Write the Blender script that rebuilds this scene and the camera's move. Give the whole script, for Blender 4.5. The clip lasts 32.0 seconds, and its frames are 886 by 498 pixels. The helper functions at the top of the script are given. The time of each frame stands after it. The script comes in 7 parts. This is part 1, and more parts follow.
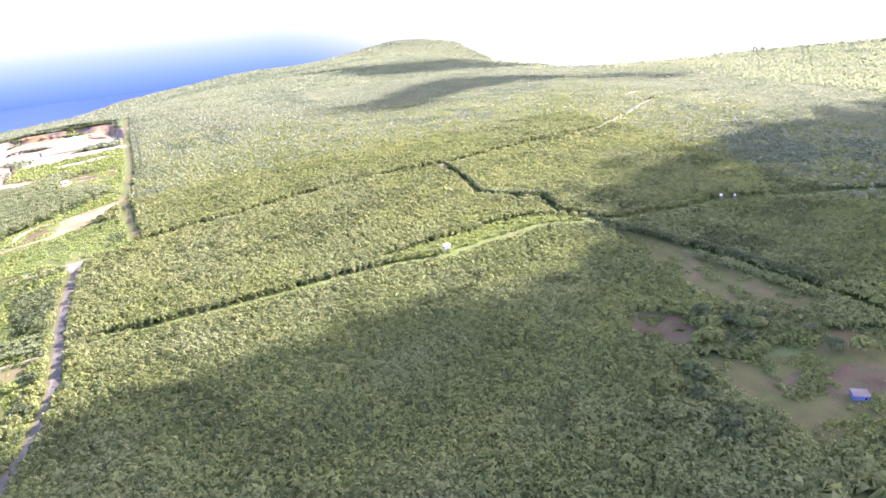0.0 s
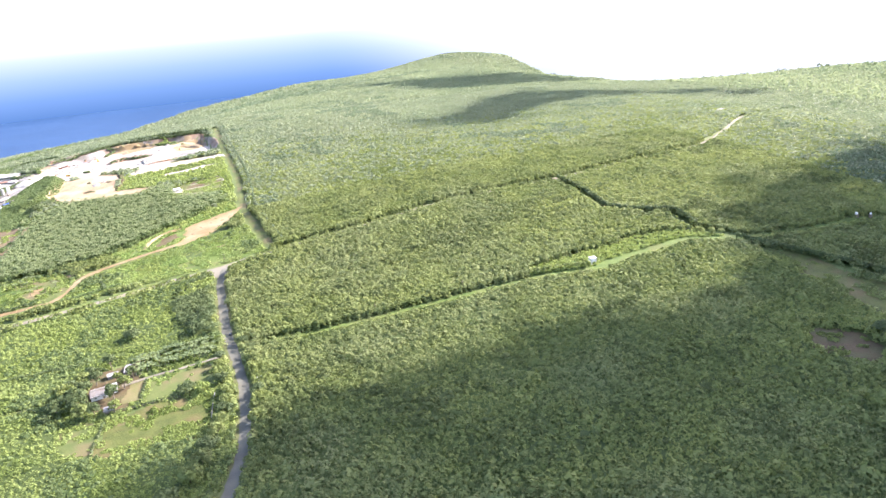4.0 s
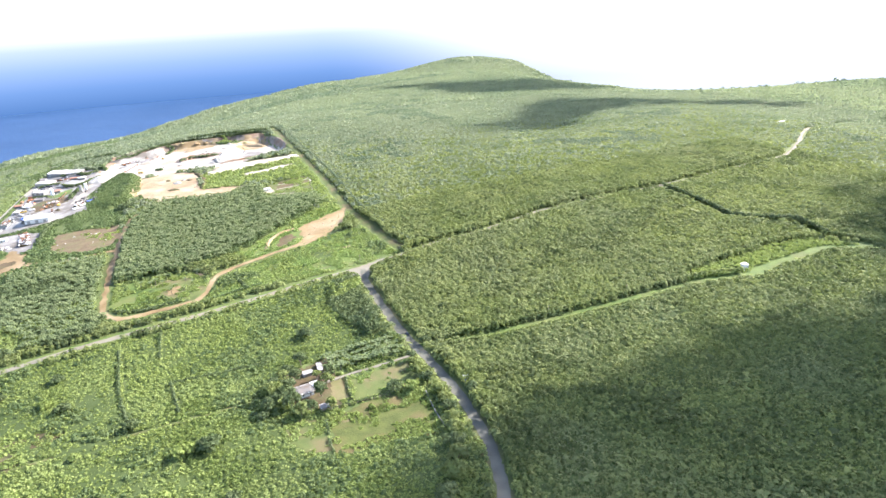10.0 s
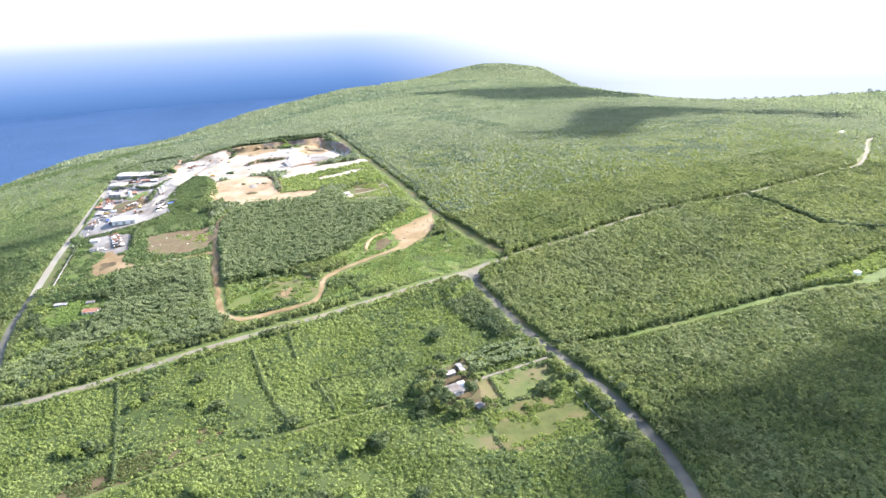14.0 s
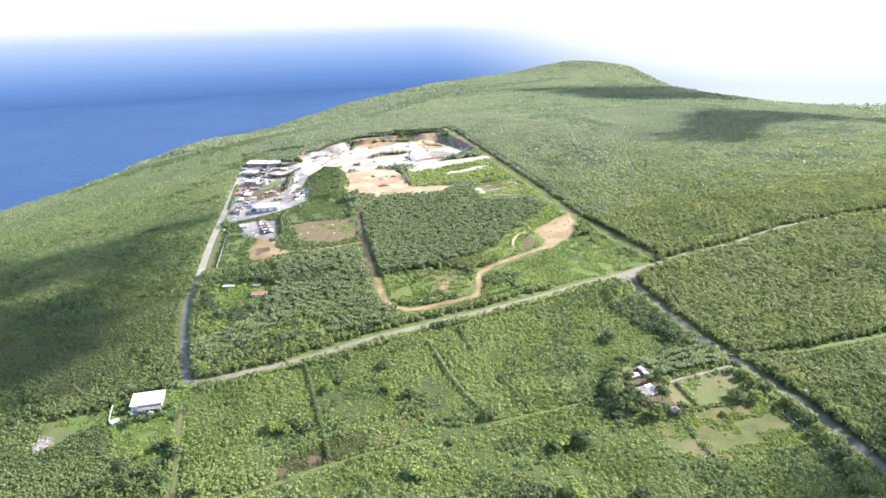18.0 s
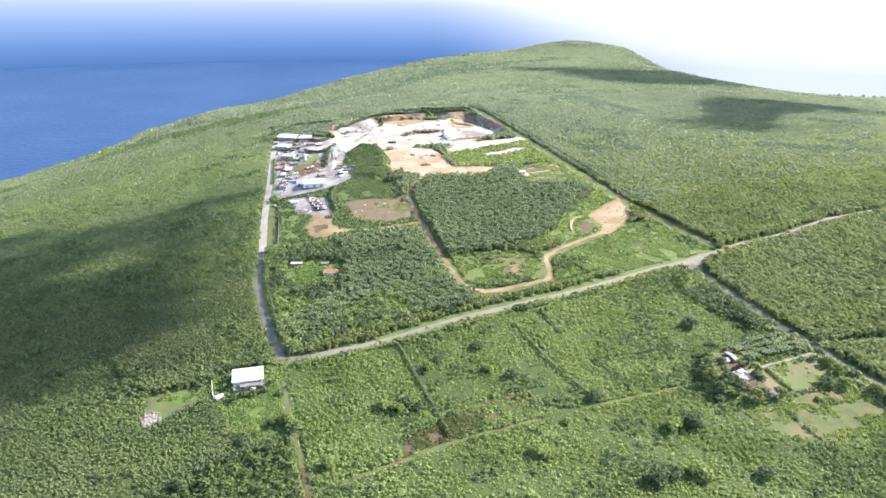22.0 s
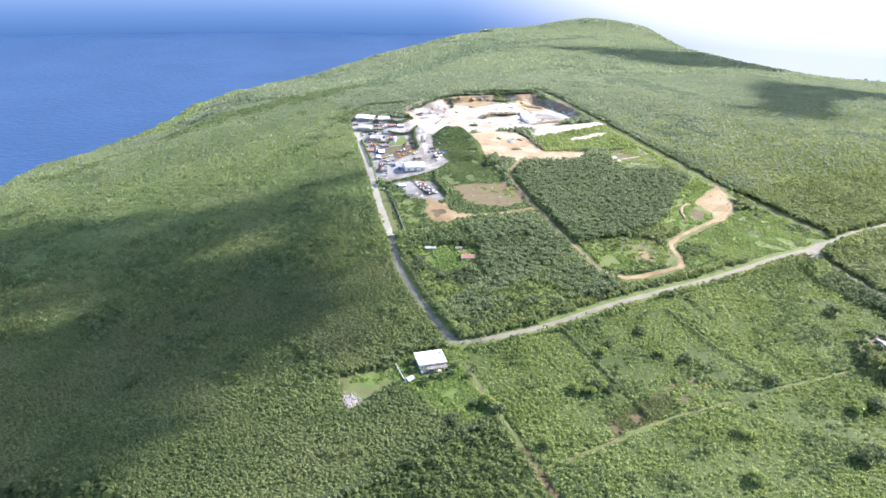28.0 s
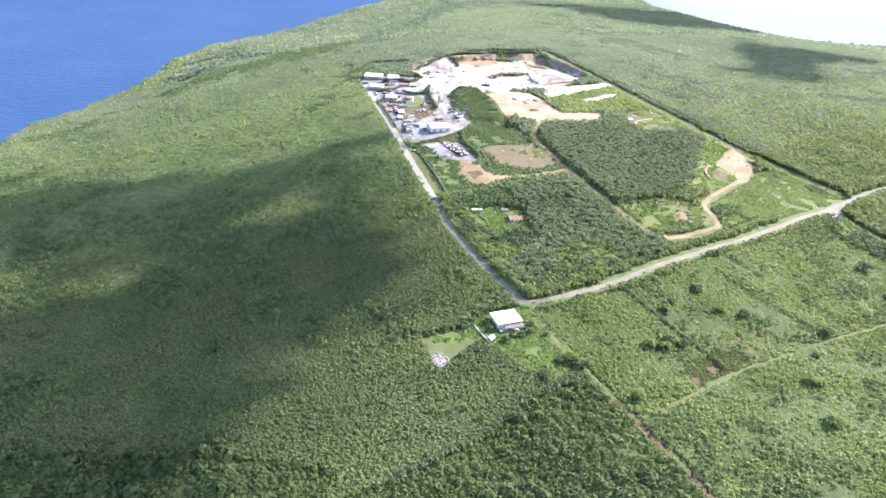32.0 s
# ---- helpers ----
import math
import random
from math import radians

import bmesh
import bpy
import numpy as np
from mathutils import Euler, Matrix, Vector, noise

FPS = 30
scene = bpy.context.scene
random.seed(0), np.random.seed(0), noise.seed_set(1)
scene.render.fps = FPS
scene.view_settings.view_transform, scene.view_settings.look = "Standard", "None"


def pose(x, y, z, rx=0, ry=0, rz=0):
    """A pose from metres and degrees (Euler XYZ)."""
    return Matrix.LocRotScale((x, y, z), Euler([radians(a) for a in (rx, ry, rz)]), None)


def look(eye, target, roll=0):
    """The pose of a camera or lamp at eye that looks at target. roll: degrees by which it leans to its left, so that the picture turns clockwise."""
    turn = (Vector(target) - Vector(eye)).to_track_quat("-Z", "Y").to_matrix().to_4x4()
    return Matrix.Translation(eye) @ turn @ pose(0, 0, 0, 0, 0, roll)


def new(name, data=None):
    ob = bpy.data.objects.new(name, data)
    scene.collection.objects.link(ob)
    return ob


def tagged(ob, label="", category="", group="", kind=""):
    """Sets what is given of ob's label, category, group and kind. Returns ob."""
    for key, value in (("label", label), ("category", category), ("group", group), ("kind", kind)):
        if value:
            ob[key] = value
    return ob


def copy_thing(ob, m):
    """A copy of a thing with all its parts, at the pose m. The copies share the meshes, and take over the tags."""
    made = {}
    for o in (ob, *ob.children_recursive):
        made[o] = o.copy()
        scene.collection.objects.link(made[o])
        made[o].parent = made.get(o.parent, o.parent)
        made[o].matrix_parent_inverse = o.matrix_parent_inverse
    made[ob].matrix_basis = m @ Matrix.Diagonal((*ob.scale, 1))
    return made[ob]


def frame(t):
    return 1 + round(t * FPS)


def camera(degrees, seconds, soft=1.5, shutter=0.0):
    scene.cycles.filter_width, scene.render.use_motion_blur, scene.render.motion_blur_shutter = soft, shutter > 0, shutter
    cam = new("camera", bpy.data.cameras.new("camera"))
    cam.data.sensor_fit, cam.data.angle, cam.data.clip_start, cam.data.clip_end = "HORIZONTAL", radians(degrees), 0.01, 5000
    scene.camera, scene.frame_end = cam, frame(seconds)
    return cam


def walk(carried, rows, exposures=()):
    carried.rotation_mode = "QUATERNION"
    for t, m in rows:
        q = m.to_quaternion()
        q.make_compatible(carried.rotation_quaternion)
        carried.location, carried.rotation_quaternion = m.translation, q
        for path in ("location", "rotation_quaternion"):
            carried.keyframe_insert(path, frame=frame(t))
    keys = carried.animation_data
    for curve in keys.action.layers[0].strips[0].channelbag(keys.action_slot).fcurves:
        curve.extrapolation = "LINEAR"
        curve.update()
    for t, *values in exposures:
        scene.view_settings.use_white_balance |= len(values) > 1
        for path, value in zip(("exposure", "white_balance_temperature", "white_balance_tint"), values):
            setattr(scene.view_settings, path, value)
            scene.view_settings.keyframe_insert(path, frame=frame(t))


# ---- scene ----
# ---------------- camera and path ----------------
cam = camera(66.8, 32.0, soft=1.45)
PATH = [
    (0.0, pose(108.43, -668.37, 211.92, 70.067, 5.178, -22.766)),
    (0.5, pose(96.28, -665.14, 214.86, 70.545, 5.006, -22.251)),
    (1.0, pose(83.95, -662.15, 217.36, 71.279, 4.689, -21.902)),
    (1.5, pose(71.58, -659.22, 219.42, 71.458, 4.414, -21.361)),
    (2.0, pose(59.09, -656.35, 221.15, 71.455, 4.290, -21.095)),
    (2.5, pose(46.39, -653.52, 222.64, 71.404, 4.339, -20.907)),
    (3.0, pose(33.59, -650.58, 223.99, 71.309, 4.474, -20.743)),
    (3.5, pose(20.80, -647.60, 225.29, 71.211, 4.510, -20.545)),
    (4.0, pose(8.01, -644.51, 226.66, 71.181, 4.810, -20.511)),
    (4.5, pose(-5.05, -641.05, 228.22, 71.098, 4.672, -20.496)),
    (6.5, pose(-58.68, -623.69, 233.49, 71.300, 3.247, -24.102)),
    (7.0, pose(-71.80, -619.86, 234.96, 71.348, 3.541, -24.414)),
    (7.5, pose(-84.90, -616.48, 236.35, 71.521, 3.241, -24.246)),
    (8.0, pose(-97.90, -613.30, 237.70, 71.552, 3.003, -23.796)),
    (8.5, pose(-110.83, -610.08, 239.20, 71.483, 3.086, -23.564)),
    (9.0, pose(-123.54, -606.63, 240.83, 71.400, 3.060, -23.157)),
    (9.5, pose(-135.96, -602.75, 242.52, 71.296, 3.109, -22.809)),
    (10.0, pose(-148.48, -598.61, 244.12, 71.217, 3.167, -22.569)),
    (10.5, pose(-161.41, -594.40, 245.41, 71.265, 3.288, -22.352)),
    (11.0, pose(-174.63, -590.31, 246.34, 71.335, 3.163, -22.230)),
    (11.5, pose(-187.95, -586.56, 246.98, 71.448, 3.170, -22.259)),
    (12.0, pose(-201.14, -583.15, 247.64, 71.642, 3.121, -22.339)),
    (12.5, pose(-214.13, -579.92, 248.71, 71.779, 3.084, -22.401)),
    (13.0, pose(-227.01, -576.73, 250.29, 71.810, 2.791, -22.370)),
    (13.5, pose(-239.86, -573.57, 251.71, 71.748, 2.636, -22.476)),
    (15.5, pose(-290.37, -561.15, 257.49, 71.575, 2.442, -21.296)),
    (16.0, pose(-303.45, -557.97, 258.83, 71.617, 2.383, -20.823)),
    (16.5, pose(-316.25, -554.72, 260.24, 71.667, 1.875, -19.813)),
    (17.0, pose(-328.94, -551.44, 261.73, 71.927, 1.241, -18.609)),
    (17.5, pose(-341.33, -548.18, 263.27, 71.862, 1.367, -17.440)),
    (18.0, pose(-353.59, -544.63, 264.61, 71.359, 1.542, -17.054)),
    (18.5, pose(-366.16, -541.06, 265.88, 71.124, 1.032, -16.497)),
    (19.0, pose(-379.13, -537.82, 267.26, 70.964, 0.416, -16.390)),
    (19.5, pose(-392.15, -535.08, 268.85, 70.850, 0.280, -16.411)),
    (20.0, pose(-404.99, -532.44, 270.61, 70.672, 0.022, -16.520)),
    (20.5, pose(-417.85, -529.53, 272.38, 70.282, -0.217, -17.283)),
    (21.0, pose(-430.99, -526.25, 274.02, 69.888, -0.415, -18.101)),
    (21.5, pose(-444.38, -522.92, 275.63, 69.560, -0.647, -18.621)),
    (22.0, pose(-458.06, -519.73, 277.13, 69.157, -0.747, -19.069)),
    (22.5, pose(-471.81, -516.45, 278.51, 68.692, -0.856, -19.260)),
    (23.0, pose(-485.53, -513.04, 279.77, 68.239, -0.831, -19.342)),
    (23.5, pose(-499.10, -509.53, 281.07, 67.962, -0.948, -19.361)),
    (24.0, pose(-512.69, -506.04, 282.46, 67.902, -0.900, -19.402)),
    (24.5, pose(-526.25, -502.56, 284.07, 67.765, -0.641, -19.610)),
    (25.0, pose(-539.69, -499.11, 285.81, 67.559, -0.481, -19.744)),
    (25.5, pose(-553.22, -495.93, 287.62, 67.429, -0.404, -19.867)),
    (27.5, pose(-607.81, -484.15, 294.95, 67.564, -1.400, -20.171)),
    (28.0, pose(-621.43, -480.99, 296.13, 66.857, -1.954, -20.338)),
    (28.5, pose(-635.09, -477.39, 297.16, 66.227, -2.222, -20.808)),
    (29.0, pose(-648.62, -473.62, 298.06, 65.490, -2.593, -21.171)),
    (29.5, pose(-662.08, -469.63, 298.92, 64.899, -2.800, -21.614)),
    (30.0, pose(-675.66, -465.59, 299.67, 64.454, -2.961, -22.019)),
    (30.5, pose(-689.41, -461.40, 300.50, 64.170, -3.159, -22.506)),
    (31.0, pose(-703.44, -457.05, 301.39, 63.921, -3.478, -23.031)),
    (31.5, pose(-717.74, -452.56, 302.27, 63.571, -3.535, -23.801)),
    (32.0, pose(-732.12, -447.86, 303.17, 63.305, -3.527, -24.711)),
]
walk(cam, PATH, exposures=[(0.0, 2.74, 6350, 46), (1.0, 2.58, 6360, 40), (2.0, 2.50, 6380, 33), (4.0, 2.42, 6400, 22), (9.0, 2.26, 6320, 16), (16.0, 2.03, 6260, 16), (25.0, 1.98, 6150, 17), (30.0, 2.05, 6030, 20), (32.0, 2.15, 6000, 22)])

# ---------------- sky, sun ----------------
SUN_AZ, SUN_EL = radians(84), radians(34)
world = bpy.data.worlds.new("sky")
scene.world = world
world.use_nodes = True
wn, wl = world.node_tree.nodes, world.node_tree.links
sky = wn.new("ShaderNodeTexSky")
sky.sky_type = "NISHITA"
sky.sun_disc = False
sky.sun_elevation = SUN_EL
sky.sun_rotation = SUN_AZ
sky.air_density, sky.dust_density = 1.0, 2.0
wn["Background"].inputs["Strength"].default_value = 0.128
wl.new(sky.outputs["Color"], wn["Background"].inputs["Color"])
# the hazy air at the horizon goes on below it
way, cut, top, join = wn.new("ShaderNodeTexCoord"), wn.new("ShaderNodeSeparateXYZ"), wn.new("ShaderNodeMath"), wn.new("ShaderNodeCombineXYZ")
top.operation = "MAXIMUM"
top.inputs[1].default_value = 0.012
wl.new(way.outputs["Generated"], cut.inputs[0])
wl.new(cut.outputs["Z"], top.inputs[0])
wl.new(cut.outputs["X"], join.inputs["X"])
wl.new(cut.outputs["Y"], join.inputs["Y"])
wl.new(top.outputs[0], join.inputs["Z"])
wl.new(join.outputs[0], sky.inputs["Vector"])
TO_SUN = Vector((math.sin(SUN_AZ) * math.cos(SUN_EL), math.cos(SUN_AZ) * math.cos(SUN_EL), math.sin(SUN_EL)))
sun_data = bpy.data.lights.new("sun", "SUN")
sun_data.energy, sun_data.angle, sun_data.color = 4.1, radians(1.5), (1.0, 0.95, 0.85)
sun = new("sun", sun_data)
sun.matrix_world = look(TO_SUN * 3000, (0, 0, 0))


# ---------------- materials ----------------
def material(name, a, b, scale=0.2, fine=2.0, rough=0.85, bump=0.3, metal=0.0, third=None, big=0.01, tint=0.0, spec=0.3, through_light=0.0, dust=0.0):
    """Two base colours mixed by noise at two scales, an optional third in broad patches, and a fine relief. dust: a
    pale sheen that imitates haze.
    """
    m = bpy.data.materials.new(name)
    m.use_nodes = True
    n, l = m.node_tree.nodes, m.node_tree.links
    bs = n["Principled BSDF"]
    geo = n.new("ShaderNodeNewGeometry")
    n1, n2 = n.new("ShaderNodeTexNoise"), n.new("ShaderNodeTexNoise")
    n1.inputs["Scale"].default_value, n2.inputs["Scale"].default_value = scale, fine
    n1.inputs["Detail"].default_value, n2.inputs["Detail"].default_value = 4, 3
    for q in (n1, n2):
        l.new(geo.outputs["Position"], q.inputs["Vector"])
    add = n.new("ShaderNodeMath")
    add.operation = "MULTIPLY_ADD"
    l.new(n2.outputs["Fac"], add.inputs[0])
    add.inputs[1].default_value = 0.5
    l.new(n1.outputs["Fac"], add.inputs[2])
    ramp = n.new("ShaderNodeMapRange")
    ramp.inputs["From Min"].default_value, ramp.inputs["From Max"].default_value = 0.55, 0.95
    last = add.outputs[0]
    if tint:
        at = n.new("ShaderNodeAttribute")
        at.attribute_name = "tint"
        ad2 = n.new("ShaderNodeMath")
        ad2.operation = "MULTIPLY_ADD"
        l.new(at.outputs["Fac"], ad2.inputs[0])
        ad2.inputs[1].default_value = tint
        l.new(last, ad2.inputs[2])
        last = ad2.outputs[0]
        ramp.inputs["From Max"].default_value = 0.95 + tint
    l.new(last, ramp.inputs["Value"])
    mix = n.new("ShaderNodeMix")
    mix.data_type = "RGBA"
    l.new(ramp.outputs[0], mix.inputs[0])
    mix.inputs[6].default_value, mix.inputs[7].default_value = (*a, 1), (*b, 1)
    col = mix.outputs[2]
    if third:
        n3 = n.new("ShaderNodeTexNoise")
        n3.inputs["Scale"].default_value = big
        n3.inputs["Detail"].default_value = 5
        l.new(geo.outputs["Position"], n3.inputs["Vector"])
        r3 = n.new("ShaderNodeMapRange")
        r3.inputs["From Min"].default_value, r3.inputs["From Max"].default_value = 0.45, 0.68
        l.new(n3.outputs["Fac"], r3.inputs["Value"])
        mx = n.new("ShaderNodeMix")
        mx.data_type = "RGBA"
        l.new(r3.outputs[0], mx.inputs[0])
        l.new(col, mx.inputs[6])
        mx.inputs[7].default_value = (*third, 1)
        col = mx.outputs[2]
    l.new(col, bs.inputs["Base Color"])
    bs.inputs["Roughness"].default_value, bs.inputs["Metallic"].default_value = rough, metal
    bs.inputs["Specular IOR Level"].default_value = spec
    bs.inputs["Sheen Weight"].default_value, bs.inputs["Sheen Roughness"].default_value = dust, 0.6
    if bump:
        bp = n.new("ShaderNodeBump")
        bp.inputs["Strength"].default_value, bp.inputs["Distance"].default_value = bump, 0.5 / fine
        l.new(n2.outputs["Fac"], bp.inputs["Height"])
        l.new(bp.outputs[0], bs.inputs["Normal"])
    if through_light:
        tr = n.new("ShaderNodeBsdfTranslucent")
        l.new(col, tr.inputs["Color"])
        ms = n.new("ShaderNodeMixShader")
        ms.inputs[0].default_value = through_light
        l.new(bs.outputs[0], ms.inputs[1])
        l.new(tr.outputs[0], ms.inputs[2])
        l.new(ms.outputs[0], n["Material Output"].inputs["Surface"])
    return m


LEAF = dict(scale=0.02, fine=1.5, rough=0.7, bump=0.9, tint=0.5, spec=0.25, through_light=0.46)
# haze put into the surface: a pale sheen for far leaves
HAZE_LEAF = dict(LEAF, fine=0.5, bump=0.6, dust=0.2)
M_WOOD = material("tangled_leaves", (0.128, 0.170, 0.053), (0.248, 0.292, 0.092), third=(0.206, 0.244, 0.100), big=0.012, **LEAF)
M_WOODW = material("fine_leaves", (0.108, 0.150, 0.056), (0.200, 0.246, 0.086), third=(0.180, 0.206, 0.086), big=0.012, **LEAF)
M_SCRUB = material("scrub_leaves", (0.140, 0.194, 0.051), (0.289, 0.354, 0.100), third=(0.248, 0.310, 0.106), big=0.02, **LEAF)
M_DARK = material("dark_leaves", (0.071, 0.107, 0.047), (0.165, 0.207, 0.083), third=(0.118, 0.156, 0.073), big=0.02, **LEAF)
M_PALM = material("palm_leaves", (0.130, 0.179, 0.080), (0.264, 0.319, 0.152), third=(0.200, 0.246, 0.113), big=0.03, **LEAF)
# paler, bluer base colour stands in for haze over the far forest
M_HAZED = material("hazed_far_leaves", (0.140, 0.186, 0.100), (0.225, 0.268, 0.142), third=(0.196, 0.236, 0.130), big=0.006, **HAZE_LEAF)
M_LUSH = material("lush_leaves", (0.082, 0.128, 0.050), (0.177, 0.232, 0.087), third=(0.135, 0.183, 0.073), big=0.03, **LEAF)
# thicket green, also the darker tone given to shaded gaps between crowns
M_THICKET = material("thicket_and_gap_leaves", (0.063, 0.098, 0.033), (0.144, 0.190, 0.057), third=(0.106, 0.144, 0.050), big=0.03, **LEAF)
M_CLUMP = material("clump_leaves", (0.088, 0.120, 0.042), (0.165, 0.200, 0.068), third=(0.130, 0.160, 0.060), big=0.02, **LEAF)
M_MEADOW = material("coastal_meadow_scrub", (0.140, 0.196, 0.078), (0.236, 0.292, 0.112), third=(0.200, 0.240, 0.108), big=0.015, **LEAF)
M_SOIL = material("undergrowth", (0.060, 0.085, 0.027), (0.110, 0.145, 0.042), scale=0.05, fine=0.7, third=(0.095, 0.118, 0.038))
M_GRASS = material("grass", (0.058, 0.098, 0.020), (0.100, 0.142, 0.030), scale=0.09, fine=1.0, third=(0.105, 0.120, 0.036), big=0.05, bump=0.5)
M_VINE = material("bright_vine_leaves", (0.150, 0.232, 0.066), (0.270, 0.350, 0.104), third=(0.215, 0.290, 0.098), big=0.03, **LEAF)
M_DRYGRASS = material("dry_grass", (0.075, 0.10, 0.03), (0.125, 0.14, 0.048), scale=0.06, fine=1.0, third=(0.10, 0.09, 0.045), big=0.04)
M_ASPHALT = material("worn_asphalt", (0.085, 0.086, 0.071), (0.128, 0.128, 0.106), scale=0.08, fine=1.5, bump=0.1, third=(0.15, 0.145, 0.114), big=0.05)
M_CONCRETE = material("pale_road", (0.138, 0.130, 0.102), (0.196, 0.185, 0.148), scale=0.05, fine=1.5, bump=0.1, third=(0.170, 0.150, 0.112), big=0.03)
M_CORAL = material("crushed_coral", (0.26, 0.24, 0.20), (0.40, 0.375, 0.33), scale=0.04, fine=0.5, third=(0.27, 0.235, 0.18), big=0.02)
M_WHITE_FLOOR = material("limestone_floor", (0.235, 0.218, 0.192), (0.40, 0.375, 0.338), scale=0.05, fine=0.4, third=(0.26, 0.215, 0.165), big=0.03)
M_ORANGE = material("orange_earth", (0.150, 0.104, 0.049), (0.235, 0.168, 0.087), scale=0.05, fine=0.5, third=(0.270, 0.210, 0.130), big=0.03)
M_SCRAPED = material("scraped_pinkish_earth", (0.200, 0.142, 0.082), (0.310, 0.228, 0.142), scale=0.05, fine=0.5, third=(0.36, 0.292, 0.205), big=0.03)
M_TAN = material("tan_earth", (0.112, 0.094, 0.042), (0.162, 0.138, 0.070), scale=0.08, fine=0.9, third=(0.110, 0.118, 0.038), big=0.05)
M_ROUGH = material("rough_grass", (0.050, 0.064, 0.013), (0.086, 0.102, 0.024), scale=0.12, fine=0.9, third=(0.110, 0.088, 0.036), big=0.05, bump=0.6)
M_PASTURE = material("grazed_grass", (0.064, 0.088, 0.022), (0.098, 0.118, 0.034), scale=0.1, fine=1.1, third=(0.120, 0.100, 0.048), big=0.06)
M_BANK = material("rough_bank_grass", (0.045, 0.070, 0.018), (0.080, 0.105, 0.028), scale=0.12, fine=1.0, third=(0.09, 0.11, 0.036), big=0.06, bump=0.8)
# bluer green and sheen imitate haze on the wooded belts
M_BELT = material("hazed_belt_leaves", (0.092, 0.138, 0.070), (0.166, 0.218, 0.108), third=(0.135, 0.178, 0.096), big=0.02, **HAZE_LEAF)
M_DUST = material("dusty_road", (0.225, 0.215, 0.180), (0.305, 0.292, 0.250), scale=0.05, fine=1.2, bump=0.1, third=(0.25, 0.225, 0.18), big=0.03)
M_BROWN = material("ploughed_earth", (0.060, 0.042, 0.020), (0.105, 0.076, 0.040), scale=0.09, fine=0.8, bump=0.6, third=(0.082, 0.085, 0.034), big=0.06)
M_PLOUGH = material("dry_brown_soil", (0.092, 0.066, 0.036), (0.150, 0.112, 0.064), scale=0.12, fine=0.8, bump=0.6, third=(0.105, 0.098, 0.042), big=0.06)
M_YARD = material("grey_yard", (0.13, 0.125, 0.117), (0.27, 0.262, 0.247), scale=0.08, fine=0.6, third=(0.12, 0.105, 0.09), big=0.05)
M_GRAVEL = material("grey_gravel", (0.18, 0.18, 0.17), (0.27, 0.27, 0.26), scale=0.1, fine=1.2)
M_ROCK = material("cut_rock", (0.10, 0.085, 0.07), (0.27, 0.24, 0.20), scale=0.07, fine=0.5, bump=0.6, third=(0.19, 0.115, 0.07), big=0.03)
M_BARK = material("grey_bark", (0.12, 0.10, 0.08), (0.2, 0.17, 0.13), scale=1, fine=6)
M_CLOUD = material("cloud_vapour", (0.9, 0.9, 0.9), (0.95, 0.95, 0.95), scale=0.01, fine=0.05, rough=1, bump=0, spec=0, through_light=0.02)
M_THIN_CLOUD = material("thin_cloud_vapour", (0.9, 0.9, 0.9), (0.95, 0.95, 0.95), scale=0.01, fine=0.05, rough=1, bump=0, spec=0)
M_FAINT_CLOUD = M_THIN_CLOUD.copy()
M_FAINT_CLOUD.name = "faint_cloud_vapour"
# thin vapour lets most of the sun straight through
for vapour, clearness in ((M_THIN_CLOUD, 0.915), (M_FAINT_CLOUD, 0.965)):
    vn, vl = vapour.node_tree.nodes, vapour.node_tree.links
    clear, part_clear = vn.new("ShaderNodeBsdfTransparent"), vn.new("ShaderNodeMixShader")
    part_clear.inputs[0].default_value = clearness
    vl.new(vn["Principled BSDF"].outputs[0], part_clear.inputs[1])
    vl.new(clear.outputs[0], part_clear.inputs[2])
    vl.new(part_clear.outputs[0], vn["Material Output"].inputs["Surface"])


# ---------------- shape of the land ----------------
HILLS = [(-450, -50, -18.7), (-50, -200, -20.1), (-50, 300, -10.4), (-300, 350, -3.5), (50, 750, 20), (350, 0, 4.7), (750, 100, 11.4)]
PIT = [(-275, 575), (-250, 690), (-150, 745), (10, 700), (40, 600), (20, 540), (-60, 520), (-170, 520)]
COAST = [(-2000, -3000), (-1350, -900), (-1120, 100), (-1000, 600), (-888, 843), (-835, 905), (-761, 1011), (-700, 1130), (-672, 1200),
         (-625, 1335), (-505, 1520), (-296, 1690), (-10, 1940), (330, 2270), (700, 2600), (1050, 2740), (1250, 2610), (1425, 2400),
         (1410, 2150), (1430, 1950), (1395, 1760), (1440, 1400), (1500, 1150), (1700, 1010), (1900, 850), (2300, 700), (2900, 300), (3200, -1500), (2800, -3000)]
DEEP = [(-60, 612), (-48, 664), (-8, 690), (24, 702), (34, 600), (36, 530), (-62, 534), (-84, 556)]
MOUND = [(-256, 530), (-226, 560), (-199, 520), (-201, 460), (-214, 410), (-240, 389), (-270, 412), (-274, 470)]
SEA = -68.0


def gap_to(x, y, line, closed=True):
    """Distance to a line; for a closed one, positive inside."""
    x, y = np.asarray(x, float), np.asarray(y, float)
    d, ins, n = np.full(x.shape, 1e9), np.zeros(x.shape, bool), len(line)
    for i in range(n if closed else n - 1):
        (ax, ay), (bx, by) = line[i], line[(i + 1) % n]
        ex, ey = bx - ax, by - ay
        t = np.clip(((x - ax) * ex + (y - ay) * ey) / (ex * ex + ey * ey + 1e-9), 0, 1)
        d = np.minimum(d, np.hypot(x - ax - t * ex, y - ay - t * ey))
        if closed:
            ins ^= ((ay > y) != (by > y)) & (x < ex * (y - ay) / (ey if ey else 1e-9) + ax)
    return np.where(ins, d, -d) if closed else d


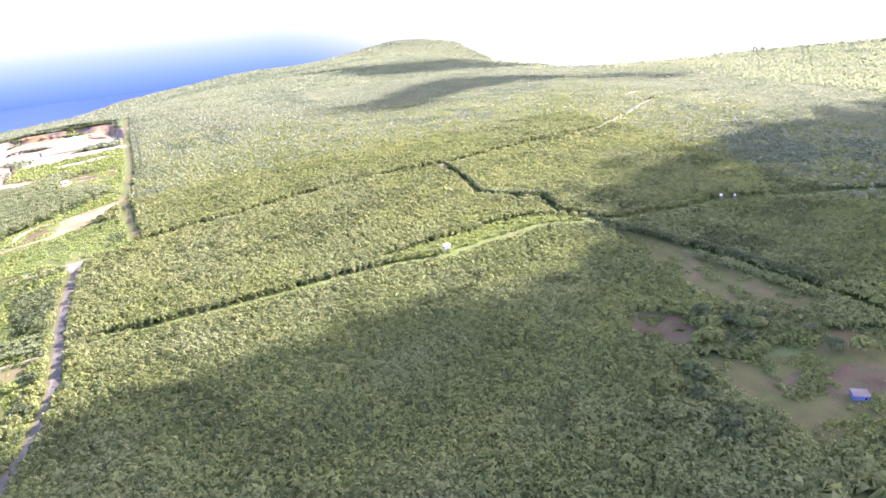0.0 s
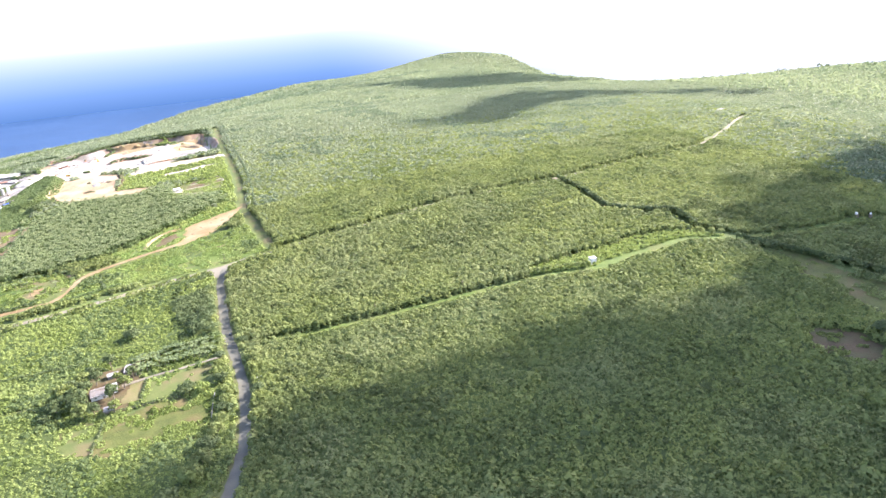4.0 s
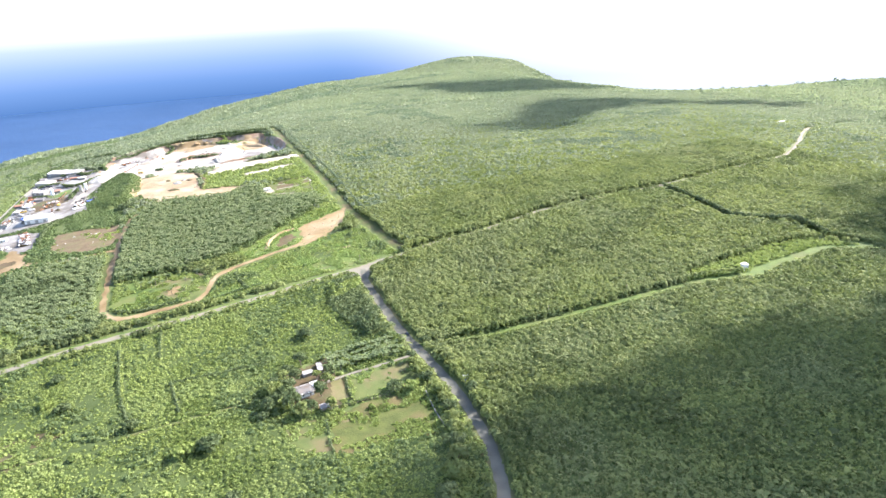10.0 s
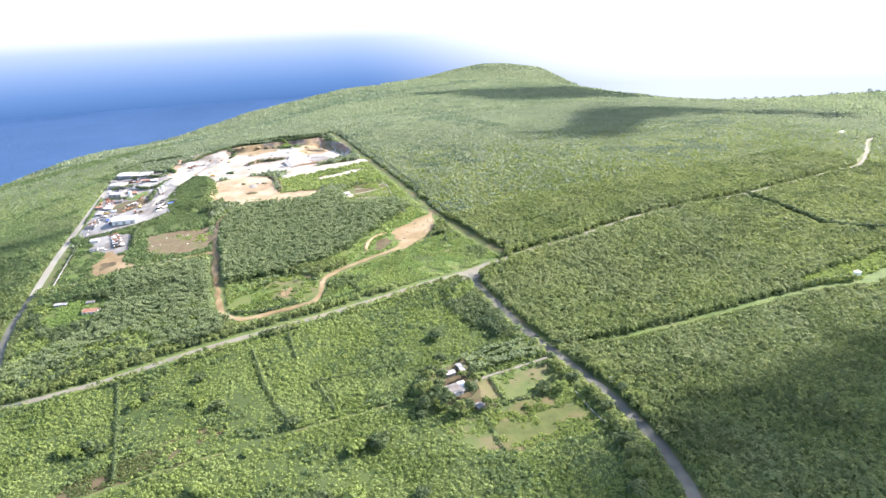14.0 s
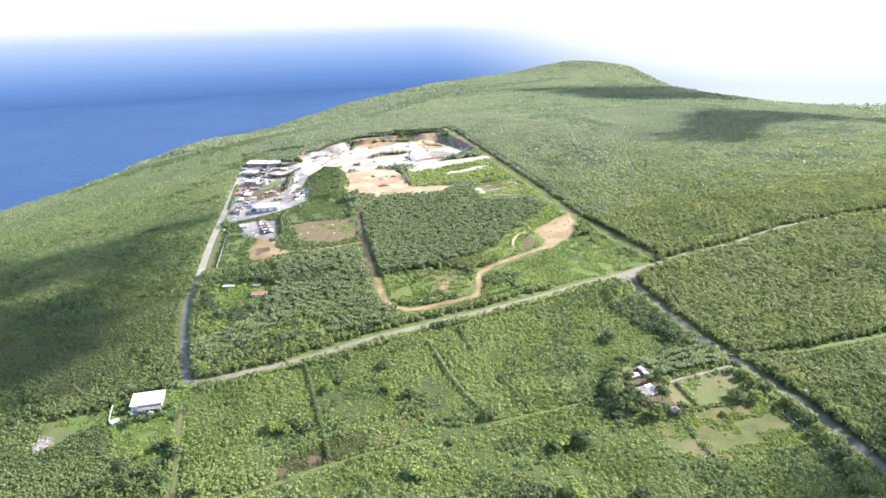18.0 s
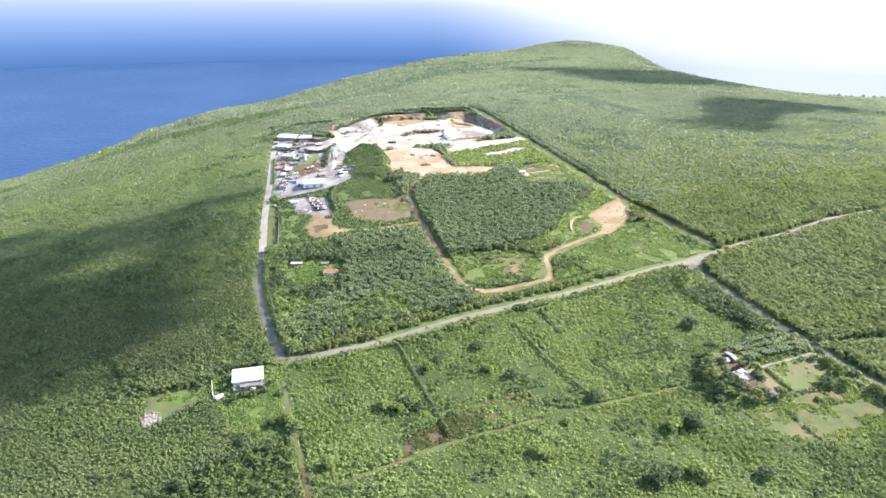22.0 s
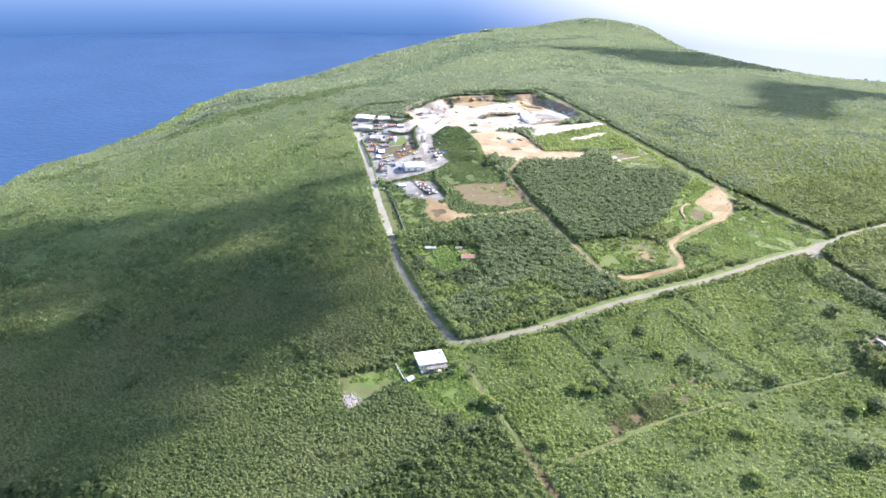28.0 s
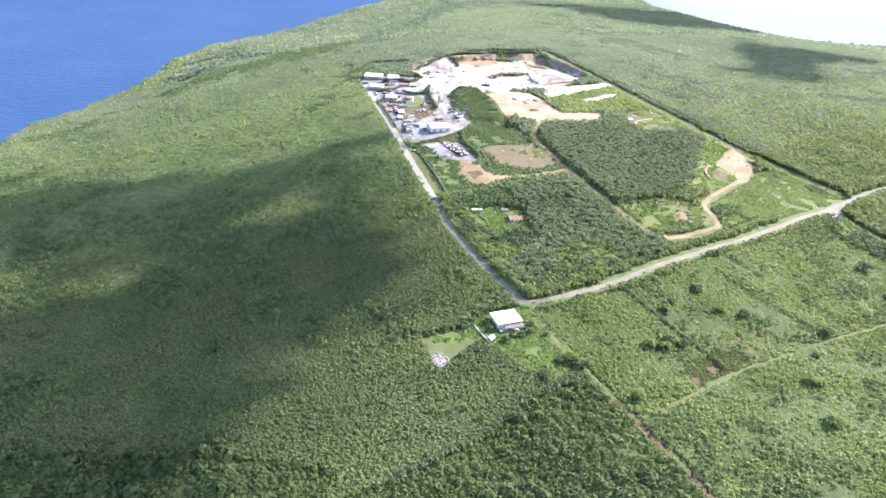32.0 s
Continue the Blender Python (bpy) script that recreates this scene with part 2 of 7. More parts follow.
def ground(x, y):
    x, y = np.asarray(x, float), np.asarray(y, float)
    u, v = x / 500, y / 500
    z = 98.0 + 45.6 * u + 4.8 * v - 52.6 * np.sqrt((u + 0.6) ** 2 + 0.3) - 18.5 * np.sqrt((v - 1) ** 2 + 0.5)
    z = z + 30 * np.exp(-((u - 2.2) ** 2 + (v - 3.7) ** 2) / 1.28) + 30 * np.exp(-((u - 2.3) ** 2 + (v - 4.65) ** 2) / 0.3)
    # headland: a grassy knob that breaks off steeply in the east, and low ground beside it
    z = z + 30 * np.exp(-((x - 1130) / np.where(x < 1130, 300, 400)) ** 2 - ((y - 2270) / 210) ** 2) / (1 + np.exp((x - 1350 + 0.12 * (y - 2250)) / 6))
    z = z - 58 * np.clip((x - 980) / 330, 0, 1) ** 1.2 * np.clip((2150 - y) / 260, 0, 1) * np.clip((y - 850) / 500, 0, 1)
    z = z - 40 * np.exp(-((x + 230) / 260) ** 2 - ((y - 1420) / 260) ** 2) + 12 * np.exp(-((x - 420) / 260) ** 2 - ((y - 2020) / 240) ** 2)
    for a, b, h in HILLS:
        z = z + h * np.exp(-((u - a / 500) ** 2 + (v - b / 500) ** 2) / 0.405)
    z = z - 9 * np.clip((y - 530) / 170, 0.1, 1) * np.clip((gap_to(x, y, PIT) + 2.5 * np.sin(x / 9) + 2 * np.sin(y / 7)) / 13, 0, 1)
    z = z - 8 * np.clip((gap_to(x, y, DEEP) + 1.5 * np.sin(x / 6) * np.sin(y / 5)) / np.where(x > 5, 11, 22), 0, 1)
    d = gap_to(x, y, COAST) + 9 * np.sin(x / 37) * np.sin(y / 41) + 5 * np.sin(x / 13 + y / 17)
    z = z - 28 * np.clip((x - 800) / 700, 0, 1) * np.clip((1500 - y) / 500, 0, 1) + 12 * np.clip(gap_to(x, y, MOUND) / 12, 0, 1) * np.clip((x + 274) / 66, 0, 1)
    low = SEA + 4 + 0.03 * np.clip(d, 0, 500)
    z = np.logaddexp(z / 5, low / 5) * 5
    w = np.clip(d / 25, 0, 1)
    e = np.clip(d / np.where(x > 700, 45, 230), 0, 1)
    z = SEA + 7 + (z - SEA - 7) * e * e * (3 - 2 * e)
    return np.where(d > 0, SEA - 1 + (z - SEA + 1) * (w * w * (3 - 2 * w)), SEA - 6)


def height(x, y):
    return float(ground(np.array([x]), np.array([y]))[0])


def mesh_from(name, v, f, mat, smooth=False, tint=None):
    """A mesh object from arrays of corners and faces, all faces with the same count of corners."""
    v, f = np.asarray(v, np.float32), np.asarray(f, np.int32)
    me = bpy.data.meshes.new(name)
    me.vertices.add(len(v))
    me.vertices.foreach_set("co", v.ravel())
    me.loops.add(f.size)
    me.loops.foreach_set("vertex_index", f.ravel())
    me.polygons.add(len(f))
    me.polygons.foreach_set("loop_start", np.arange(0, f.size, f.shape[1], dtype=np.int32))
    me.polygons.foreach_set("use_smooth", np.full(len(f), smooth))
    if tint is not None:
        me.attributes.new("tint", "FLOAT", "POINT").data.foreach_set("value", np.asarray(tint, np.float32))
    me.materials.append(mat)
    me.update(calc_edges=True)
    return new(name, me)


def steps(*stretches):
    out = []
    for a, b, s in stretches:
        out += list(np.arange(a, b, s))
    return np.array(out + [stretches[-1][1]], float)


def sheet(name, xs, ys, mat, lift=0.0, keep=None, smooth=True):
    """A draped sheet on the grid xs by ys; keep(x, y) picks its cells."""
    gx, gy = np.meshgrid(xs, ys)
    v = np.stack([gx.ravel(), gy.ravel(), ground(gx.ravel(), gy.ravel()) + lift], 1)
    i, j = np.meshgrid(np.arange(len(xs) - 1), np.arange(len(ys) - 1))
    a = (j * len(xs) + i).ravel()
    f = np.stack([a, a + 1, a + 1 + len(xs), a + len(xs)], 1)
    if keep is not None:
        c = v[f].mean(1)
        f = f[keep(c[:, 0], c[:, 1])]
        used, inv = np.unique(f, return_inverse=True)
        v, f = v[used], inv.reshape(f.shape)
    return mesh_from(name, v, f, mat, smooth)


GX = steps((-3000, -1200, 60), (-1200, -900, 15), (-900, -300, 8), (-300, 60, 4), (60, 700, 8), (700, 1600, 25), (1600, 3400, 60))
GY = steps((-3000, -700, 60), (-700, -500, 15), (-500, 380, 8), (380, 770, 4), (770, 900, 8), (900, 2850, 25), (2850, 3000, 60))
ground_ob = sheet("ground", GX, GY, M_SOIL, keep=lambda x, y: gap_to(x, y, COAST) > -70)
tagged(ground_ob, "dark green undergrowth on a gently sloping island plateau", "ground", kind="structure")


SHORE_X, SHORE_Y = np.arange(-1180, 1500, 7.0), np.arange(-100, 2780, 7.0)
tagged(sheet("sea_cliff", SHORE_X, SHORE_Y, M_ROCK, 0.5, lambda x, y: np.abs(gap_to(x, y, COAST) + 5 * np.sin(x / 23) * np.sin(y / 19)) < 9, False), "weathered grey-brown rock along the shore", "rock", kind="structure")


def ring_grid(radii, segs, cx, cy, zs):
    a = np.linspace(0, 2 * math.pi, segs, endpoint=False)
    v = np.concatenate([np.stack([cx + r * np.cos(a), cy + r * np.sin(a), np.full(segs, z)], 1) for r, z in zip(radii, zs)])
    k = np.arange(segs)
    f = np.concatenate([np.stack([q * segs + k, q * segs + (k + 1) % segs, (q + 1) * segs + (k + 1) % segs, (q + 1) * segs + k], 1) for q in range(len(radii) - 1)])
    return v, f


MID = (-290, -560)
M_SEA = material("deep_sea", (0.022, 0.052, 0.116), (0.029, 0.064, 0.138), scale=0.004, fine=0.08, rough=0.5, bump=0.3, spec=0.03)
TURN = np.linspace(0, 2 * math.pi, 192, endpoint=False)
COMPASS = (90 - np.degrees(TURN) + 180) % 360 - 180
# sea cut short towards the sun, so that white glare shows in its place
REACH = np.interp(COMPASS, [-180, 29, 30, 31, 36, 41, 46, 52, 57, 64, 75, 90, 180], [3770, 3770, 3600, 3420, 2970, 2710, 2570, 2620, 2690, 2960, 3400, 3770, 3770])
v, f = ring_grid([1, 300, 1000, 1500, 2000, REACH * 0.85, REACH], 192, *MID, [SEA] * 7)
tagged(mesh_from("water", v, f, M_SEA, True), "deep blue open sea with small waves", "sea", kind="structure")


def painted_haze():
    """Glowing painted distance: the rest of the sea up to its horizon, and the bright haze above it, as a colour ramp
    by height.
    """
    m = bpy.data.materials.new("painted_far_sea_and_haze")
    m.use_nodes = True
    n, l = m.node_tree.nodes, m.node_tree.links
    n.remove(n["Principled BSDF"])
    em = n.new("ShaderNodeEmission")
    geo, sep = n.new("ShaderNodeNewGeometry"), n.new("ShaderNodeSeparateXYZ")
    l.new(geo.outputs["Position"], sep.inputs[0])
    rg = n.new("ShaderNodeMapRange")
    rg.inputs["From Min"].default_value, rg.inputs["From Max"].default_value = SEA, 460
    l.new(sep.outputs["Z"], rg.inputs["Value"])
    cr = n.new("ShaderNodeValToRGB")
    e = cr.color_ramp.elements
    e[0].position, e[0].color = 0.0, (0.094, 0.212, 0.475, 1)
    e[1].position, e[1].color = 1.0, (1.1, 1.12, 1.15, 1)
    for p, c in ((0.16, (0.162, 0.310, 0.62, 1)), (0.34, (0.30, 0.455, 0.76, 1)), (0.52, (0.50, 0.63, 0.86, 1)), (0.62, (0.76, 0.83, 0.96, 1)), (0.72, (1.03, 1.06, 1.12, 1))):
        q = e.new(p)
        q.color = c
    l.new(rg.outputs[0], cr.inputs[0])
    # painted sun glare: towards the sun the whole distance fades to white
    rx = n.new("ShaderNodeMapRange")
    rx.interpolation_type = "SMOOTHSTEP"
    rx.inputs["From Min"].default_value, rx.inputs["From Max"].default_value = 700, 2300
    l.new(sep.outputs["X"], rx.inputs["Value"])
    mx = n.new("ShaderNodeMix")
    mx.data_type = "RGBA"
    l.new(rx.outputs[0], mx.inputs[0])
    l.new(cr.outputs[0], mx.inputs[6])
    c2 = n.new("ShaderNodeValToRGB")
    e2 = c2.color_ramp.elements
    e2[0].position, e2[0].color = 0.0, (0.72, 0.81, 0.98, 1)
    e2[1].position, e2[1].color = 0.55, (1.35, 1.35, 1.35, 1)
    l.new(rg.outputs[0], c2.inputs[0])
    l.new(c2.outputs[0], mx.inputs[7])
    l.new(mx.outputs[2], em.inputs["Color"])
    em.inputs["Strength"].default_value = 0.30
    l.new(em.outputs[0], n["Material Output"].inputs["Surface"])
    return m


# the painted distance leans outwards so that its shadow misses the sea
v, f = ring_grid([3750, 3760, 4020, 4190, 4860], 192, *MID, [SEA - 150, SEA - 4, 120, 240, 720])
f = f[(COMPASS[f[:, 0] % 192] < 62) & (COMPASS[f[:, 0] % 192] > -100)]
tagged(mesh_from("backdrop", v, f, painted_haze(), True), "glowing painted backdrop of far sea and haze", "sky", kind="structure")


# ---------------- clouds whose shadows lie on the land ----------------
def cloud(outline, lift, seed, mat, ragged=30, fat=1.0, fringe=None, gap=26.0):
    """A flat-based heap of vapour whose shadow falls on the outline; fringe: the stuff of its thin rim."""
    rng = np.random.default_rng(seed)
    xs, ys = [p[0] for p in outline], [p[1] for p in outline]
    x, y = np.meshgrid(np.arange(min(xs) - 60, max(xs) + 60, gap), np.arange(min(ys) - 60, max(ys) + 60, gap))
    x, y = x.ravel() + rng.uniform(-12, 12, x.size), y.ravel() + rng.uniform(-12, 12, x.size)
    d = gap_to(x, y, outline) + rng.normal(0, ragged, x.size) + 14 * np.sin(x / 31) * np.sin(y / 27)
    bm = bmesh.new()
    bmesh.ops.create_icosphere(bm, subdivisions=1, radius=1)
    bm.verts.ensure_lookup_table()
    ball = np.array([q.co[:] for q in bm.verts])
    tri = np.array([[q.index for q in fc.verts] for fc in bm.faces])
    bm.free()
    for ok, stuff in ((d > 4, mat), ((d <= 4) & (d > -45), fringe)):
        if stuff is None:
            continue
        px, py = x[ok], y[ok]
        far = (lift - ground(px, py)) / math.tan(SUN_EL)
        r = fat * np.clip(np.abs(d[ok]) * 0.4, 7, 24) * rng.uniform(0.8, 1.25, px.size)
        px, py = px + far * math.sin(SUN_AZ), py + far * math.cos(SUN_AZ)
        v = ball[None] * np.stack([r, r, r * 0.7], 1)[:, None]
        v = v * rng.uniform(0.85, 1.15, v.shape[:2])[:, :, None] + np.stack([px, py, lift + 0.3 * r], 1)[:, None]
        f = tri[None] + (np.arange(px.size) * len(ball))[:, None, None]
        tagged(mesh_from("cloud", v.reshape(-1, 3), f.reshape(-1, 3), stuff, True), "white fair-weather cloud drifting over the island", "cloud", kind="structure")


cloud([(-85, -275), (-20, -262), (30, -240), (77, -232), (140, -232), (200, -238), (260, -250), (330, -256), (385, -228), (420, -190), (445, -140), (490, -105), (535, -74), (600, -56), (657, -46), (852, -14), (1134, 60), (1350, 0), (1300, -450), (900, -700), (100, -700), (-100, -480)], 520, 3, M_CLOUD, 15, 1.0, M_THIN_CLOUD)
# broken far shreds, north of the quarry
for k, shred in enumerate(([(308, 560), (420, 590), (568, 800), (740, 940), (900, 800), (955, 640), (800, 560), (650, 480), (481, 370), (380, 420)], [(430, 1640), (560, 1690), (872, 1500), (1250, 1380), (1330, 1100), (1000, 1010), (720, 1080), (580, 1180), (600, 1400)], [(820, 720), (1111, 600), (1250, 480), (1023, 380), (860, 520)])):
    cloud(shred, 560, 4 + k, M_FAINT_CLOUD, 34, 1.6)
# a long cloud over the western slope, with a gap that lets one sunny streak through
cloud([(-1000, 520), (-860, 470), (-760, 430), (-700, 425), (-572, 446), (-503, 440), (-397, 470), (-400, 390), (-415, 290), (-445, 170), (-480, 90), (-540, 50), (-614, 15), (-650, -37), (-670, -80), (-690, -130), (-690, -330), (-1000, -330), (-1000, 230), (-806, 230), (-740, 250), (-640, 262), (-580, 285), (-610, 310), (-704, 352), (-842, 350), (-1000, 380)], 500, 15, M_THIN_CLOUD, 38, 1.5, M_FAINT_CLOUD)
cloud([(-1000, 200), (-800, 200), (-700, 215), (-600, 240), (-520, 190), (-500, 120), (-560, 60), (-640, 30), (-700, -30), (-760, -100), (-790, -330), (-1000, -330)], 480, 16, M_FAINT_CLOUD, 42, 1.3)
cloud([(-1000, 640), (-860, 560), (-720, 470), (-600, 400), (-570, 300), (-640, 240), (-780, 210), (-1000, 200)], 540, 18, M_FAINT_CLOUD, 40, 1.4)


# ---------------- roads, tracks and open plots (plan) ----------------
MAIN_ROAD = [(-396, -6), (-331, -9), (-263, -2), (-200, 1), (-149, 3), (-89, 9), (-35, 16), (12, 16), (44, 24)]
ROAD_END = [(-421, 2), (-412, -2), (-404, -4.5), (-396, -6)]
W_LAWN = [(-110, -198), (-86, -207), (-90, -242), (-104, -240), (-111, -223)]
GRASS_LOBE = [(-517, -9), (-491, -8), (-489, -24), (-507, -27), (-521, -18)]
LOW_BANK = [(-214, 425), (-234, 360), (-243, 330), (-300, 332), (-310, 388), (-278, 390), (-262, 412)]
MUD = [(-50, 150), (-38, 154), (-36, 138), (-47, 124), (-58, 119), (-62, 128)]
RING_OPEN = [(-192, 98), (-150, 106), (-140, 97), (-139, 62), (-152, 43), (-172, 50), (-186, 74)]
RING_LAWN = [(-222, 84), (-194, 88), (-194, 60), (-211, 47), (-226, 62)]
EAST_ROAD = [(44, 24), (82, 31), (149, 34), (227, 47), (303, 47), (346, 42), (411, 42), (524, 53), (619, 64), (700, 112), (800, 182), (968, 230), (1137, 246)]
SOUTH_ROAD = [(6, 14), (0, -20), (-1, -70), (-1, -121), (2, -168), (4, -213), (2, -250), (-3, -288), (-11, -316), (-20, -340), (-45, -390), (-80, -460), (-120, -560)]
WEST_ROAD = [(-421, 2), (-425, 50), (-428, 110), (-426, 160), (-416, 220), (-405, 310), (-396, 370), (-381, 470), (-361, 615), (-351, 675)]
DIRT_ROAD = [(38, 206), (27, 178), (18, 154), (0, 134), (-32, 118), (-59, 110), (-91, 100), (-116, 90), (-131, 77), (-138, 56), (-149, 37), (-165, 34), (-191, 33), (-218, 36), (-233, 56), (-234, 84), (-233, 114), (-230, 175), (-227, 220), (-265, 222), (-306, 230), (-340, 236)]
DIRT_NORTH = [(-227, 220), (-221, 270), (-214, 322), (-193, 358), (-166, 387)]
FIELD_TRACK = [(-108, -160), (-155, -161), (-205, -158), (-255, -158), (-308, -157), (-345, -160), (-387, -164), (-423, -166)]
FENCE_TRACK = [(-424, -30), (-423, -97), (-422, -140), (-423, -175), (-424, -230), (-426, -330)]
EDGE_TRACK = [(40, 740), (41, 560), (46, 442), (48, 331), (43, 193), (50, 105), (57, 40)]
CUT_LINE = [(6, -148), (58, -163), (119, -171), (184, -176), (249, -183), (295, -196), (325, -190), (388, -186), (430, -208), (501, -223), (547, -224), (607, -246), (686, -277)]
DARK_LINE = [(383, 33), (382, -30), (374, -84), (396, -114), (418, -134), (410, -170), (440, -209)]
DARK_LINE_S = [(420, -215), (440, -265), (462, -327), (474, -386), (479, -440)]
LOT_PATH = [(-77, -163), (-54, -161), (-34, -161), (-7, -160)]
DITCHES = [[(-214, -30), (-212, -97), (-204, -150)], [(-176, -105), (-172, -149)], [(-181, -16), (-183, -61)], [(-174, -106), (-106, -114)], [(-320, -20), (-318, -150)]]


def wander(pts, gap):
    """Points every gap metres on a smooth line through pts."""
    p = np.array([pts[0], *pts, pts[-1]], float)
    out = []
    for i in range(1, len(p) - 2):
        n = max(1, int(np.hypot(*(p[i + 1] - p[i])) / gap))
        t = (np.arange(n) / n)[:, None]
        out.append(0.5 * (2 * p[i] + (p[i + 1] - p[i - 1]) * t + (2 * p[i - 1] - 5 * p[i] + 4 * p[i + 1] - p[i + 2]) * t**2 + (3 * p[i] - p[i - 1] - 3 * p[i + 1] + p[i + 2]) * t**3))
    return np.concatenate(out + [p[-1:]])


def strip(name, pts, width, mat, lift, wobble=0.0, seed=0, rows=5):
    """A road laid on the land, with a slight crown and a worn, uneven edge."""
    rng = np.random.default_rng(seed)
    c = wander(pts, 5.0)
    d = np.gradient(c, axis=0)
    d /= np.linalg.norm(d, axis=1, keepdims=True)
    side = np.stack([-d[:, 1], d[:, 0]], 1)
    k = np.linspace(-1, 1, rows)
    wide = width / 2 * np.ones((len(c), rows))
    for e in (0, -1):
        wide[:, e] += rng.normal(0, wobble, len(c))
    q = c[:, None] + side[:, None] * (k[None] * wide)[:, :, None]
    z = ground(q[..., 0].ravel(), q[..., 1].ravel()).reshape(q.shape[:2]) + lift + 0.06 * (1 - k**2)[None]
    v = np.concatenate([q, z[..., None]], 2).reshape(-1, 3)
    a = (np.arange(len(c) - 1)[:, None] * rows + np.arange(rows - 1)[None]).ravel()
    f = np.stack([a, a + rows, a + rows + 1, a + 1], 1)[:, ::-1]
    return mesh_from(name, v, f, mat, True)


def road(name, label, pts, width, mat, lift=0.3, wobble=0.3, verge=None, verge_width=0.0, seed=1):
    tagged(strip(name, pts, width, mat, lift, wobble, seed), label, "road", kind="structure")
    if verge:
        tagged(strip("verge", pts, verge_width, verge, lift - 0.12, 0.7, seed + 9), "mown grass verge with pale coral dust", "verge", kind="structure")


def plot(name, label, outline, mat, lift=0.22, ragged=3.0, seed=0, step=2.5, category="ground"):
    """An open patch of ground with an uneven rim."""
    xs, ys = [p[0] for p in outline], [p[1] for p in outline]
    k = np.random.default_rng(seed).uniform(0, 6, 4)

    def inside(x, y):
        off = np.sin(x / 7 + k[0]) * np.sin(y / 6 + k[1]) + 0.6 * np.sin(x / 3 + k[2]) * np.sin(y / 2.7 + k[3])
        return gap_to(x, y, outline) + ragged * off > 0

    ob = sheet(name, np.arange(min(xs) - 8, max(xs) + 8, step), np.arange(min(ys) - 8, max(ys) + 8, step), mat, lift, inside)
    return tagged(ob, label, category, kind="structure")


road("road", "pale concrete-grey country road between grass verges", MAIN_ROAD, 6.8, M_CONCRETE, 0.34, 0.25, M_GRASS, 14, 1)
road("road", "grey asphalt end of the pale road", ROAD_END, 6.2, M_ASPHALT, 0.345, 0.2, M_GRASS, 11, 12)
road("road", "narrow pale country road half hidden by trees", EAST_ROAD, 5.2, M_CONCRETE, 0.34, 0.3, M_DRYGRASS, 10, 2)
road("road", "worn grey asphalt road with a broken pale edge", SOUTH_ROAD, 7.0, M_ASPHALT, 0.36, 0.35, M_DRYGRASS, 12, 3)
road("road", "worn grey asphalt road leading to the quarry", WEST_ROAD[:5], 7.2, M_ASPHALT, 0.36, 0.3, M_GRASS, 12, 4)
road("road", "pale dusty road along the quarry works", WEST_ROAD[4:], 8.4, M_DUST, 0.37, 0.3, M_GRASS, 13, 14)
road("dirt_road", "winding orange earth road", DIRT_ROAD, 5.6, M_ORANGE, 0.40, 0.8, M_DRYGRASS, 8, 5)
road("dirt_road", "narrow orange earth lane between trees", DIRT_NORTH, 5.0, M_ORANGE, 0.38, 0.7, None, 0, 6)
road("field_track", "grassy wheel track across the scrub field", FIELD_TRACK, 3.4, M_PASTURE, 0.3, 0.9, None, 0, 7)
road("field_track", "grassy track along a fence line", FENCE_TRACK[:3], 5.0, M_DRYGRASS, 0.3, 0.9, None, 0, 8)
road("field_track", "bare brown track along a fence line", FENCE_TRACK[2:], 5.5, M_BROWN, 0.3, 0.9, None, 0, 53)
road("field_track", "cleared pale boundary track beside the quarry land", EDGE_TRACK, 9.0, M_PASTURE, 0.3, 0.8, None, 0, 9)
road("field_track", "grassy cut through the low forest", CUT_LINE, 8.0, M_GRASS, 0.3, 0.9, None, 0, 10)
road("path", "worn earth drive to the white-roofed house", [(-420, 1), (-432, 3), (-442, 1), (-449, -3)], 3.4, M_TAN, 0.4, 0.4, None, 0, 15)
road("path", "faint field path beside the pale road", [(-237, 14), (-207, 17), (-188, 17), (-162, 21), (-122, 28), (-91, 29), (-59, 34), (-6, 41)], 2.6, M_DRYGRASS, 0.36, 0.4, None, 0, 16)
road("path", "bare earth spur in the grassland", [(40, 72), (27, 75), (7, 79), (-13, 77)], 5, M_TAN, 0.36, 0.8, None, 0, 17)
road("lane", "pale earth lane to the farmhouse", LOT_PATH, 2.8, M_CONCRETE, 0.42, 0.4, None, 0, 11)

WHITE_FLOOR = [(-276, 583), (-255, 650), (-239, 690), (-205, 712), (-169, 731), (-140, 715), (-100, 690), (-49, 682), (12, 662), (26, 600), (30, 535), (-1, 529), (-60, 501), (-97, 504), (-151, 518), (-201, 523), (-242, 526), (-266, 547)]
TERRACE = [(-151, 738), (-114, 732), (-68, 715), (-60, 690), (-100, 690), (-140, 712)]
BENCH = [(-104, 482), (-75, 508), (44, 503), (42, 486), (-10, 478), (-60, 472), (-92, 466)]
ORANGE_FLOOR = [(-202, 517), (-151, 518), (-115, 492), (-118, 440), (-122, 402), (-53, 384), (-62, 367), (-94, 349), (-166, 376), (-213, 412), (-209, 452)]
YARD = [(-358, 655), (-341, 716), (-268, 650), (-256, 545), (-258, 500), (-266, 415), (-290, 395), (-322, 378), (-374, 374), (-388, 390), (-374, 500)]
LOWER_YARD = [(-371, 368), (-344, 366), (-317, 350), (-322, 290), (-340, 285), (-358, 310)]
ORANGE_LOW = [(-345, 300), (-325, 275), (-325, 246), (-300, 232), (-312, 220), (-340, 222), (-362, 236), (-360, 262)]
BROWN = [(-299, 324), (-262, 323), (-225, 312), (-224, 268), (-234, 242), (-262, 240), (-300, 262)]
ROAD_VERGE = [(-410, 222), (-402, 219), (-393, 284), (-384, 360), (-392, 362), (-401, 300)]
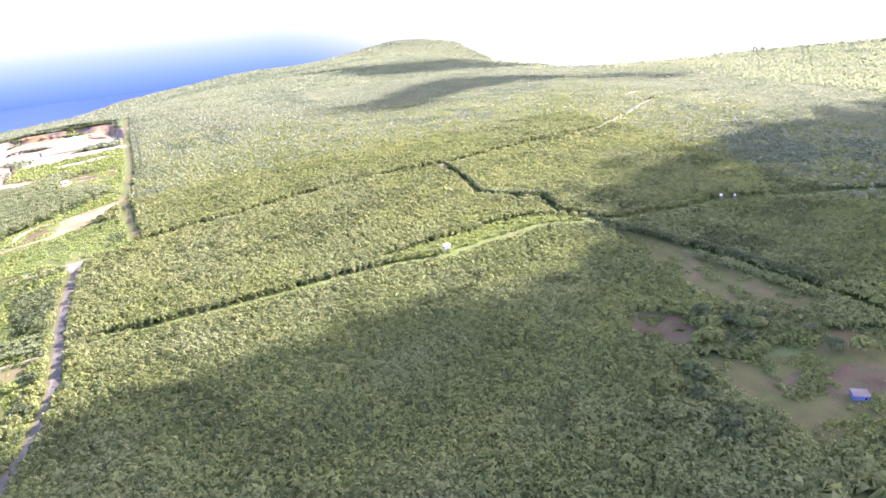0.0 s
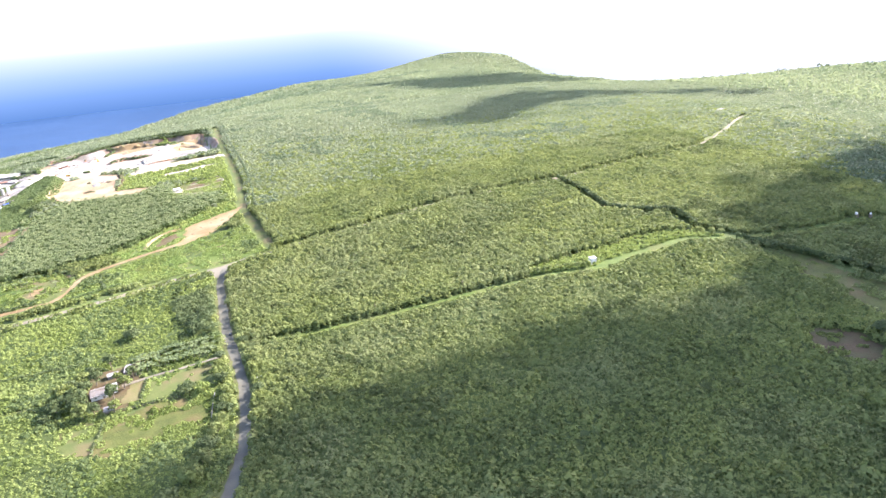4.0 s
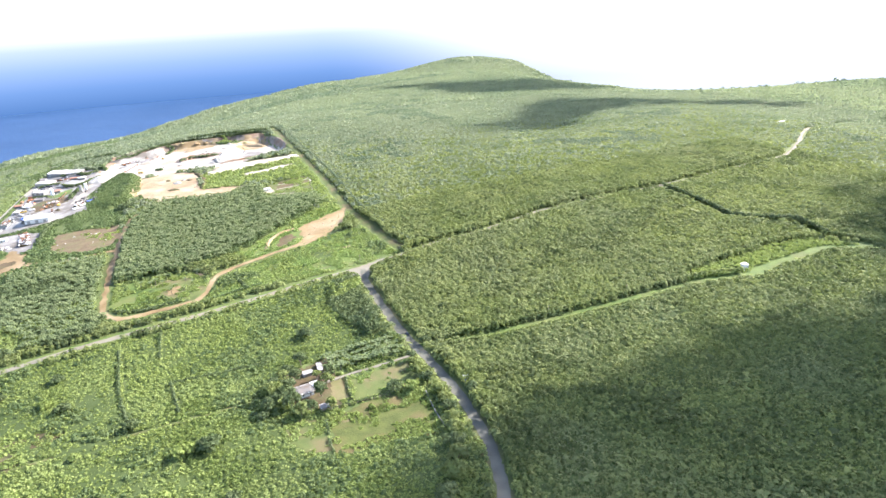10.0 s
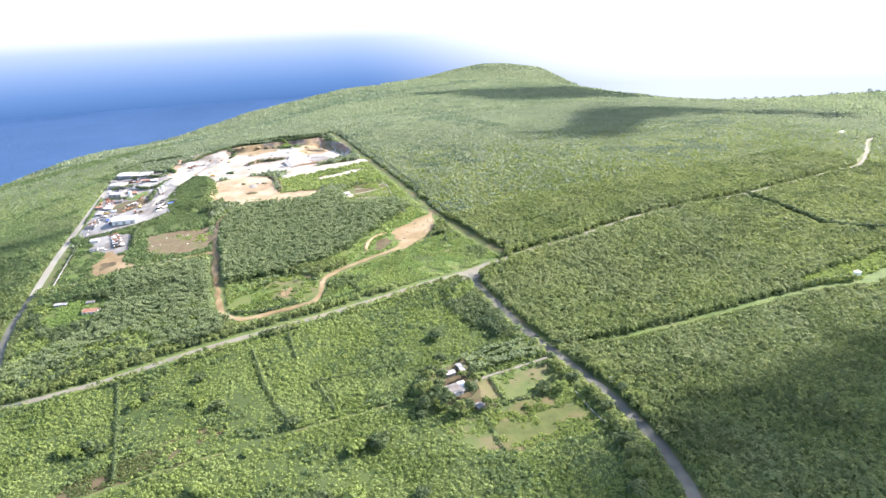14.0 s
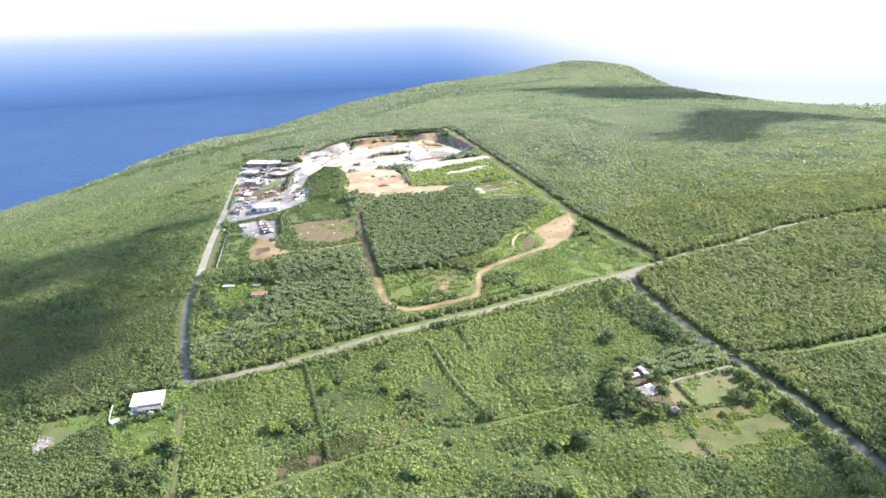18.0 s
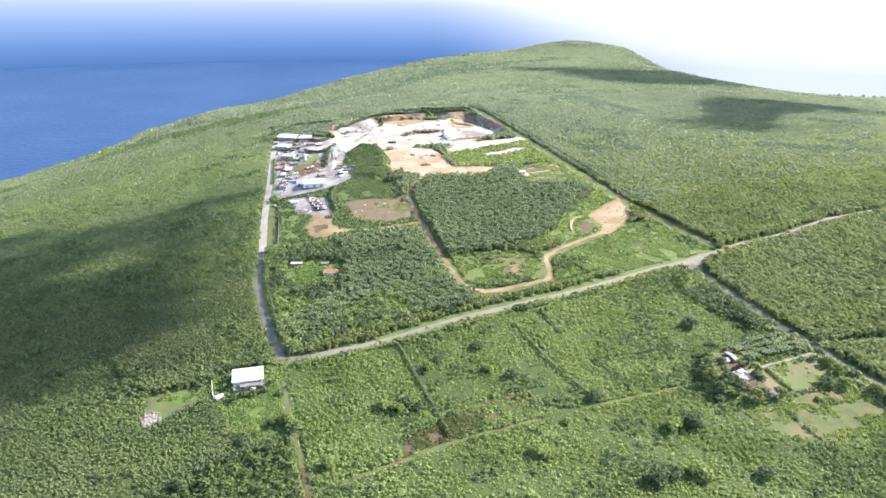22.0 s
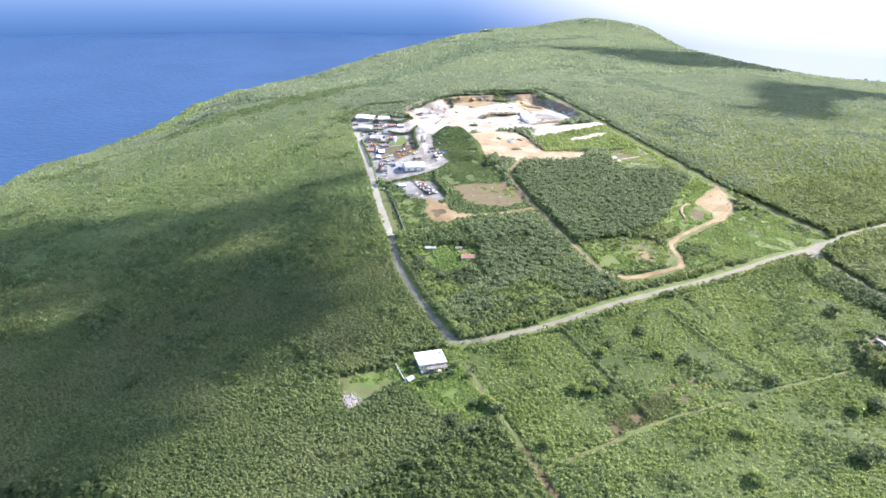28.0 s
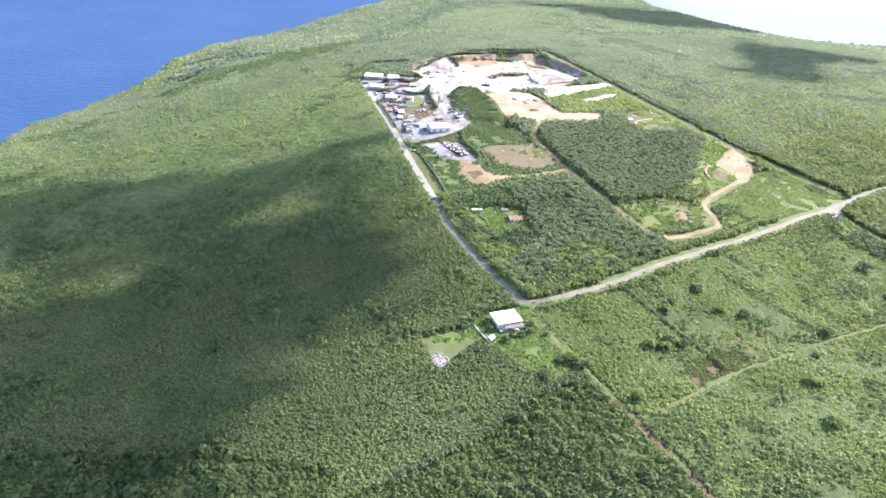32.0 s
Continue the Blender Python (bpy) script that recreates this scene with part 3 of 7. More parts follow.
LAWN_W = [(-379, 345), (-356, 305), (-366, 242), (-404, 220), (-398, 280)]
POND_PLOT = [(-42, 348), (-20, 371), (24, 378), (28, 346), (18, 296), (-40, 320)]
BELT = [(-650, 860), (-573, 905), (-440, 935), (-285, 985), (-208, 1006), (-113, 1158), (14, 1303), (179, 1512), (343, 1654), (489, 1747), (693, 1814), (842, 1863)]
BORROW = [(-28, 168), (4, 188), (31, 202), (32, 180), (26, 160), (-8, 124), (-50, 102), (-34, 122), (-28, 134)]
GRASS_E = [(-228, 60), (-225, 121), (-190, 118), (-154, 111), (-135, 69), (-149, 44), (-185, 38)]
PIT_MARGIN = [(30, 240), (-20, 205), (-80, 150), (-110, 128), (-90, 104), (-40, 110), (40, 190)]
GRASS_E2 = [(-137, 41), (-115, 76), (-6, 122), (38, 130), (48, 60), (50, 33), (-20, 27), (-131, 24)]
TAN_PLOT = [(-70, -162), (-60, -164), (-63, -191), (-77, -190)]
LAWN = [(-57, -166), (-12, -166), (-14, -199), (-35, -199), (-61, -195)]
PASTURE = [(-83, -206), (-71, -203), (-41, -203), (-16, -211), (-18, -253), (-29, -260), (-58, -252), (-81, -252), (-88, -242)]
CLEARING = [(346, -350), (364, -348), (376, -366), (374, -388), (358, -404), (340, -388), (338, -370)]
EAST_FARM = [(352, -413), (375, -427), (400, -436), (430, -420), (470, -440), (450, -490), (390, -500), (342, -496), (350, -470), (345, -441)]
SWATH = [(420, -240), (412, -300), (406, -352), (416, -385), (438, -404), (468, -400), (461, -372), (447, -309), (450, -261), (440, -236)]
CUT_SCRUB = [(240, -182), (250, -162), (300, -163), (350, -159), (394, -163), (424, -198), (395, -196), (330, -199), (295, -204)]
WHITE_HOUSE_LOT = [(-470, 2), (-420, -2), (-419, -75), (-430, -100), (-452, -104), (-464, -85), (-472, -60), (-478, -40), (-490, -20)]
RUBBLE_LOT = [(-528, -3), (-491, -6), (-482, -30), (-505, -40), (-530, -45)]
HOME_LOT = [(-100, -135), (-66, -130), (-66, -178), (-72, -200), (-100, -185)]
RED_ROOF_LOT = [(-395, 180), (-355, 172), (-335, 150), (-345, 118), (-385, 110), (-400, 140)]
JUNCTION = [(-14, 19), (10, 22), (34, 26), (22, 15), (11, 2), (4, -12), (-3, -4), (-8, 9)]
WHITE_HOUSE_YARD = [(-463, -6), (-436, -6), (-436, -33), (-463, -33)]
EAST_CORE = [(356, -406), (376, -424), (396, -422), (426, -434), (446, -445), (450, -488), (390, -499), (368, -482), (353, -464), (348, -434)]
RUBBLE_CORE = [(-530, -20), (-506, -22), (-506, -48), (-530, -48)]
WASTE_W = [(-352, -140), (-318, -128), (-292, -134), (-296, -153), (-345, -157), (-362, -162)]
WASTE = [(-300, -125), (-255, -120), (-248, -152), (-290, -154)]

plot("quarry_floor", "glaring white crushed limestone quarry floor", WHITE_FLOOR, M_WHITE_FLOOR, 0.25, 3, 1)
plot("quarry_terrace", "orange earth terrace under the quarry face", TERRACE, M_CORAL, 0.32, 2, 2)
plot("quarry_bench", "white limestone bench above the pit", BENCH, M_CORAL, 0.25, 3, 3)
plot("earth_yard", "levelled orange earth yard with wheel marks", ORANGE_FLOOR, M_SCRAPED, 0.28, 3, 4)
plot("industrial_yard", "dusty grey-white works yard", YARD, M_YARD, 0.3, 2, 5)
plot("industrial_yard", "pale gravel parking yard", LOWER_YARD, M_YARD, 0.3, 2, 6)
plot("earth_yard", "churned orange earth at the end of the lane", ORANGE_LOW, M_ORANGE, 0.34, 3, 7)
plot("ploughed_plot", "brown ploughed plot with pale scraps", BROWN, M_PLOUGH, 0.25, 2, 8)
plot("lawn", "mown green lawn beside the quarry road", LAWN_W, M_GRASS, 0.25, 1, 9)
plot("bank", "grassy bank behind the works yard", MOUND, M_BANK, 0.22, 2, 10)
plot("bank", "low rough grass bank above the ploughed plot", LOW_BANK, M_BANK, 0.21, 2, 40)
plot("mud_patch", "dark muddy hollow beside the borrow pit", MUD, M_BROWN, 0.31, 2, 41)
plot("lawn", "smooth green lawn in the bend of the dirt road", RING_LAWN, M_GRASS, 0.27, 2, 42)
plot("lawn", "mown grass lobe at the forest edge", GRASS_LOBE, M_GRASS, 0.27, 2, 43, 1.5)
plot("pasture", "short grass paddock beside the farm fence", W_LAWN, M_PASTURE, 0.25, 1.5, 44, 2)
plot("pond_plot", "terraced plot of rough grass", POND_PLOT, M_PASTURE, 0.25, 1.5, 11)
plot("bare_patch", "pale coral strip in the scrub", [(-62, 442), (22, 454), (26, 444), (-50, 430)], M_CORAL, 0.3, 3, 50)
plot("bare_patch", "dark stained hollow in the churned earth", [(-354, 264), (-338, 262), (-333, 248), (-350, 245)], M_BROWN, 0.42, 3, 51, 2)
plot("garden_bed", "long brown bed in the terraced plot", [(-16, 371), (22, 376), (24, 364), (-16, 360)], M_BROWN, 0.32, 0.6, 45, 1.5)
plot("garden_bed", "long muddy bed in the terraced plot", [(-20, 353), (24, 356), (25, 343), (-22, 341)], M_BROWN, 0.32, 0.6, 46, 1.5)
plot("garden_bed", "grassy bed in the terraced plot", [(-26, 335), (22, 334), (18, 308), (-26, 322)], M_PASTURE, 0.32, 0.6, 54, 1.5)
for k, pts in enumerate(([(-18, 357), (4, 359), (26, 361)], [(-24, 338), (0, 339), (26, 340)], [(-34, 322), (-10, 310), (16, 298)], [(27, 374), (27, 345), (18, 298)])):
    road("kerb", "pale concrete edge of a garden bed", pts, 1.7, M_CORAL, 0.45, 0.1, None, 0, 60 + k)
plot("garden_bed", "pale concrete apron beside the beds", [(-40, 350), (-28, 350), (-26, 326), (-40, 328)], M_CORAL, 0.33, 1, 47, 1.5)
plot("bare_patch", "dry tan ground inside the road bend", RING_OPEN, M_PASTURE, 0.255, 5, 48)
plot("bare_patch", "scraped pale soil round a few palms", [(-160, 108), (-142, 104), (-146, 86), (-160, 92)], M_TAN, 0.3, 3, 49, 2)
plot("borrow_pit", "scraped pale orange borrow pit", BORROW, M_ORANGE, 0.3, 2.5, 12)
plot("grass_plot", "rough grass with bare earth patches", GRASS_E, M_GRASS, 0.2, 3, 13)
plot("grass_plot", "open light green grassland beside the road", GRASS_E2, M_GRASS, 0.2, 3, 14)
plot("garden_plot", "bare tan garden plot", TAN_PLOT, M_TAN, 0.3, 0.6, 15, 1.5)
plot("lawn", "bright green garden plot", LAWN, M_PASTURE, 0.26, 0.8, 16, 1.5)
plot("pasture", "short green pasture with worn patches", PASTURE, M_ROUGH, 0.24, 3, 17, 2)
plot("clearing", "small clearing in the low forest", CLEARING, M_BROWN, 0.22, 2, 18)
plot("farm_plot", "open farm plot of bare brown earth and short grass", EAST_FARM, M_ROUGH, 0.22, 4, 19)
plot("bare_patch", "worn brown earth in the farm clearing", [(366, -446), (384, -446), (412, -456), (428, -470), (410, -480), (386, -470), (368, -458)], M_BROWN, 0.27, 3, 58)
plot("grass_plot", "grassy swath through the forest", SWATH, M_ROUGH, 0.22, 3, 20)
plot("grass_plot", "low bright scrub ground beside the forest cut", CUT_SCRUB, M_GRASS, 0.21, 2, 59)
plot("lawn", "sunny lawn round the white-roofed house", WHITE_HOUSE_LOT, M_GRASS, 0.22, 3, 21)
plot("lawn", "grass clearing beside a rubble heap", RUBBLE_LOT, M_DRYGRASS, 0.24, 2, 22)
plot("farmyard", "earthen farmyard between trees", HOME_LOT, M_BROWN, 0.2, 2, 23)
plot("clearing", "overgrown clearing round a red-roofed hut", RED_ROOF_LOT, M_GRASS, 0.2, 3, 24)
plot("grass_plot", "light green grass round the borrow pit", PIT_MARGIN, M_GRASS, 0.19, 2, 55)
plot("verge", "mown light green verge between the road and a long wall", ROAD_VERGE, M_PASTURE, 0.27, 0.8, 56, 2)
plot("junction", "pale coral gravel at the road junction", JUNCTION, M_CONCRETE, 0.38, 1.5, 25, 1.5)
plot("grass_plot", "green weeds in the middle of the works yard", [(-332, 535), (-300, 546), (-294, 520), (-322, 510)], M_GRASS, 0.36, 2, 27)
plot("verge", "bright grass verge between quarry road and works", [(-393, 396), (-384, 400), (-368, 500), (-360, 560), (-368, 562), (-380, 480)], M_GRASS, 0.36, 1.5, 28)
plot("bare_patch", "patch of scraped orange soil in grass", [(-176, 80), (-164, 80), (-164, 68), (-175, 63)], M_ORANGE, 0.3, 1.5, 29, 2)
plot("bare_patch", "pale stony ground beside the dirt road", [(-139, 113), (-128, 111), (-140, 93), (-151, 97)], M_ORANGE, 0.3, 2, 30, 2)
plot("bare_patch", "worn earth patch in the pasture", [(-81, -206), (-69, -207), (-72, -216), (-81, -215)], M_TAN, 0.32, 1.5, 31, 1.5)
plot("quarry_floor", "tan and pink cut ground under the back face", [(-150, 748), (-118, 738), (-94, 728), (-66, 716), (-80, 676), (-121, 684), (-148, 716)], M_ORANGE, 0.45, 4, 32)
plot("quarry_floor", "orange spoil ground in the corner of the pit", [(-18, 704), (18, 676), (8, 632), (-34, 626), (-44, 660)], M_ORANGE, 0.45, 5, 33)
plot("quarry_floor", "grey sloping stone face in the pit", [(-64, 604), (-56, 560), (-66, 540), (-76, 522), (-92, 552)], M_GRAVEL, 0.45, 3, 34)
plot("quarry_floor", "pinkish rubble ground at the pit edge", [(-254, 690), (-224, 714), (-178, 728), (-182, 660), (-226, 675)], M_YARD, 0.45, 4, 37)
plot("quarry_floor", "grey stone floor of the deep pit", [(-30, 620), (2, 588), (14, 540), (-20, 545), (-40, 580)], M_YARD, 0.46, 5, 38)
plot("quarry_floor", "dusty brown ground along the white floor", [(-190, 640), (-150, 650), (-110, 640), (-120, 622), (-150, 618)], M_CORAL, 0.46, 6, 39)
plot("quarry_floor", "grey wheel-worn ground in the works yard", [(-352, 440), (-318, 436), (-300, 418), (-352, 396), (-372, 400)], M_GRAVEL, 0.42, 3, 35)
plot("quarry_floor", "dark stained ground round the red machines", [(-345, 505), (-300, 512), (-298, 470), (-340, 452)], M_BROWN, 0.42, 4, 36)
plot("waste_ground", "dry weedy ground in the field", WASTE, M_BROWN, 0.2, 4, 26)
plot("waste_ground", "bare brown ground beside the field track", WASTE_W, M_BROWN, 0.2, 4, 52)

# ---------------- woods and scrub ----------------
ROADS = [(MAIN_ROAD, 6.8), ([(x, y + 5) for x, y in MAIN_ROAD[1:]], 6.0), ([(x - 5, y) for x, y in EDGE_TRACK], 5.0), (ROAD_END, 6.0), (SOUTH_ROAD, 5.6), (WEST_ROAD, 6.0), (DIRT_ROAD, 7.0), ([(x, y - 5) for x, y in DIRT_ROAD], 4.0), (DIRT_NORTH, 5.0), (FIELD_TRACK, 3.0), (FENCE_TRACK, 3.6), (EDGE_TRACK, 4.5),
         (EAST_ROAD, 5.5), ([(x, y - 3) for x, y in EAST_ROAD], 4.0), (CUT_LINE, 4.0), ([(x - 1, y - 4) for x, y in CUT_LINE[1:]], 4.5), (DARK_LINE, 3.5), (DARK_LINE_S, 3.5), (LOT_PATH, 4)]
BARE = [WHITE_FLOOR, TERRACE, BENCH, ORANGE_FLOOR, YARD, LOWER_YARD, ORANGE_LOW, BROWN, POND_PLOT, BORROW, TAN_PLOT, LAWN,
        CLEARING, SWATH, CUT_SCRUB, WASTE_W, ROAD_VERGE, EAST_CORE, HOME_LOT, JUNCTION, RUBBLE_CORE, WHITE_HOUSE_YARD, PASTURE, LAWN_W, MOUND, LOW_BANK, MUD, RING_LAWN, RING_OPEN, GRASS_LOBE, W_LAWN, [(-435, -34), (-424, -30), (-424, -78), (-438, -99), (-455, -97), (-466, -62), (-470, -48), (-455, -44)], [(-42, 325), (20, 300), (18, 278), (-44, 296)], [(-62, 442), (22, 454), (26, 444), (-50, 430)]]
BANANA_LOT = [(-76, -122), (-8, -126), (-8, -156), (-74, -156)]
BROWN_SCRUB = [(-299, 268), (-280, 258), (-262, 246), (-268, 238), (-300, 248)]
THIN = [WASTE, PIT_MARGIN, RUBBLE_LOT, BANANA_LOT, GRASS_E, GRASS_E2, WHITE_HOUSE_LOT, RED_ROOF_LOT, EAST_FARM]
FIELD = [(-420, -10), (-330, -20), (-200, -10), (-90, -2), (-8, 4), (-8, -160), (-4, -280), (-30, -345), (-130, -560), (-280, -560), (-421, -330)]
SCRUB_EAST = [(-120, 480), (50, 500), (45, 230), (10, 240), (20, 300), (0, 380), (-60, 385), (-115, 400)]
SCRUB_ROAD = [(-420, 10), (50, 28), (50, 130), (-120, 90), (-228, 60), (-225, 22)]
LUSH = [(-424, -100), (-440, -112), (-480, -114), (-516, -127), (-545, -134), (-600, -140), (-655, -142), (-700, -340), (-424, -340)]
BUSH_W = [(-1000, 10), (-810, -20), (-720, -60), (-640, -115), (-655, -134), (-700, -340), (-1000, -340)]
COMPOUND = [(-400, 215), (-225, 225), (-215, 380), (-200, 520), (-275, 590), (-340, 720), (-360, 660)]
GROVE = [(-228, 120), (-226, 300), (-212, 345), (-165, 372), (-95, 345), (-60, 365), (-40, 350), (-40, 318), (15, 308), (25, 248), (0, 222), (-63, 160), (-111, 130), (-160, 116)]
WEST_BLOCK = [(-424, 8), (-238, 16), (-228, 50), (-236, 196), (-290, 204), (-340, 208), (-405, 200)]
CORNER_TREES = [(-34, -12), (-8, -8), (-8, -118), (-28, -112), (-42, -60)]


def kind_of(x, y):
    """What grows at a place: 0 nothing, 1 low forest, 2 scrub, 3 mixed trees, 4 palms and trees, 5 fine western forest."""
    k = np.where(x < -424 + 0.12 * np.clip(y, 0, 600), 5, 1)
    wob = 4 * np.sin(x / 11) * np.sin(y / 9)
    for outline, q in ((FIELD, 2), (LUSH, 6), (BUSH_W, 6), (SCRUB_ROAD, 2), (PIT_MARGIN, 2), (COMPOUND, 2), (SCRUB_EAST, 2), (WEST_BLOCK, 3), (CORNER_TREES, 3), (GROVE, 4)):
        k = np.where(gap_to(x, y, outline) + wob > 0, q, k)
    for outline in BARE:
        k = np.where(gap_to(x, y, outline) + 0.4 * wob > 0, 0, k)
    k = np.where((gap_to(x, y, BROWN_SCRUB) > 0) & (patchy(x, y, 9) > -0.3), 2, k)
    for outline in THIN:
        k = np.where((gap_to(x, y, outline) > 0) & (k > 0), np.where(patchy(x, y, 9) + 0.7 * patchy(x + 40, y, 4) > -0.45, 2, 0), k)
    k = np.where((k == 1) & (gap_to(x, y, PIT) > -6), 0, k)
    for line, w in ROADS:
        k = np.where(gap_to(x, y, line, False) < w + np.where(k == 2, -1.0, 0.5), 0, k)
    for line in DITCHES:
        k = np.where(gap_to(x, y, line, False) < 0.9, 0, k)
    return np.where(gap_to(x, y, COAST) < 12, 0, k)


def spread(x0, x1, y0, y1, gap, rng, jitter=0.38):
    x, y = np.meshgrid(np.arange(x0, x1, gap), np.arange(y0, y1, gap * 0.87))
    x = x + (np.arange(x.shape[0]) % 2)[:, None] * gap / 2
    x, y = x.ravel(), y.ravel()
    return x + rng.normal(0, jitter * gap * 0.6, x.size), y + rng.normal(0, jitter * gap * 0.6, x.size)


NOISE = np.random.default_rng(5).uniform(-1, 1, (256, 256))


def lattice(u, v):
    """Smooth random field with one knot a unit."""
    i, j = np.floor(u).astype(int), np.floor(v).astype(int)
    p, q = u - i, v - j
    p, q = p * p * (3 - 2 * p), q * q * (3 - 2 * q)
    i, j, i2, j2 = i & 255, j & 255, (i + 1) & 255, (j + 1) & 255
    return (NOISE[j, i] * (1 - p) + NOISE[j, i2] * p) * (1 - q) + (NOISE[j2, i] * (1 - p) + NOISE[j2, i2] * p) * q


def patchy(x, y, s, a=1.0):
    u, v = (x + 0.31 * y) / (2.4 * s), (y - 0.27 * x) / (2.4 * s)
    return a * (1.15 * lattice(u, v) + 0.6 * lattice(2.3 * u + 17, 2.3 * v + 5))


def leafy(name, x, y, top, r, mat, rng, hue=None, squash=0.8, many=1.0, long=1.3, leaf=0.62):
    """Crowns built of leaf sprays: three-cornered clumps of foliage that face outwards all over each dome, more on the larger ones."""
    if not len(x):
        return None
    z0 = ground(x, y)
    hue = rng.uniform(0, 1, len(x)) if hue is None else np.clip(0.5 + 1.3 * (hue - 0.5) + rng.uniform(-0.2, 0.2, len(x)), 0, 1)
    pts, tints = [], []
    for lo, hi, count in ((0, 1.3, 7), (1.3, 1.9, 9), (1.9, 2.7, 14), (2.7, 3.8, 22), (3.8, 99, 34)):
        m = (r >= lo) & (r < hi)
        n, c = int(m.sum()), max(4, int(count * many))
        if not n:
            continue
        rise = 1 - 0.92 * ((np.arange(c) + 0.5) / c)[None] + rng.normal(0, 0.06, (n, c))
        rise = np.clip(rise, 0.02, 1)
        turn = 2.4 * np.arange(c)[None] + rng.uniform(0, 6.3, (n, 1)) + rng.normal(0, 0.3, (n, c))
        flat = np.sqrt(1 - rise**2)
        rr = r[m][:, None] * rng.uniform(0.8, 1.15, (n, c))
        stretch, lean = rng.uniform(1.0, long, (n, 1)), rng.uniform(0, 6.3, (n, 1))
        ex, ey = rr * flat * np.cos(turn) * stretch, rr * flat * np.sin(turn) / stretch
        out = np.stack([np.cos(lean) * ex - np.sin(lean) * ey, np.sin(lean) * ex + np.cos(lean) * ey, rr * squash * (rise - 1)], 2)
        at = out + np.stack([x[m], y[m], (z0 + top)[m]], 1)[:, None]
        up = out + np.stack([0 * rr, 0 * rr, rr * squash], 2)
        up = up / np.linalg.norm(up, axis=2, keepdims=True) + rng.normal(0, 0.3, (n, c, 3))
        up /= np.linalg.norm(up, axis=2, keepdims=True)
        any_way = rng.normal(0, 1, (n, c, 3))
        e1 = np.cross(up, any_way)
        e1 /= np.linalg.norm(e1, axis=2, keepdims=True) + 1e-6
        e2 = np.cross(up, e1)
        size = (leaf * r[m][:, None] * np.sqrt(9.0 / c) * rng.uniform(0.75, 1.35, (n, c)))[..., None]
        corners = [at + size * (e1 * math.cos(w) + e2 * math.sin(w) * rng.uniform(0.6, 1.1, (n, c, 1))) for w in (0.0, 2.1, 4.2)]
        pts.append(np.stack(corners, 2).reshape(-1, 3))
        tints.append(np.repeat((hue[m][:, None] + rng.normal(0, 0.2, (n, c))).ravel(), 3))
    v = np.concatenate(pts)
    return mesh_from(name, v, np.arange(len(v)).reshape(-1, 3), mat, False, np.clip(np.concatenate(tints), 0, 1))


def leaves(name, x, y, z, size, mat, rng):
    """Single tilted leaf sprays, four corners each."""
    n = len(x)
    a, tilt = rng.uniform(0, 6.3, n), rng.uniform(-0.9, 0.9, (n, 2))
    e1 = np.stack([np.cos(a), np.sin(a), tilt[:, 0]], 1) * size[:, None]
    e2 = np.stack([-np.sin(a), np.cos(a), tilt[:, 1]], 1) * size[:, None] * 0.55
    c = np.stack([x, y, z], 1)
    v = np.stack([c - e1, c - e2, c + e1, c + e2], 1).reshape(-1, 3)
    return mesh_from(name, v, np.arange(4 * n).reshape(n, 4), mat, False, np.repeat(rng.uniform(0, 1, n), 4))


def fronds(name, x, y, top, reach, mat, rng, count=8):
    """Palm or banana heads: arching fronds from one point, each a ridge of two folded blades."""
    n = len(x)
    z0 = ground(x, y) + top
    a = np.linspace(0, 2 * math.pi, count, endpoint=False)[None] + rng.uniform(0, 6.3, (n, 1)) + rng.normal(0, 0.2, (n, count))
    L = reach[:, None] * rng.uniform(0.8, 1.15, (n, count))
    up = rng.uniform(0.1, 0.5, (n, count)) * L
    down = rng.uniform(-0.25, 0.35, (n, count)) * L
    c = np.stack([x, y, z0], 1)[:, None, :] + np.zeros((n, count, 3))
    d = np.stack([np.cos(a), np.sin(a), 0 * a], 2)
    s = np.stack([-np.sin(a), np.cos(a), 0 * a], 2)
    zed = np.array([0, 0, 1.0])
    mid = c + d * (0.55 * L)[..., None] + zed * up[..., None]
    tip = c + d * L[..., None] - zed * down[..., None]
    w = (0.17 * L)[..., None]
    v = np.stack([c, mid + s * w - zed * 0.08 * L[..., None], mid, mid - s * w - zed * 0.08 * L[..., None], tip], 2).reshape(-1, 3)
    t = np.array([[0, 1, 2], [0, 2, 3], [1, 4, 2], [2, 4, 3]])
    f = (t[None] + (np.arange(n * count) * 5)[:, None, None]).reshape(-1, 3)
    return mesh_from(name, v, f, mat, False, np.repeat(rng.uniform(0, 1, n), 5 * count))


def land_in_view(x, y):
    """The land above the lower edge of the camera's view; south of it the wood is coarser."""
    return (y > np.interp(x, [-960, -841, -708, -579, -444, -330, -100, 43, 184, 341, 640], [-85, -100, -155, -215, -285, -345, -360, -410, -490, -545, -545])) & (x > -960) & (x < 640)


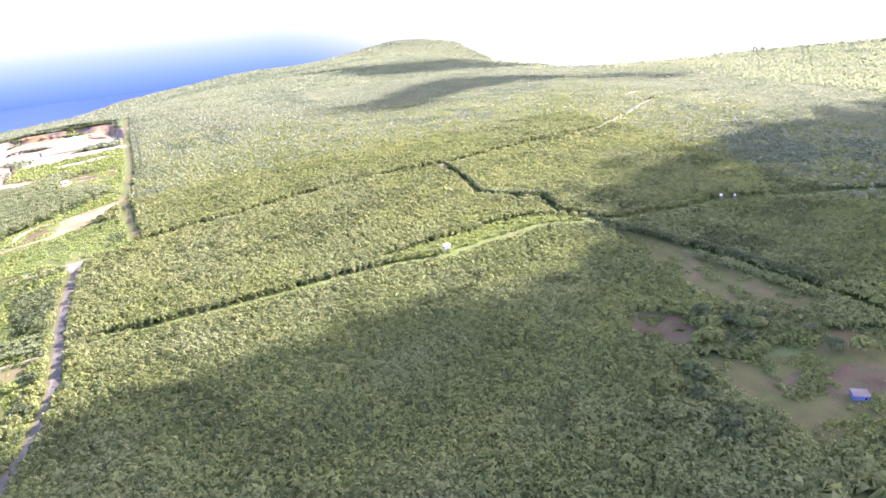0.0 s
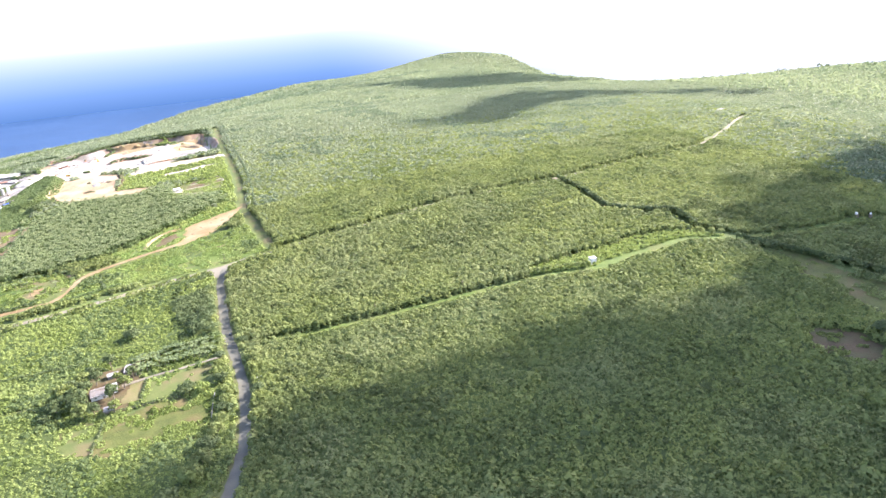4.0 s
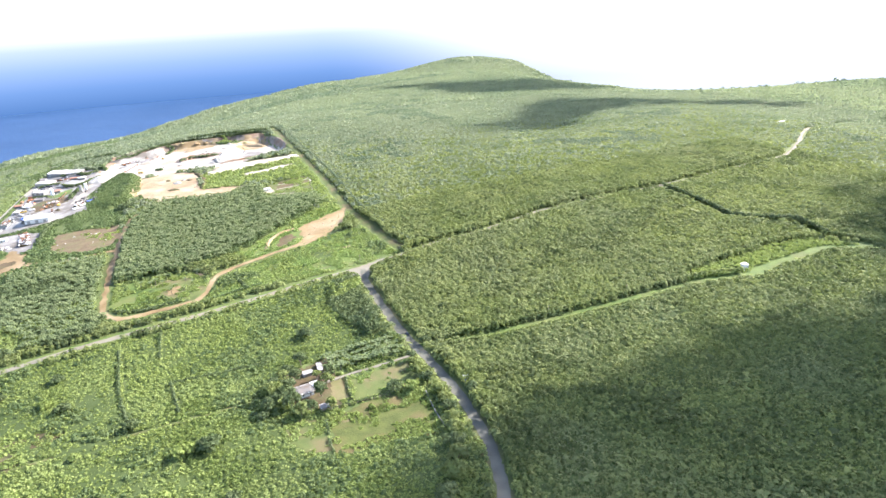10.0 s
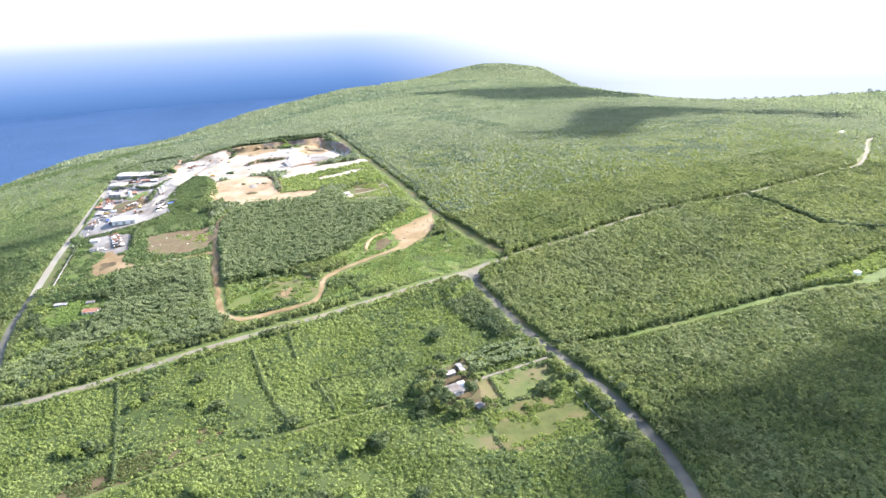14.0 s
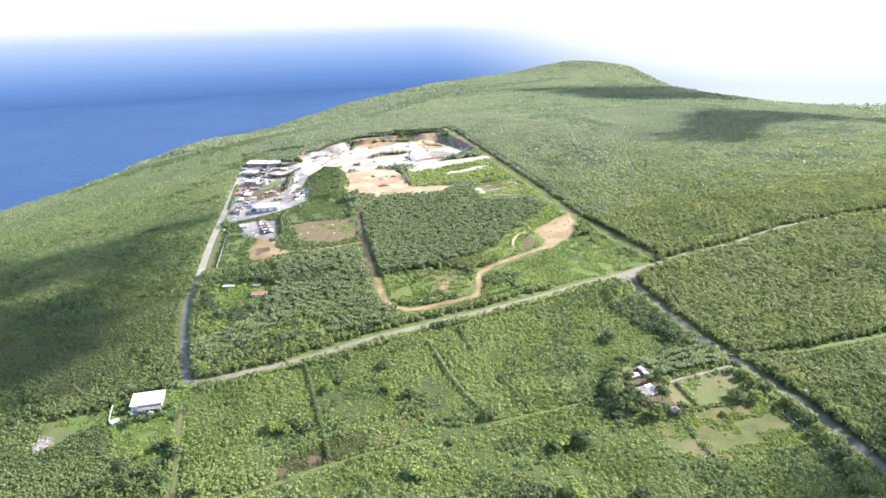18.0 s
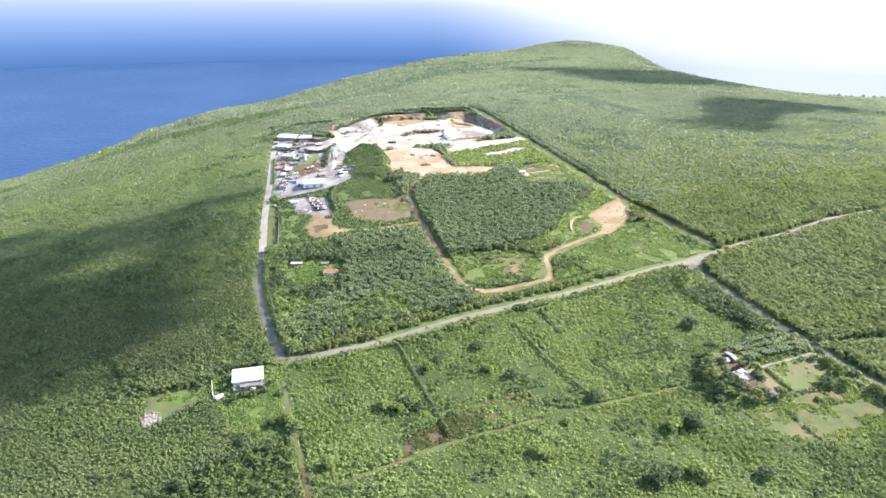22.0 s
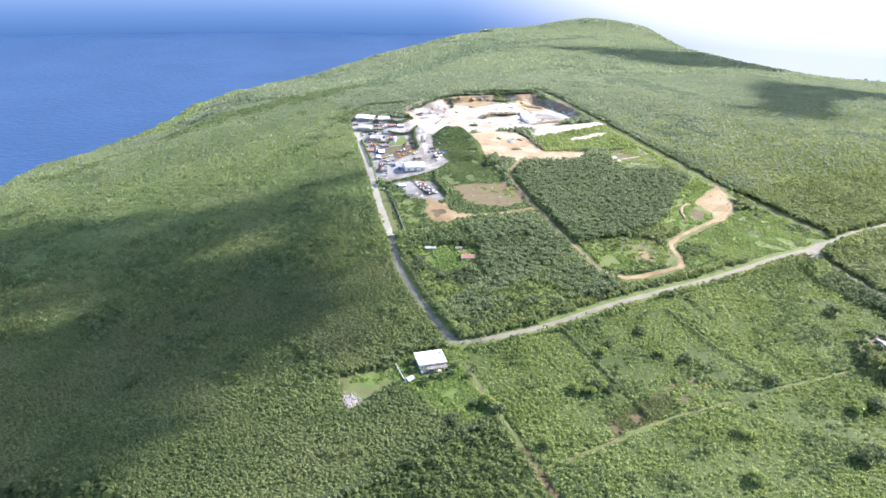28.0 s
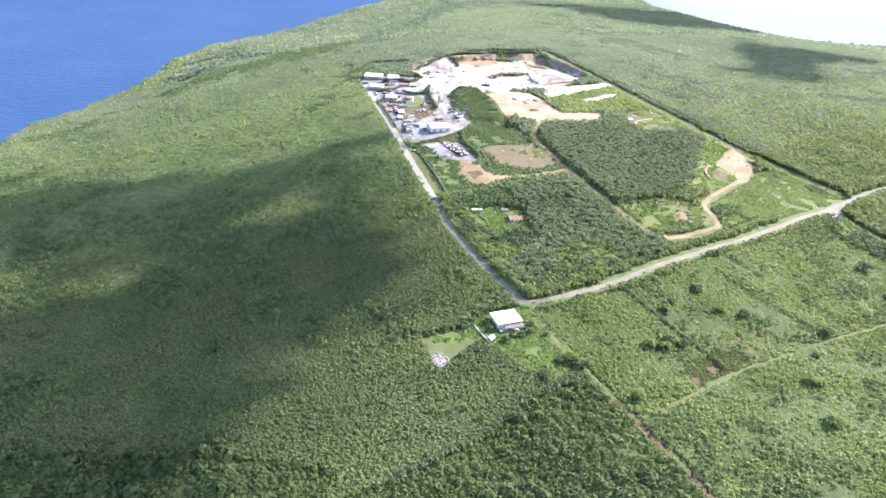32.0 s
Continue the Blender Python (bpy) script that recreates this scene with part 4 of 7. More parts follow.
def grow():
    rng = np.random.default_rng(11)
    # near ground: a closed canopy of small crowns, with larger ones standing out of it
    x, y = spread(-960, 640, -520, 175, 3.3, rng, 0.6)
    near = land_in_view(x, y)
    x, y = x[near], y[near]
    k = kind_of(x, y)
    tall = np.where((y > np.interp(x, [6, 120, 250, 300, 390], [-148, -171, -183, -196, -186])) & (x > 0) & (x < 392), 5.9, 4.6)
    roll = patchy(x, y, 23, 0.7) + patchy(x + 90, y, 7, 0.6) + rng.normal(0, 0.3, len(x))
    hue = 0.55 + 0.35 * patchy(x, y, 37) + 0.3 * patchy(x, y + 50, 11)
    clump = patchy(x, y, 26) + 0.8 * patchy(x, y, 7) + rng.normal(0, 0.25, len(x)) > np.where(k == 5, 1.25, 0.95)
    r = np.exp(rng.normal(0.66, 0.34, len(x)))
    big = (clump & (rng.random(len(x)) < 0.5)) | (rng.random(len(x)) < 0.035)
    for q, base, mat, label, grow_r in ((1, tall, M_WOOD, "dense low tropical forest of light green crowns", 1.14), (3, 5.6, M_DARK, "dark mixed trees in the block beside the road", 1.15), (4, 5.6, M_LUSH, "dark trees of the grove", 1.15)):
        m = (k == q) & ~big
        if q == 3:
            bright = m & (patchy(x, y, 28) + 0.5 * patchy(x, y + 20, 9) + np.interp(x + y, [-360, -120], [0.9, -0.5]) > 0.35)
            tagged(leafy("woodland", x[bright], y[bright], (5.2 + 1.2 * roll)[bright], r[bright] * 1.1, M_SCRUB, rng, hue[bright], 1.0, 1.15, 1.3, 0.58), "bright green trees among the dark ones of the block", "trees", kind="stuff")
            m &= ~bright
        tagged(leafy("woodland", x[m], y[m], (base + 0.35 * (r - 1.9) + roll * (1.5 if q in (3, 4) else 1.0))[m], r[m] * grow_r, mat, rng, hue[m], 1.0, 1.0, 1.35, 0.58), label, "trees", kind="stuff")
        m = (k == q) & big
        tagged(leafy("tall_crowns", x[m], y[m], (base + roll + 0.9)[m], np.exp(rng.normal(0.85, 0.32, m.sum())), M_CLUMP if q == 1 else mat, rng, hue[m] - 0.2, 0.9), "clumps of darker broad crowns over the canopy", "trees", kind="stuff")
    # leafy skirts where the canopy ends towards the south
    edge = (k > 0) & (k != 2) & (kind_of(x, y - 4.5) == 0)
    for q, mat, label in ((1, M_WOOD, "leafy skirt at the edge of the low forest"), (3, M_DARK, "leafy skirt of the tree block"), (4, M_LUSH, "leafy skirt of the grove"), (5, M_WOODW, "leafy skirt of the young forest")):
        m = edge & (k == q)
        ex, ey = np.tile(x[m], 3), np.concatenate([y[m] - 0.8, y[m] - 1.9, y[m] - 2.8])
        top = np.repeat([3.9, 2.6, 1.3], m.sum()) * rng.uniform(0.8, 1.25, len(ex))
        tagged(leafy("forest_edge", ex + rng.normal(0, 0.6, len(ex)), ey + rng.normal(0, 0.4, len(ex)), top, rng.uniform(1.2, 2.1, len(ex)), mat, rng, None, 1.0), label, "trees", kind="stuff")
    fx, fy = spread(-960, -415, -520, 175, 2.4, rng, 0.55)
    m = (kind_of(fx, fy) == 5) & land_in_view(fx, fy)
    fx, fy = fx[m], fy[m]
    tagged(leafy("woodland", fx, fy, 4.6 + patchy(fx, fy, 29, 0.6) + patchy(fx, fy, 7, 0.35) + rng.normal(0, 0.3, len(fx)), np.exp(rng.normal(0.22, 0.22, len(fx))), M_WOODW, rng, 0.5 + 0.4 * patchy(fx, fy, 41) + 0.3 * patchy(fx, fy, 12), 1.5, 1.0, 1.15, 0.7), "even young forest of fine olive-green crowns", "trees", kind="stuff")
    m = (k == 5) & big
    tagged(leafy("tall_crowns", x[m], y[m], (5.4 + roll)[m], np.exp(rng.normal(0.75, 0.3, m.sum())), M_CLUMP, rng, hue[m] - 0.1, 0.9), "clumps of darker crowns in the young forest", "trees", kind="stuff")
    # big rounded trees among the young forest, thick in the west and few elsewhere
    wx, wy = spread(-1000, -440, -110, 345, 6.0, rng, 0.8)
    thick = patchy(wx, wy, 31) + 0.7 * patchy(wx, wy + 20, 10) + np.interp(wx, [-860, -640, -560], [0.35, -0.25, -0.9])
    m = (kind_of(wx, wy) == 5) & (thick > 0.35)
    wx, wy, dark = wx[m], wy[m], rng.random(m.sum()) < 0.6
    for q, mat, label in ((dark, M_LUSH, "big dark rounded trees among the young forest"), (~dark, M_THICKET, "big olive rounded trees among the young forest")):
        tagged(leafy("tall_crowns", wx[q], wy[q], rng.uniform(5.6, 8.2, q.sum()), np.exp(rng.normal(1.2, 0.25, q.sum())), mat, rng, None, 1.0, 1.0), label, "trees", kind="stuff")
    # added sheets close the canopy from below; near ones darker, for the shaded gaps
    for q, mat, base, xs, ys, label in ((1, M_THICKET, 2.9, np.arange(0, 640, 5.0), np.arange(-520, 175, 5.0), "darker sheet filling the gaps under the low forest"), (6, M_THICKET, 1.5, np.arange(-980, -415, 5.0), np.arange(-345, 10, 5.0), "darker sheet filling the gaps under the thicket"), (2, M_THICKET, 0.75, np.arange(-425, 60, 4.0), np.arange(-520, 130, 4.0), "darker sheet filling the gaps under the field scrub"), (5, M_THICKET, 2.8, np.arange(-960, -415, 5.0), np.arange(-520, 175, 5.0), "darker sheet filling the gaps under the young forest"),
                                        (1, M_WOOD, 2.8, np.arange(-400, 1150, 9.0), np.arange(175, 1000, 9.0), "leaf-coloured sheet filling the gaps under the middle forest"), (1, M_HAZED, 3.3, np.arange(-700, 2500, 25.0), np.arange(1000, 2700, 25.0), "haze-tinted sheet filling the gaps under the far forest"), (1, M_HAZED, 3.2, np.arange(1150, 2600, 25.0), np.arange(-600, 1000, 25.0), "haze-tinted sheet filling the gaps under the eastern forest"), (5, M_MEADOW, 2.9, np.arange(-1080, -300, 9.0), np.arange(175, 1000, 9.0), "leaf-coloured sheet filling the gaps under the coastal forest")):
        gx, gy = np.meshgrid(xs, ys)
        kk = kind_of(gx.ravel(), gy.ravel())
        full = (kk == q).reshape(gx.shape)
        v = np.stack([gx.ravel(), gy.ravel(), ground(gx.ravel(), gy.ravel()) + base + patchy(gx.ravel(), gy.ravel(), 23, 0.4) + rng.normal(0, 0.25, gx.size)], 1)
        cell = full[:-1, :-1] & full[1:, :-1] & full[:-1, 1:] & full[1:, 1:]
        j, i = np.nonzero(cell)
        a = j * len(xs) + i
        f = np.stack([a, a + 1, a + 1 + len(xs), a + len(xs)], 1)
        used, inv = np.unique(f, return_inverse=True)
        tagged(mesh_from("gap_sheet", v[used], inv.reshape(f.shape), mat, True, 0.4 + 0.4 * patchy(v[used, 0], v[used, 1], 30)), label, "foliage", kind="stuff")
    # scrub field: low mounds, smooth here and lumpy there
    sx, sy = spread(-425, 60, -520, 130, 2.6, rng, 0.6)
    m = (kind_of(sx, sy) == 2) & land_in_view(sx, sy)
    sx, sy = sx[m], sy[m]
    lump = 0.8 * patchy(sx, sy, 27) + 0.6 * patchy(sx, sy + 30, 9)
    keep = lump + rng.normal(0, 0.4, len(sx)) > -1.1
    sx, sy, lump = sx[keep], sy[keep], lump[keep]
    sh = np.clip(1.6 + 0.5 * lump + rng.normal(0, 0.45, len(sx)), 0.4, 3.4)
    tagged(leafy("scrub", sx, sy, sh, np.exp(rng.normal(0.42, 0.3, len(sx))) * (1 + 0.2 * lump), M_SCRUB, rng, 0.55 - 0.35 * lump + 0.3 * patchy(sx, sy, 43), 1.0, 1.1, 1.45, 0.56), "bright green tangled scrub in an abandoned field", "scrub", kind="stuff")
    bx, by = spread(-425, 60, -520, 130, 3.2, rng, 0.8)
    m = (kind_of(bx, by) == 2) & (patchy(bx, by, 22) + 0.8 * patchy(bx, by + 30, 7) + rng.normal(0, 0.2, len(bx)) > 0.62)
    bx, by = bx[m], by[m]
    tagged(leafy("bushes", bx, by, rng.uniform(1.8, 3.4, len(bx)), np.exp(rng.normal(0.45, 0.35, len(bx))), M_LUSH, rng, None, 0.9), "darker round bushes standing out of the scrub", "bush", kind="stuff")
    # grass tufts and weeds on the open plots, low and uneven
    for outline, gap, high, mat, much, label in ((GRASS_E, 1.7, 0.5, M_SCRUB, 0.1, "weeds in rough grass"), (GRASS_E2, 1.8, 0.6, M_VINE, -0.1, "tufts of light green grassland"), (RING_OPEN, 1.6, 0.6, M_SCRUB, 0.2, "weeds and low bushes in dry grass"), (RING_LAWN, 1.6, 0.4, M_VINE, 0.2, "low tufts in a green lawn"), (LAWN, 1.5, 0.3, M_VINE, 0.9, "tufts of garden greens"),
                                                 (PASTURE, 1.5, 0.5, M_SCRUB, 0.12, "weeds in grazed grass"), (W_LAWN, 1.5, 0.4, M_SCRUB, 0.3, "weeds in the paddock"), (PIT_MARGIN, 1.8, 0.7, M_VINE, -0.3, "weeds round the borrow pit"), (WHITE_HOUSE_LOT, 1.4, 0.7, M_VINE, -0.9, "bright weeds round the white-roofed house"), (SWATH, 2.0, 0.5, M_WOOD, 0.35, "low growth in the grassy swath"), (CUT_SCRUB, 2.0, 1.3, M_SCRUB, -0.9, "low bright scrub beside the forest cut"), (CLEARING, 1.8, 0.6, M_WOOD, 0.8, "weeds in a small clearing"), (EAST_FARM, 2.0, 0.7, M_WOOD, 0.5, "weeds in the farm plot"), (GRASS_LOBE, 1.4, 0.4, M_SCRUB, 0.2, "tufts at the forest edge"),
                                                 (LAWN_W, 1.9, 0.4, M_LUSH, 0.0, "dark tufts in a mown lawn"), (MOUND, 1.9, 1.1, M_LUSH, -0.9, "low green growth on the steep bank"), (LOW_BANK, 1.9, 1.0, M_LUSH, -0.6, "low green growth on the low bank"), (BROWN, 2.2, 0.4, M_SCRUB, 0.9, "weeds on ploughed earth"), (WASTE_W, 1.6, 0.4, M_CLUMP, -0.7, "dull weeds on bare ground"), (POND_PLOT, 1.8, 0.5, M_SCRUB, 0.1, "weeds between garden beds"), (RED_ROOF_LOT, 1.8, 1.0, M_VINE, -0.3, "overgrown weeds round the red-roofed hut")):
        xs, ys = [p[0] for p in outline], [p[1] for p in outline]
        tx, ty = spread(min(xs), max(xs), min(ys), max(ys), gap, rng, 0.7)
        m = (gap_to(tx, ty, outline) > 0.5) & (patchy(tx, ty, 6) + 0.6 * patchy(tx, ty, 2.5) > much) & (gap_to(tx, ty, WHITE_HOUSE_YARD) < -1) & (gap_to(tx, ty, BORROW) < 0) & (gap_to(tx, ty, MUD) < 0)
        for line, w in ROADS:
            m &= gap_to(tx, ty, line, False) > min(w, 4.0)
        tx, ty = tx[m], ty[m]
        tagged(leafy("weeds", tx, ty, high * np.exp(rng.normal(0, 0.35, len(tx))) + 0.3, gap * rng.uniform(0.4, 0.85, len(tx)), mat, rng, 0.5 + 0.5 * patchy(tx, ty, 15), 0.5, 0.7), label, "weeds", kind="stuff")
    # lush tall bushes south of the white-roofed house
    lx, ly = spread(-720, -420, -345, -60, 2.7, rng, 0.9)
    wx, wy = spread(-980, -720, -345, 10, 4.0, rng, 0.9)
    lx, ly = np.r_[lx, wx], np.r_[ly, wy]
    m = (kind_of(lx, ly) == 6) & land_in_view(lx, ly)
    lx, ly = lx[m], ly[m]
    wide = np.where(lx < -700, 1.45, 1.0) * np.exp(rng.normal(0.68, 0.36, len(lx))) * (1 + 0.4 * np.clip(patchy(lx, ly, 12), 0, 1))
    tagged(leafy("thicket", lx, ly, 1.8 + wide * 0.9 + patchy(lx, ly, 14, 1.1), wide, M_THICKET, rng, 0.5 + 0.4 * patchy(lx, ly, 19), 1.0, 1.25), "lush thicket of tall rounded bushes", "bush", kind="stuff")
    # coarse wood round the near ground
    x, y = spread(-1300, 1100, -1000, -300, 11.0, rng)
    m = ~(land_in_view(x, y) & (y > -520)) & (gap_to(x, y, COAST) > 12) & (gap_to(x, y, SOUTH_ROAD, False) > 7)
    x, y = x[m], y[m]
    tagged(leafy("woodland", x, y, 5.2 + patchy(x, y, 41, 1.0), rng.uniform(5.8, 8.4, len(x)), M_WOOD, rng, 0.5 + 0.5 * patchy(x, y, 50), 0.6, 0.3, 1.3, 0.72), "low forest on the southern slope", "trees", kind="stuff")
    # middle distance
    x, y = spread(-1080, 1150, 175, 1000, 5.0, rng)
    x2, y2 = spread(640, 1150, -420, 175, 4.5, rng)
    x, y = np.r_[x, x2], np.r_[y, y2]
    k = kind_of(x, y)
    h = 4.6 + patchy(x, y, 41, 0.8) + rng.normal(0, 0.5, len(x))
    r = rng.uniform(2.6, 4.0, len(x))
    belt = (gap_to(x, y, BELT, False) < 32 + 14 * patchy(x, y, 12)) | (patchy(x, y, 60) + 0.9 * patchy(x, y, 14) + rng.normal(0, 0.3, len(x)) > 1.15)
    m = belt & ((k == 1) | (k == 5))
    for q, mat in ((m & (x > -250), M_BELT), (m & (x <= -250), M_LUSH)):
        tagged(leafy("woodland", x[q], y[q], h[q] + 1.0, r[q] * 1.1, mat, rng, None, 1.0, 0.5), "belt and clumps of taller dark wood", "trees", kind="stuff")
    k = np.where(m, 0, k)
    hue = 0.5 + 0.35 * patchy(x, y, 61) + 0.25 * patchy(x, y + 50, 23)
    # haze by colour: the paler leaves grow likelier with distance
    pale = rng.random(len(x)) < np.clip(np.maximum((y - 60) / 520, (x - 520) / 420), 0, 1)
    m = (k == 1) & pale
    tagged(leafy("woodland", x[m], y[m], h[m], r[m] * 1.08, M_HAZED, rng, hue[m], 0.75, 0.4), "middle-distance forest in a paler, haze-tinted green", "trees", kind="stuff")
    m = (k == 1) & ~pale
    tagged(leafy("woodland", x[m], y[m], h[m], r[m] * 1.08, M_WOOD, rng, hue[m], 0.8, 0.45), "dense low forest sloping up behind the quarry", "trees", kind="stuff")
    # the young forest gives way to lower coastal scrub
    wooded = (k == 5) & (rng.random(len(x)) < np.clip((360 - y) / 170, 0, 1))
    low = h - np.clip((y - 175) / 170, 0, 1)
    # the coastal scrub also turns haze-tinted farther north
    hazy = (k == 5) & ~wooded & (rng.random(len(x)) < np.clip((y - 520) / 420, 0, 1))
    tagged(leafy("woodland", x[hazy], y[hazy], low[hazy], r[hazy] * 1.08, M_HAZED, rng, hue[hazy], 0.28, 0.45), "distant coastal scrub in a paler, haze-tinted green", "trees", kind="stuff")
    k = np.where(hazy, 0, k)
    for m, mat, label in ((wooded, M_WOODW, "thinning young forest towards the coastal scrub"), ((k == 5) & ~wooded, M_MEADOW, "smooth light green scrub between the quarry road and the coast")):
        tagged(leafy("woodland", x[m], y[m], low[m], r[m] * 1.08, mat, rng, hue[m], 0.28, 0.45), label, "trees", kind="stuff")
    m = (k == 2) & (x < -195)
    tagged(leafy("scrub", x[m], y[m], rng.uniform(1.4, 2.6, m.sum()), r[m] * 0.8, M_LUSH, rng, None, 0.7, 0.6), "dark green scrub on the bank behind the works", "scrub", kind="stuff")
    m = (k == 2) & (x >= -195)
    tagged(leafy("scrub", x[m], y[m], rng.uniform(1.4, 3.2, m.sum()), r[m] * 0.7, M_SCRUB, rng, None, 0.8, 0.6), "green scrub inside the quarry land", "scrub", kind="stuff")
    m = (k == 3) | (k == 4)
    tagged(leafy("woodland", x[m], y[m], h[m] + 0.3, r[m], M_LUSH, rng, None, 0.9, 0.8), "dark green grove beside the quarry", "trees", kind="stuff")
    # far
    x, y = spread(-1100, 2300, 1000, 2760, 9.2, rng)
    x2, y2 = spread(1150, 3000, -600, 1000, 10.5, rng)
    x, y = np.r_[x, x2], np.r_[y, y2]
    m = kind_of(x, y) > 0
    x, y = x[m], y[m]
    rim = (gap_to(x, y, COAST) < 75 + 25 * patchy(x, y, 40)) & (x < 900)
    tagged(leafy("far_scrub", x[rim], y[rim], 2.4 + rng.normal(0, 0.4, rim.sum()), rng.uniform(4.4, 6.4, rim.sum()), M_MEADOW, rng, 0.6 + 0.4 * patchy(x[rim], y[rim], 60), 0.35, 0.15), "low light green scrub on the rim above the sea", "scrub", kind="stuff")
    x, y = x[~rim], y[~rim]
    m = (gap_to(x, y, BELT, False) < 36 + 16 * patchy(x, y, 14)) | (patchy(x, y, 80) + 0.8 * patchy(x, y, 22) > 1.15)
    tagged(leafy("far_woodland", x[m], y[m], 6.5 + rng.normal(0, 1, m.sum()), rng.uniform(3.6, 5.6, m.sum()), M_BELT, rng, None, 1.0, 0.2), "far belt of taller dark wood", "trees", kind="stuff")
    x, y = x[~m], y[~m]
    tagged(leafy("far_woodland", x, y, 4.5 + patchy(x, y, 90, 1.2) + rng.normal(0, 0.6, len(x)), rng.uniform(5.0, 7.6, len(x)), M_HAZED, rng, 0.5 + 0.5 * patchy(x, y, 60), 0.34, 0.15), "far forest in haze-tinted green towards the headland", "trees", kind="stuff")
    # a broken row of tall trees on the eastern ridge
    ridge = wander([(1300, 1640), (1370, 1380), (1420, 1180), (1580, 1010), (1780, 830), (2080, 680)], 16.0)
    ridge = ridge[rng.random(len(ridge)) < 0.75] + rng.normal(0, 10, (1, 2))
    tx, ty = ridge[:, 0] + rng.normal(0, 14, len(ridge)) - 30, ridge[:, 1] + rng.normal(0, 14, len(ridge)) - 25
    tagged(leafy("far_trees", tx, ty, rng.uniform(8, 17, len(tx)), rng.uniform(5, 9, len(tx)), M_BELT, rng, None, 1.1, 0.8), "tall trees that stand out on the far ridge", "trees", kind="stuff")
    # palm heads in the grove and west block
    x, y = spread(-425, 40, 10, 375, 4.4, rng, 0.8)
    k = kind_of(x, y)
    m = ((k == 4) | ((k == 3) & (patchy(x, y, 35) > 0.25)))
    x, y = x[m], y[m]
    tagged(fronds("palms", x, y, rng.uniform(6.0, 8.4, len(x)), rng.uniform(2.4, 4.3, len(x)), M_PALM, rng), "palm heads rising over the dark grove", "palm", kind="stuff")
    # stray leaf sprays over the nearest crowns, to break their outlines
    x, y = rng.uniform(-900, 600, 60000), rng.uniform(-500, 40, 60000)
    k = kind_of(x, y)
    tall = np.where((y > np.interp(x, [6, 120, 250, 300, 390], [-148, -171, -183, -196, -186])) & (x > 0) & (x < 392), 5.9, 4.6)
    z = ground(x, y)
    for q, mat, hh, label in ((1, M_WOOD, tall + patchy(x, y, 23, 0.7) + patchy(x + 90, y, 8, 0.45), "loose light green foliage"), (5, M_WOODW, 4.6 + patchy(x, y, 31, 0.6), "loose olive foliage"), (2, M_SCRUB, 1.5 + patchy(x, y, 19, 0.5), "loose scrub foliage")):
        m = k == q
        tagged(leaves("foliage", x[m], y[m], (z + hh)[m] + rng.uniform(-0.6, 0.6, m.sum()), rng.uniform(0.45, 0.95, m.sum()), mat, rng), label + " over the crowns", "foliage", kind="stuff")


grow()


# ---------------- things: building kit ----------------
M_ROOF_WHITE = material("white_painted_sheet", (0.54, 0.545, 0.555), (0.68, 0.685, 0.69), scale=0.3, fine=3, rough=0.45, bump=0.1, third=(0.48, 0.47, 0.465), big=0.15, spec=0.4)
M_ROOF_PALE = material("dull_white_sheet", (0.25, 0.245, 0.245), (0.37, 0.36, 0.36), scale=0.4, fine=3, rough=0.5, bump=0.15, third=(0.21, 0.195, 0.185), big=0.2)
M_ROOF_GREY = material("weathered_sheet", (0.125, 0.116, 0.113), (0.20, 0.19, 0.182), scale=0.4, fine=3, rough=0.5, bump=0.15, third=(0.15, 0.115, 0.092), big=0.2)
M_ROOF_RED = material("rusty_red_sheet", (0.20, 0.088, 0.052), (0.30, 0.145, 0.090), scale=0.4, fine=3, rough=0.6, bump=0.15, third=(0.27, 0.17, 0.12), big=0.2)
M_WALL_WHITE = material("limewashed_wall", (0.60, 0.60, 0.58), (0.76, 0.75, 0.72), scale=0.4, fine=4, rough=0.8, bump=0.1, third=(0.55, 0.53, 0.48), big=0.3)
M_WALL_GREY = material("grey_block_wall", (0.15, 0.15, 0.145), (0.24, 0.235, 0.22), scale=0.4, fine=4, rough=0.85, bump=0.2)
M_BLUE = material("blue_painted_wall", (0.06, 0.12, 0.42), (0.10, 0.19, 0.55), scale=0.4, fine=4, rough=0.6, bump=0.1)
M_GLASS = material("dark_window_glass", (0.02, 0.025, 0.03), (0.04, 0.045, 0.05), rough=0.1, bump=0, spec=0.6)
M_TIMBER = material("weathered_timber", (0.16, 0.13, 0.10), (0.26, 0.22, 0.17), scale=1, fine=8, rough=0.8)
M_STEEL = material("dusty_steel", (0.26, 0.26, 0.25), (0.38, 0.37, 0.35), scale=0.5, fine=4, rough=0.5, metal=0.3)
M_RUST = material("rusty_orange_steel", (0.260, 0.098, 0.043), (0.358, 0.165, 0.068), scale=0.5, fine=4, rough=0.6, third=(0.195, 0.112, 0.085), big=0.3)
M_YELLOW = material("worn_yellow_paint", (0.55, 0.36, 0.05), (0.68, 0.47, 0.10), scale=0.5, fine=4, rough=0.5)
M_WHITEPAINT = material("white_vehicle_paint", (0.72, 0.73, 0.74), (0.82, 0.83, 0.84), scale=0.5, fine=3, rough=0.3, bump=0.02, spec=0.5)
M_DARKPAINT = material("dark_vehicle_paint", (0.03, 0.035, 0.045), (0.06, 0.065, 0.075), scale=0.5, fine=3, rough=0.3, bump=0.02, spec=0.5)
M_RUBBER = material("black_rubber", (0.02, 0.02, 0.02), (0.04, 0.04, 0.04), rough=0.8)
M_RUBBLE = material("broken_limestone", (0.11, 0.10, 0.09), (0.30, 0.285, 0.265), scale=0.4, fine=2, bump=0.5, third=(0.29, 0.24, 0.21), big=0.2)


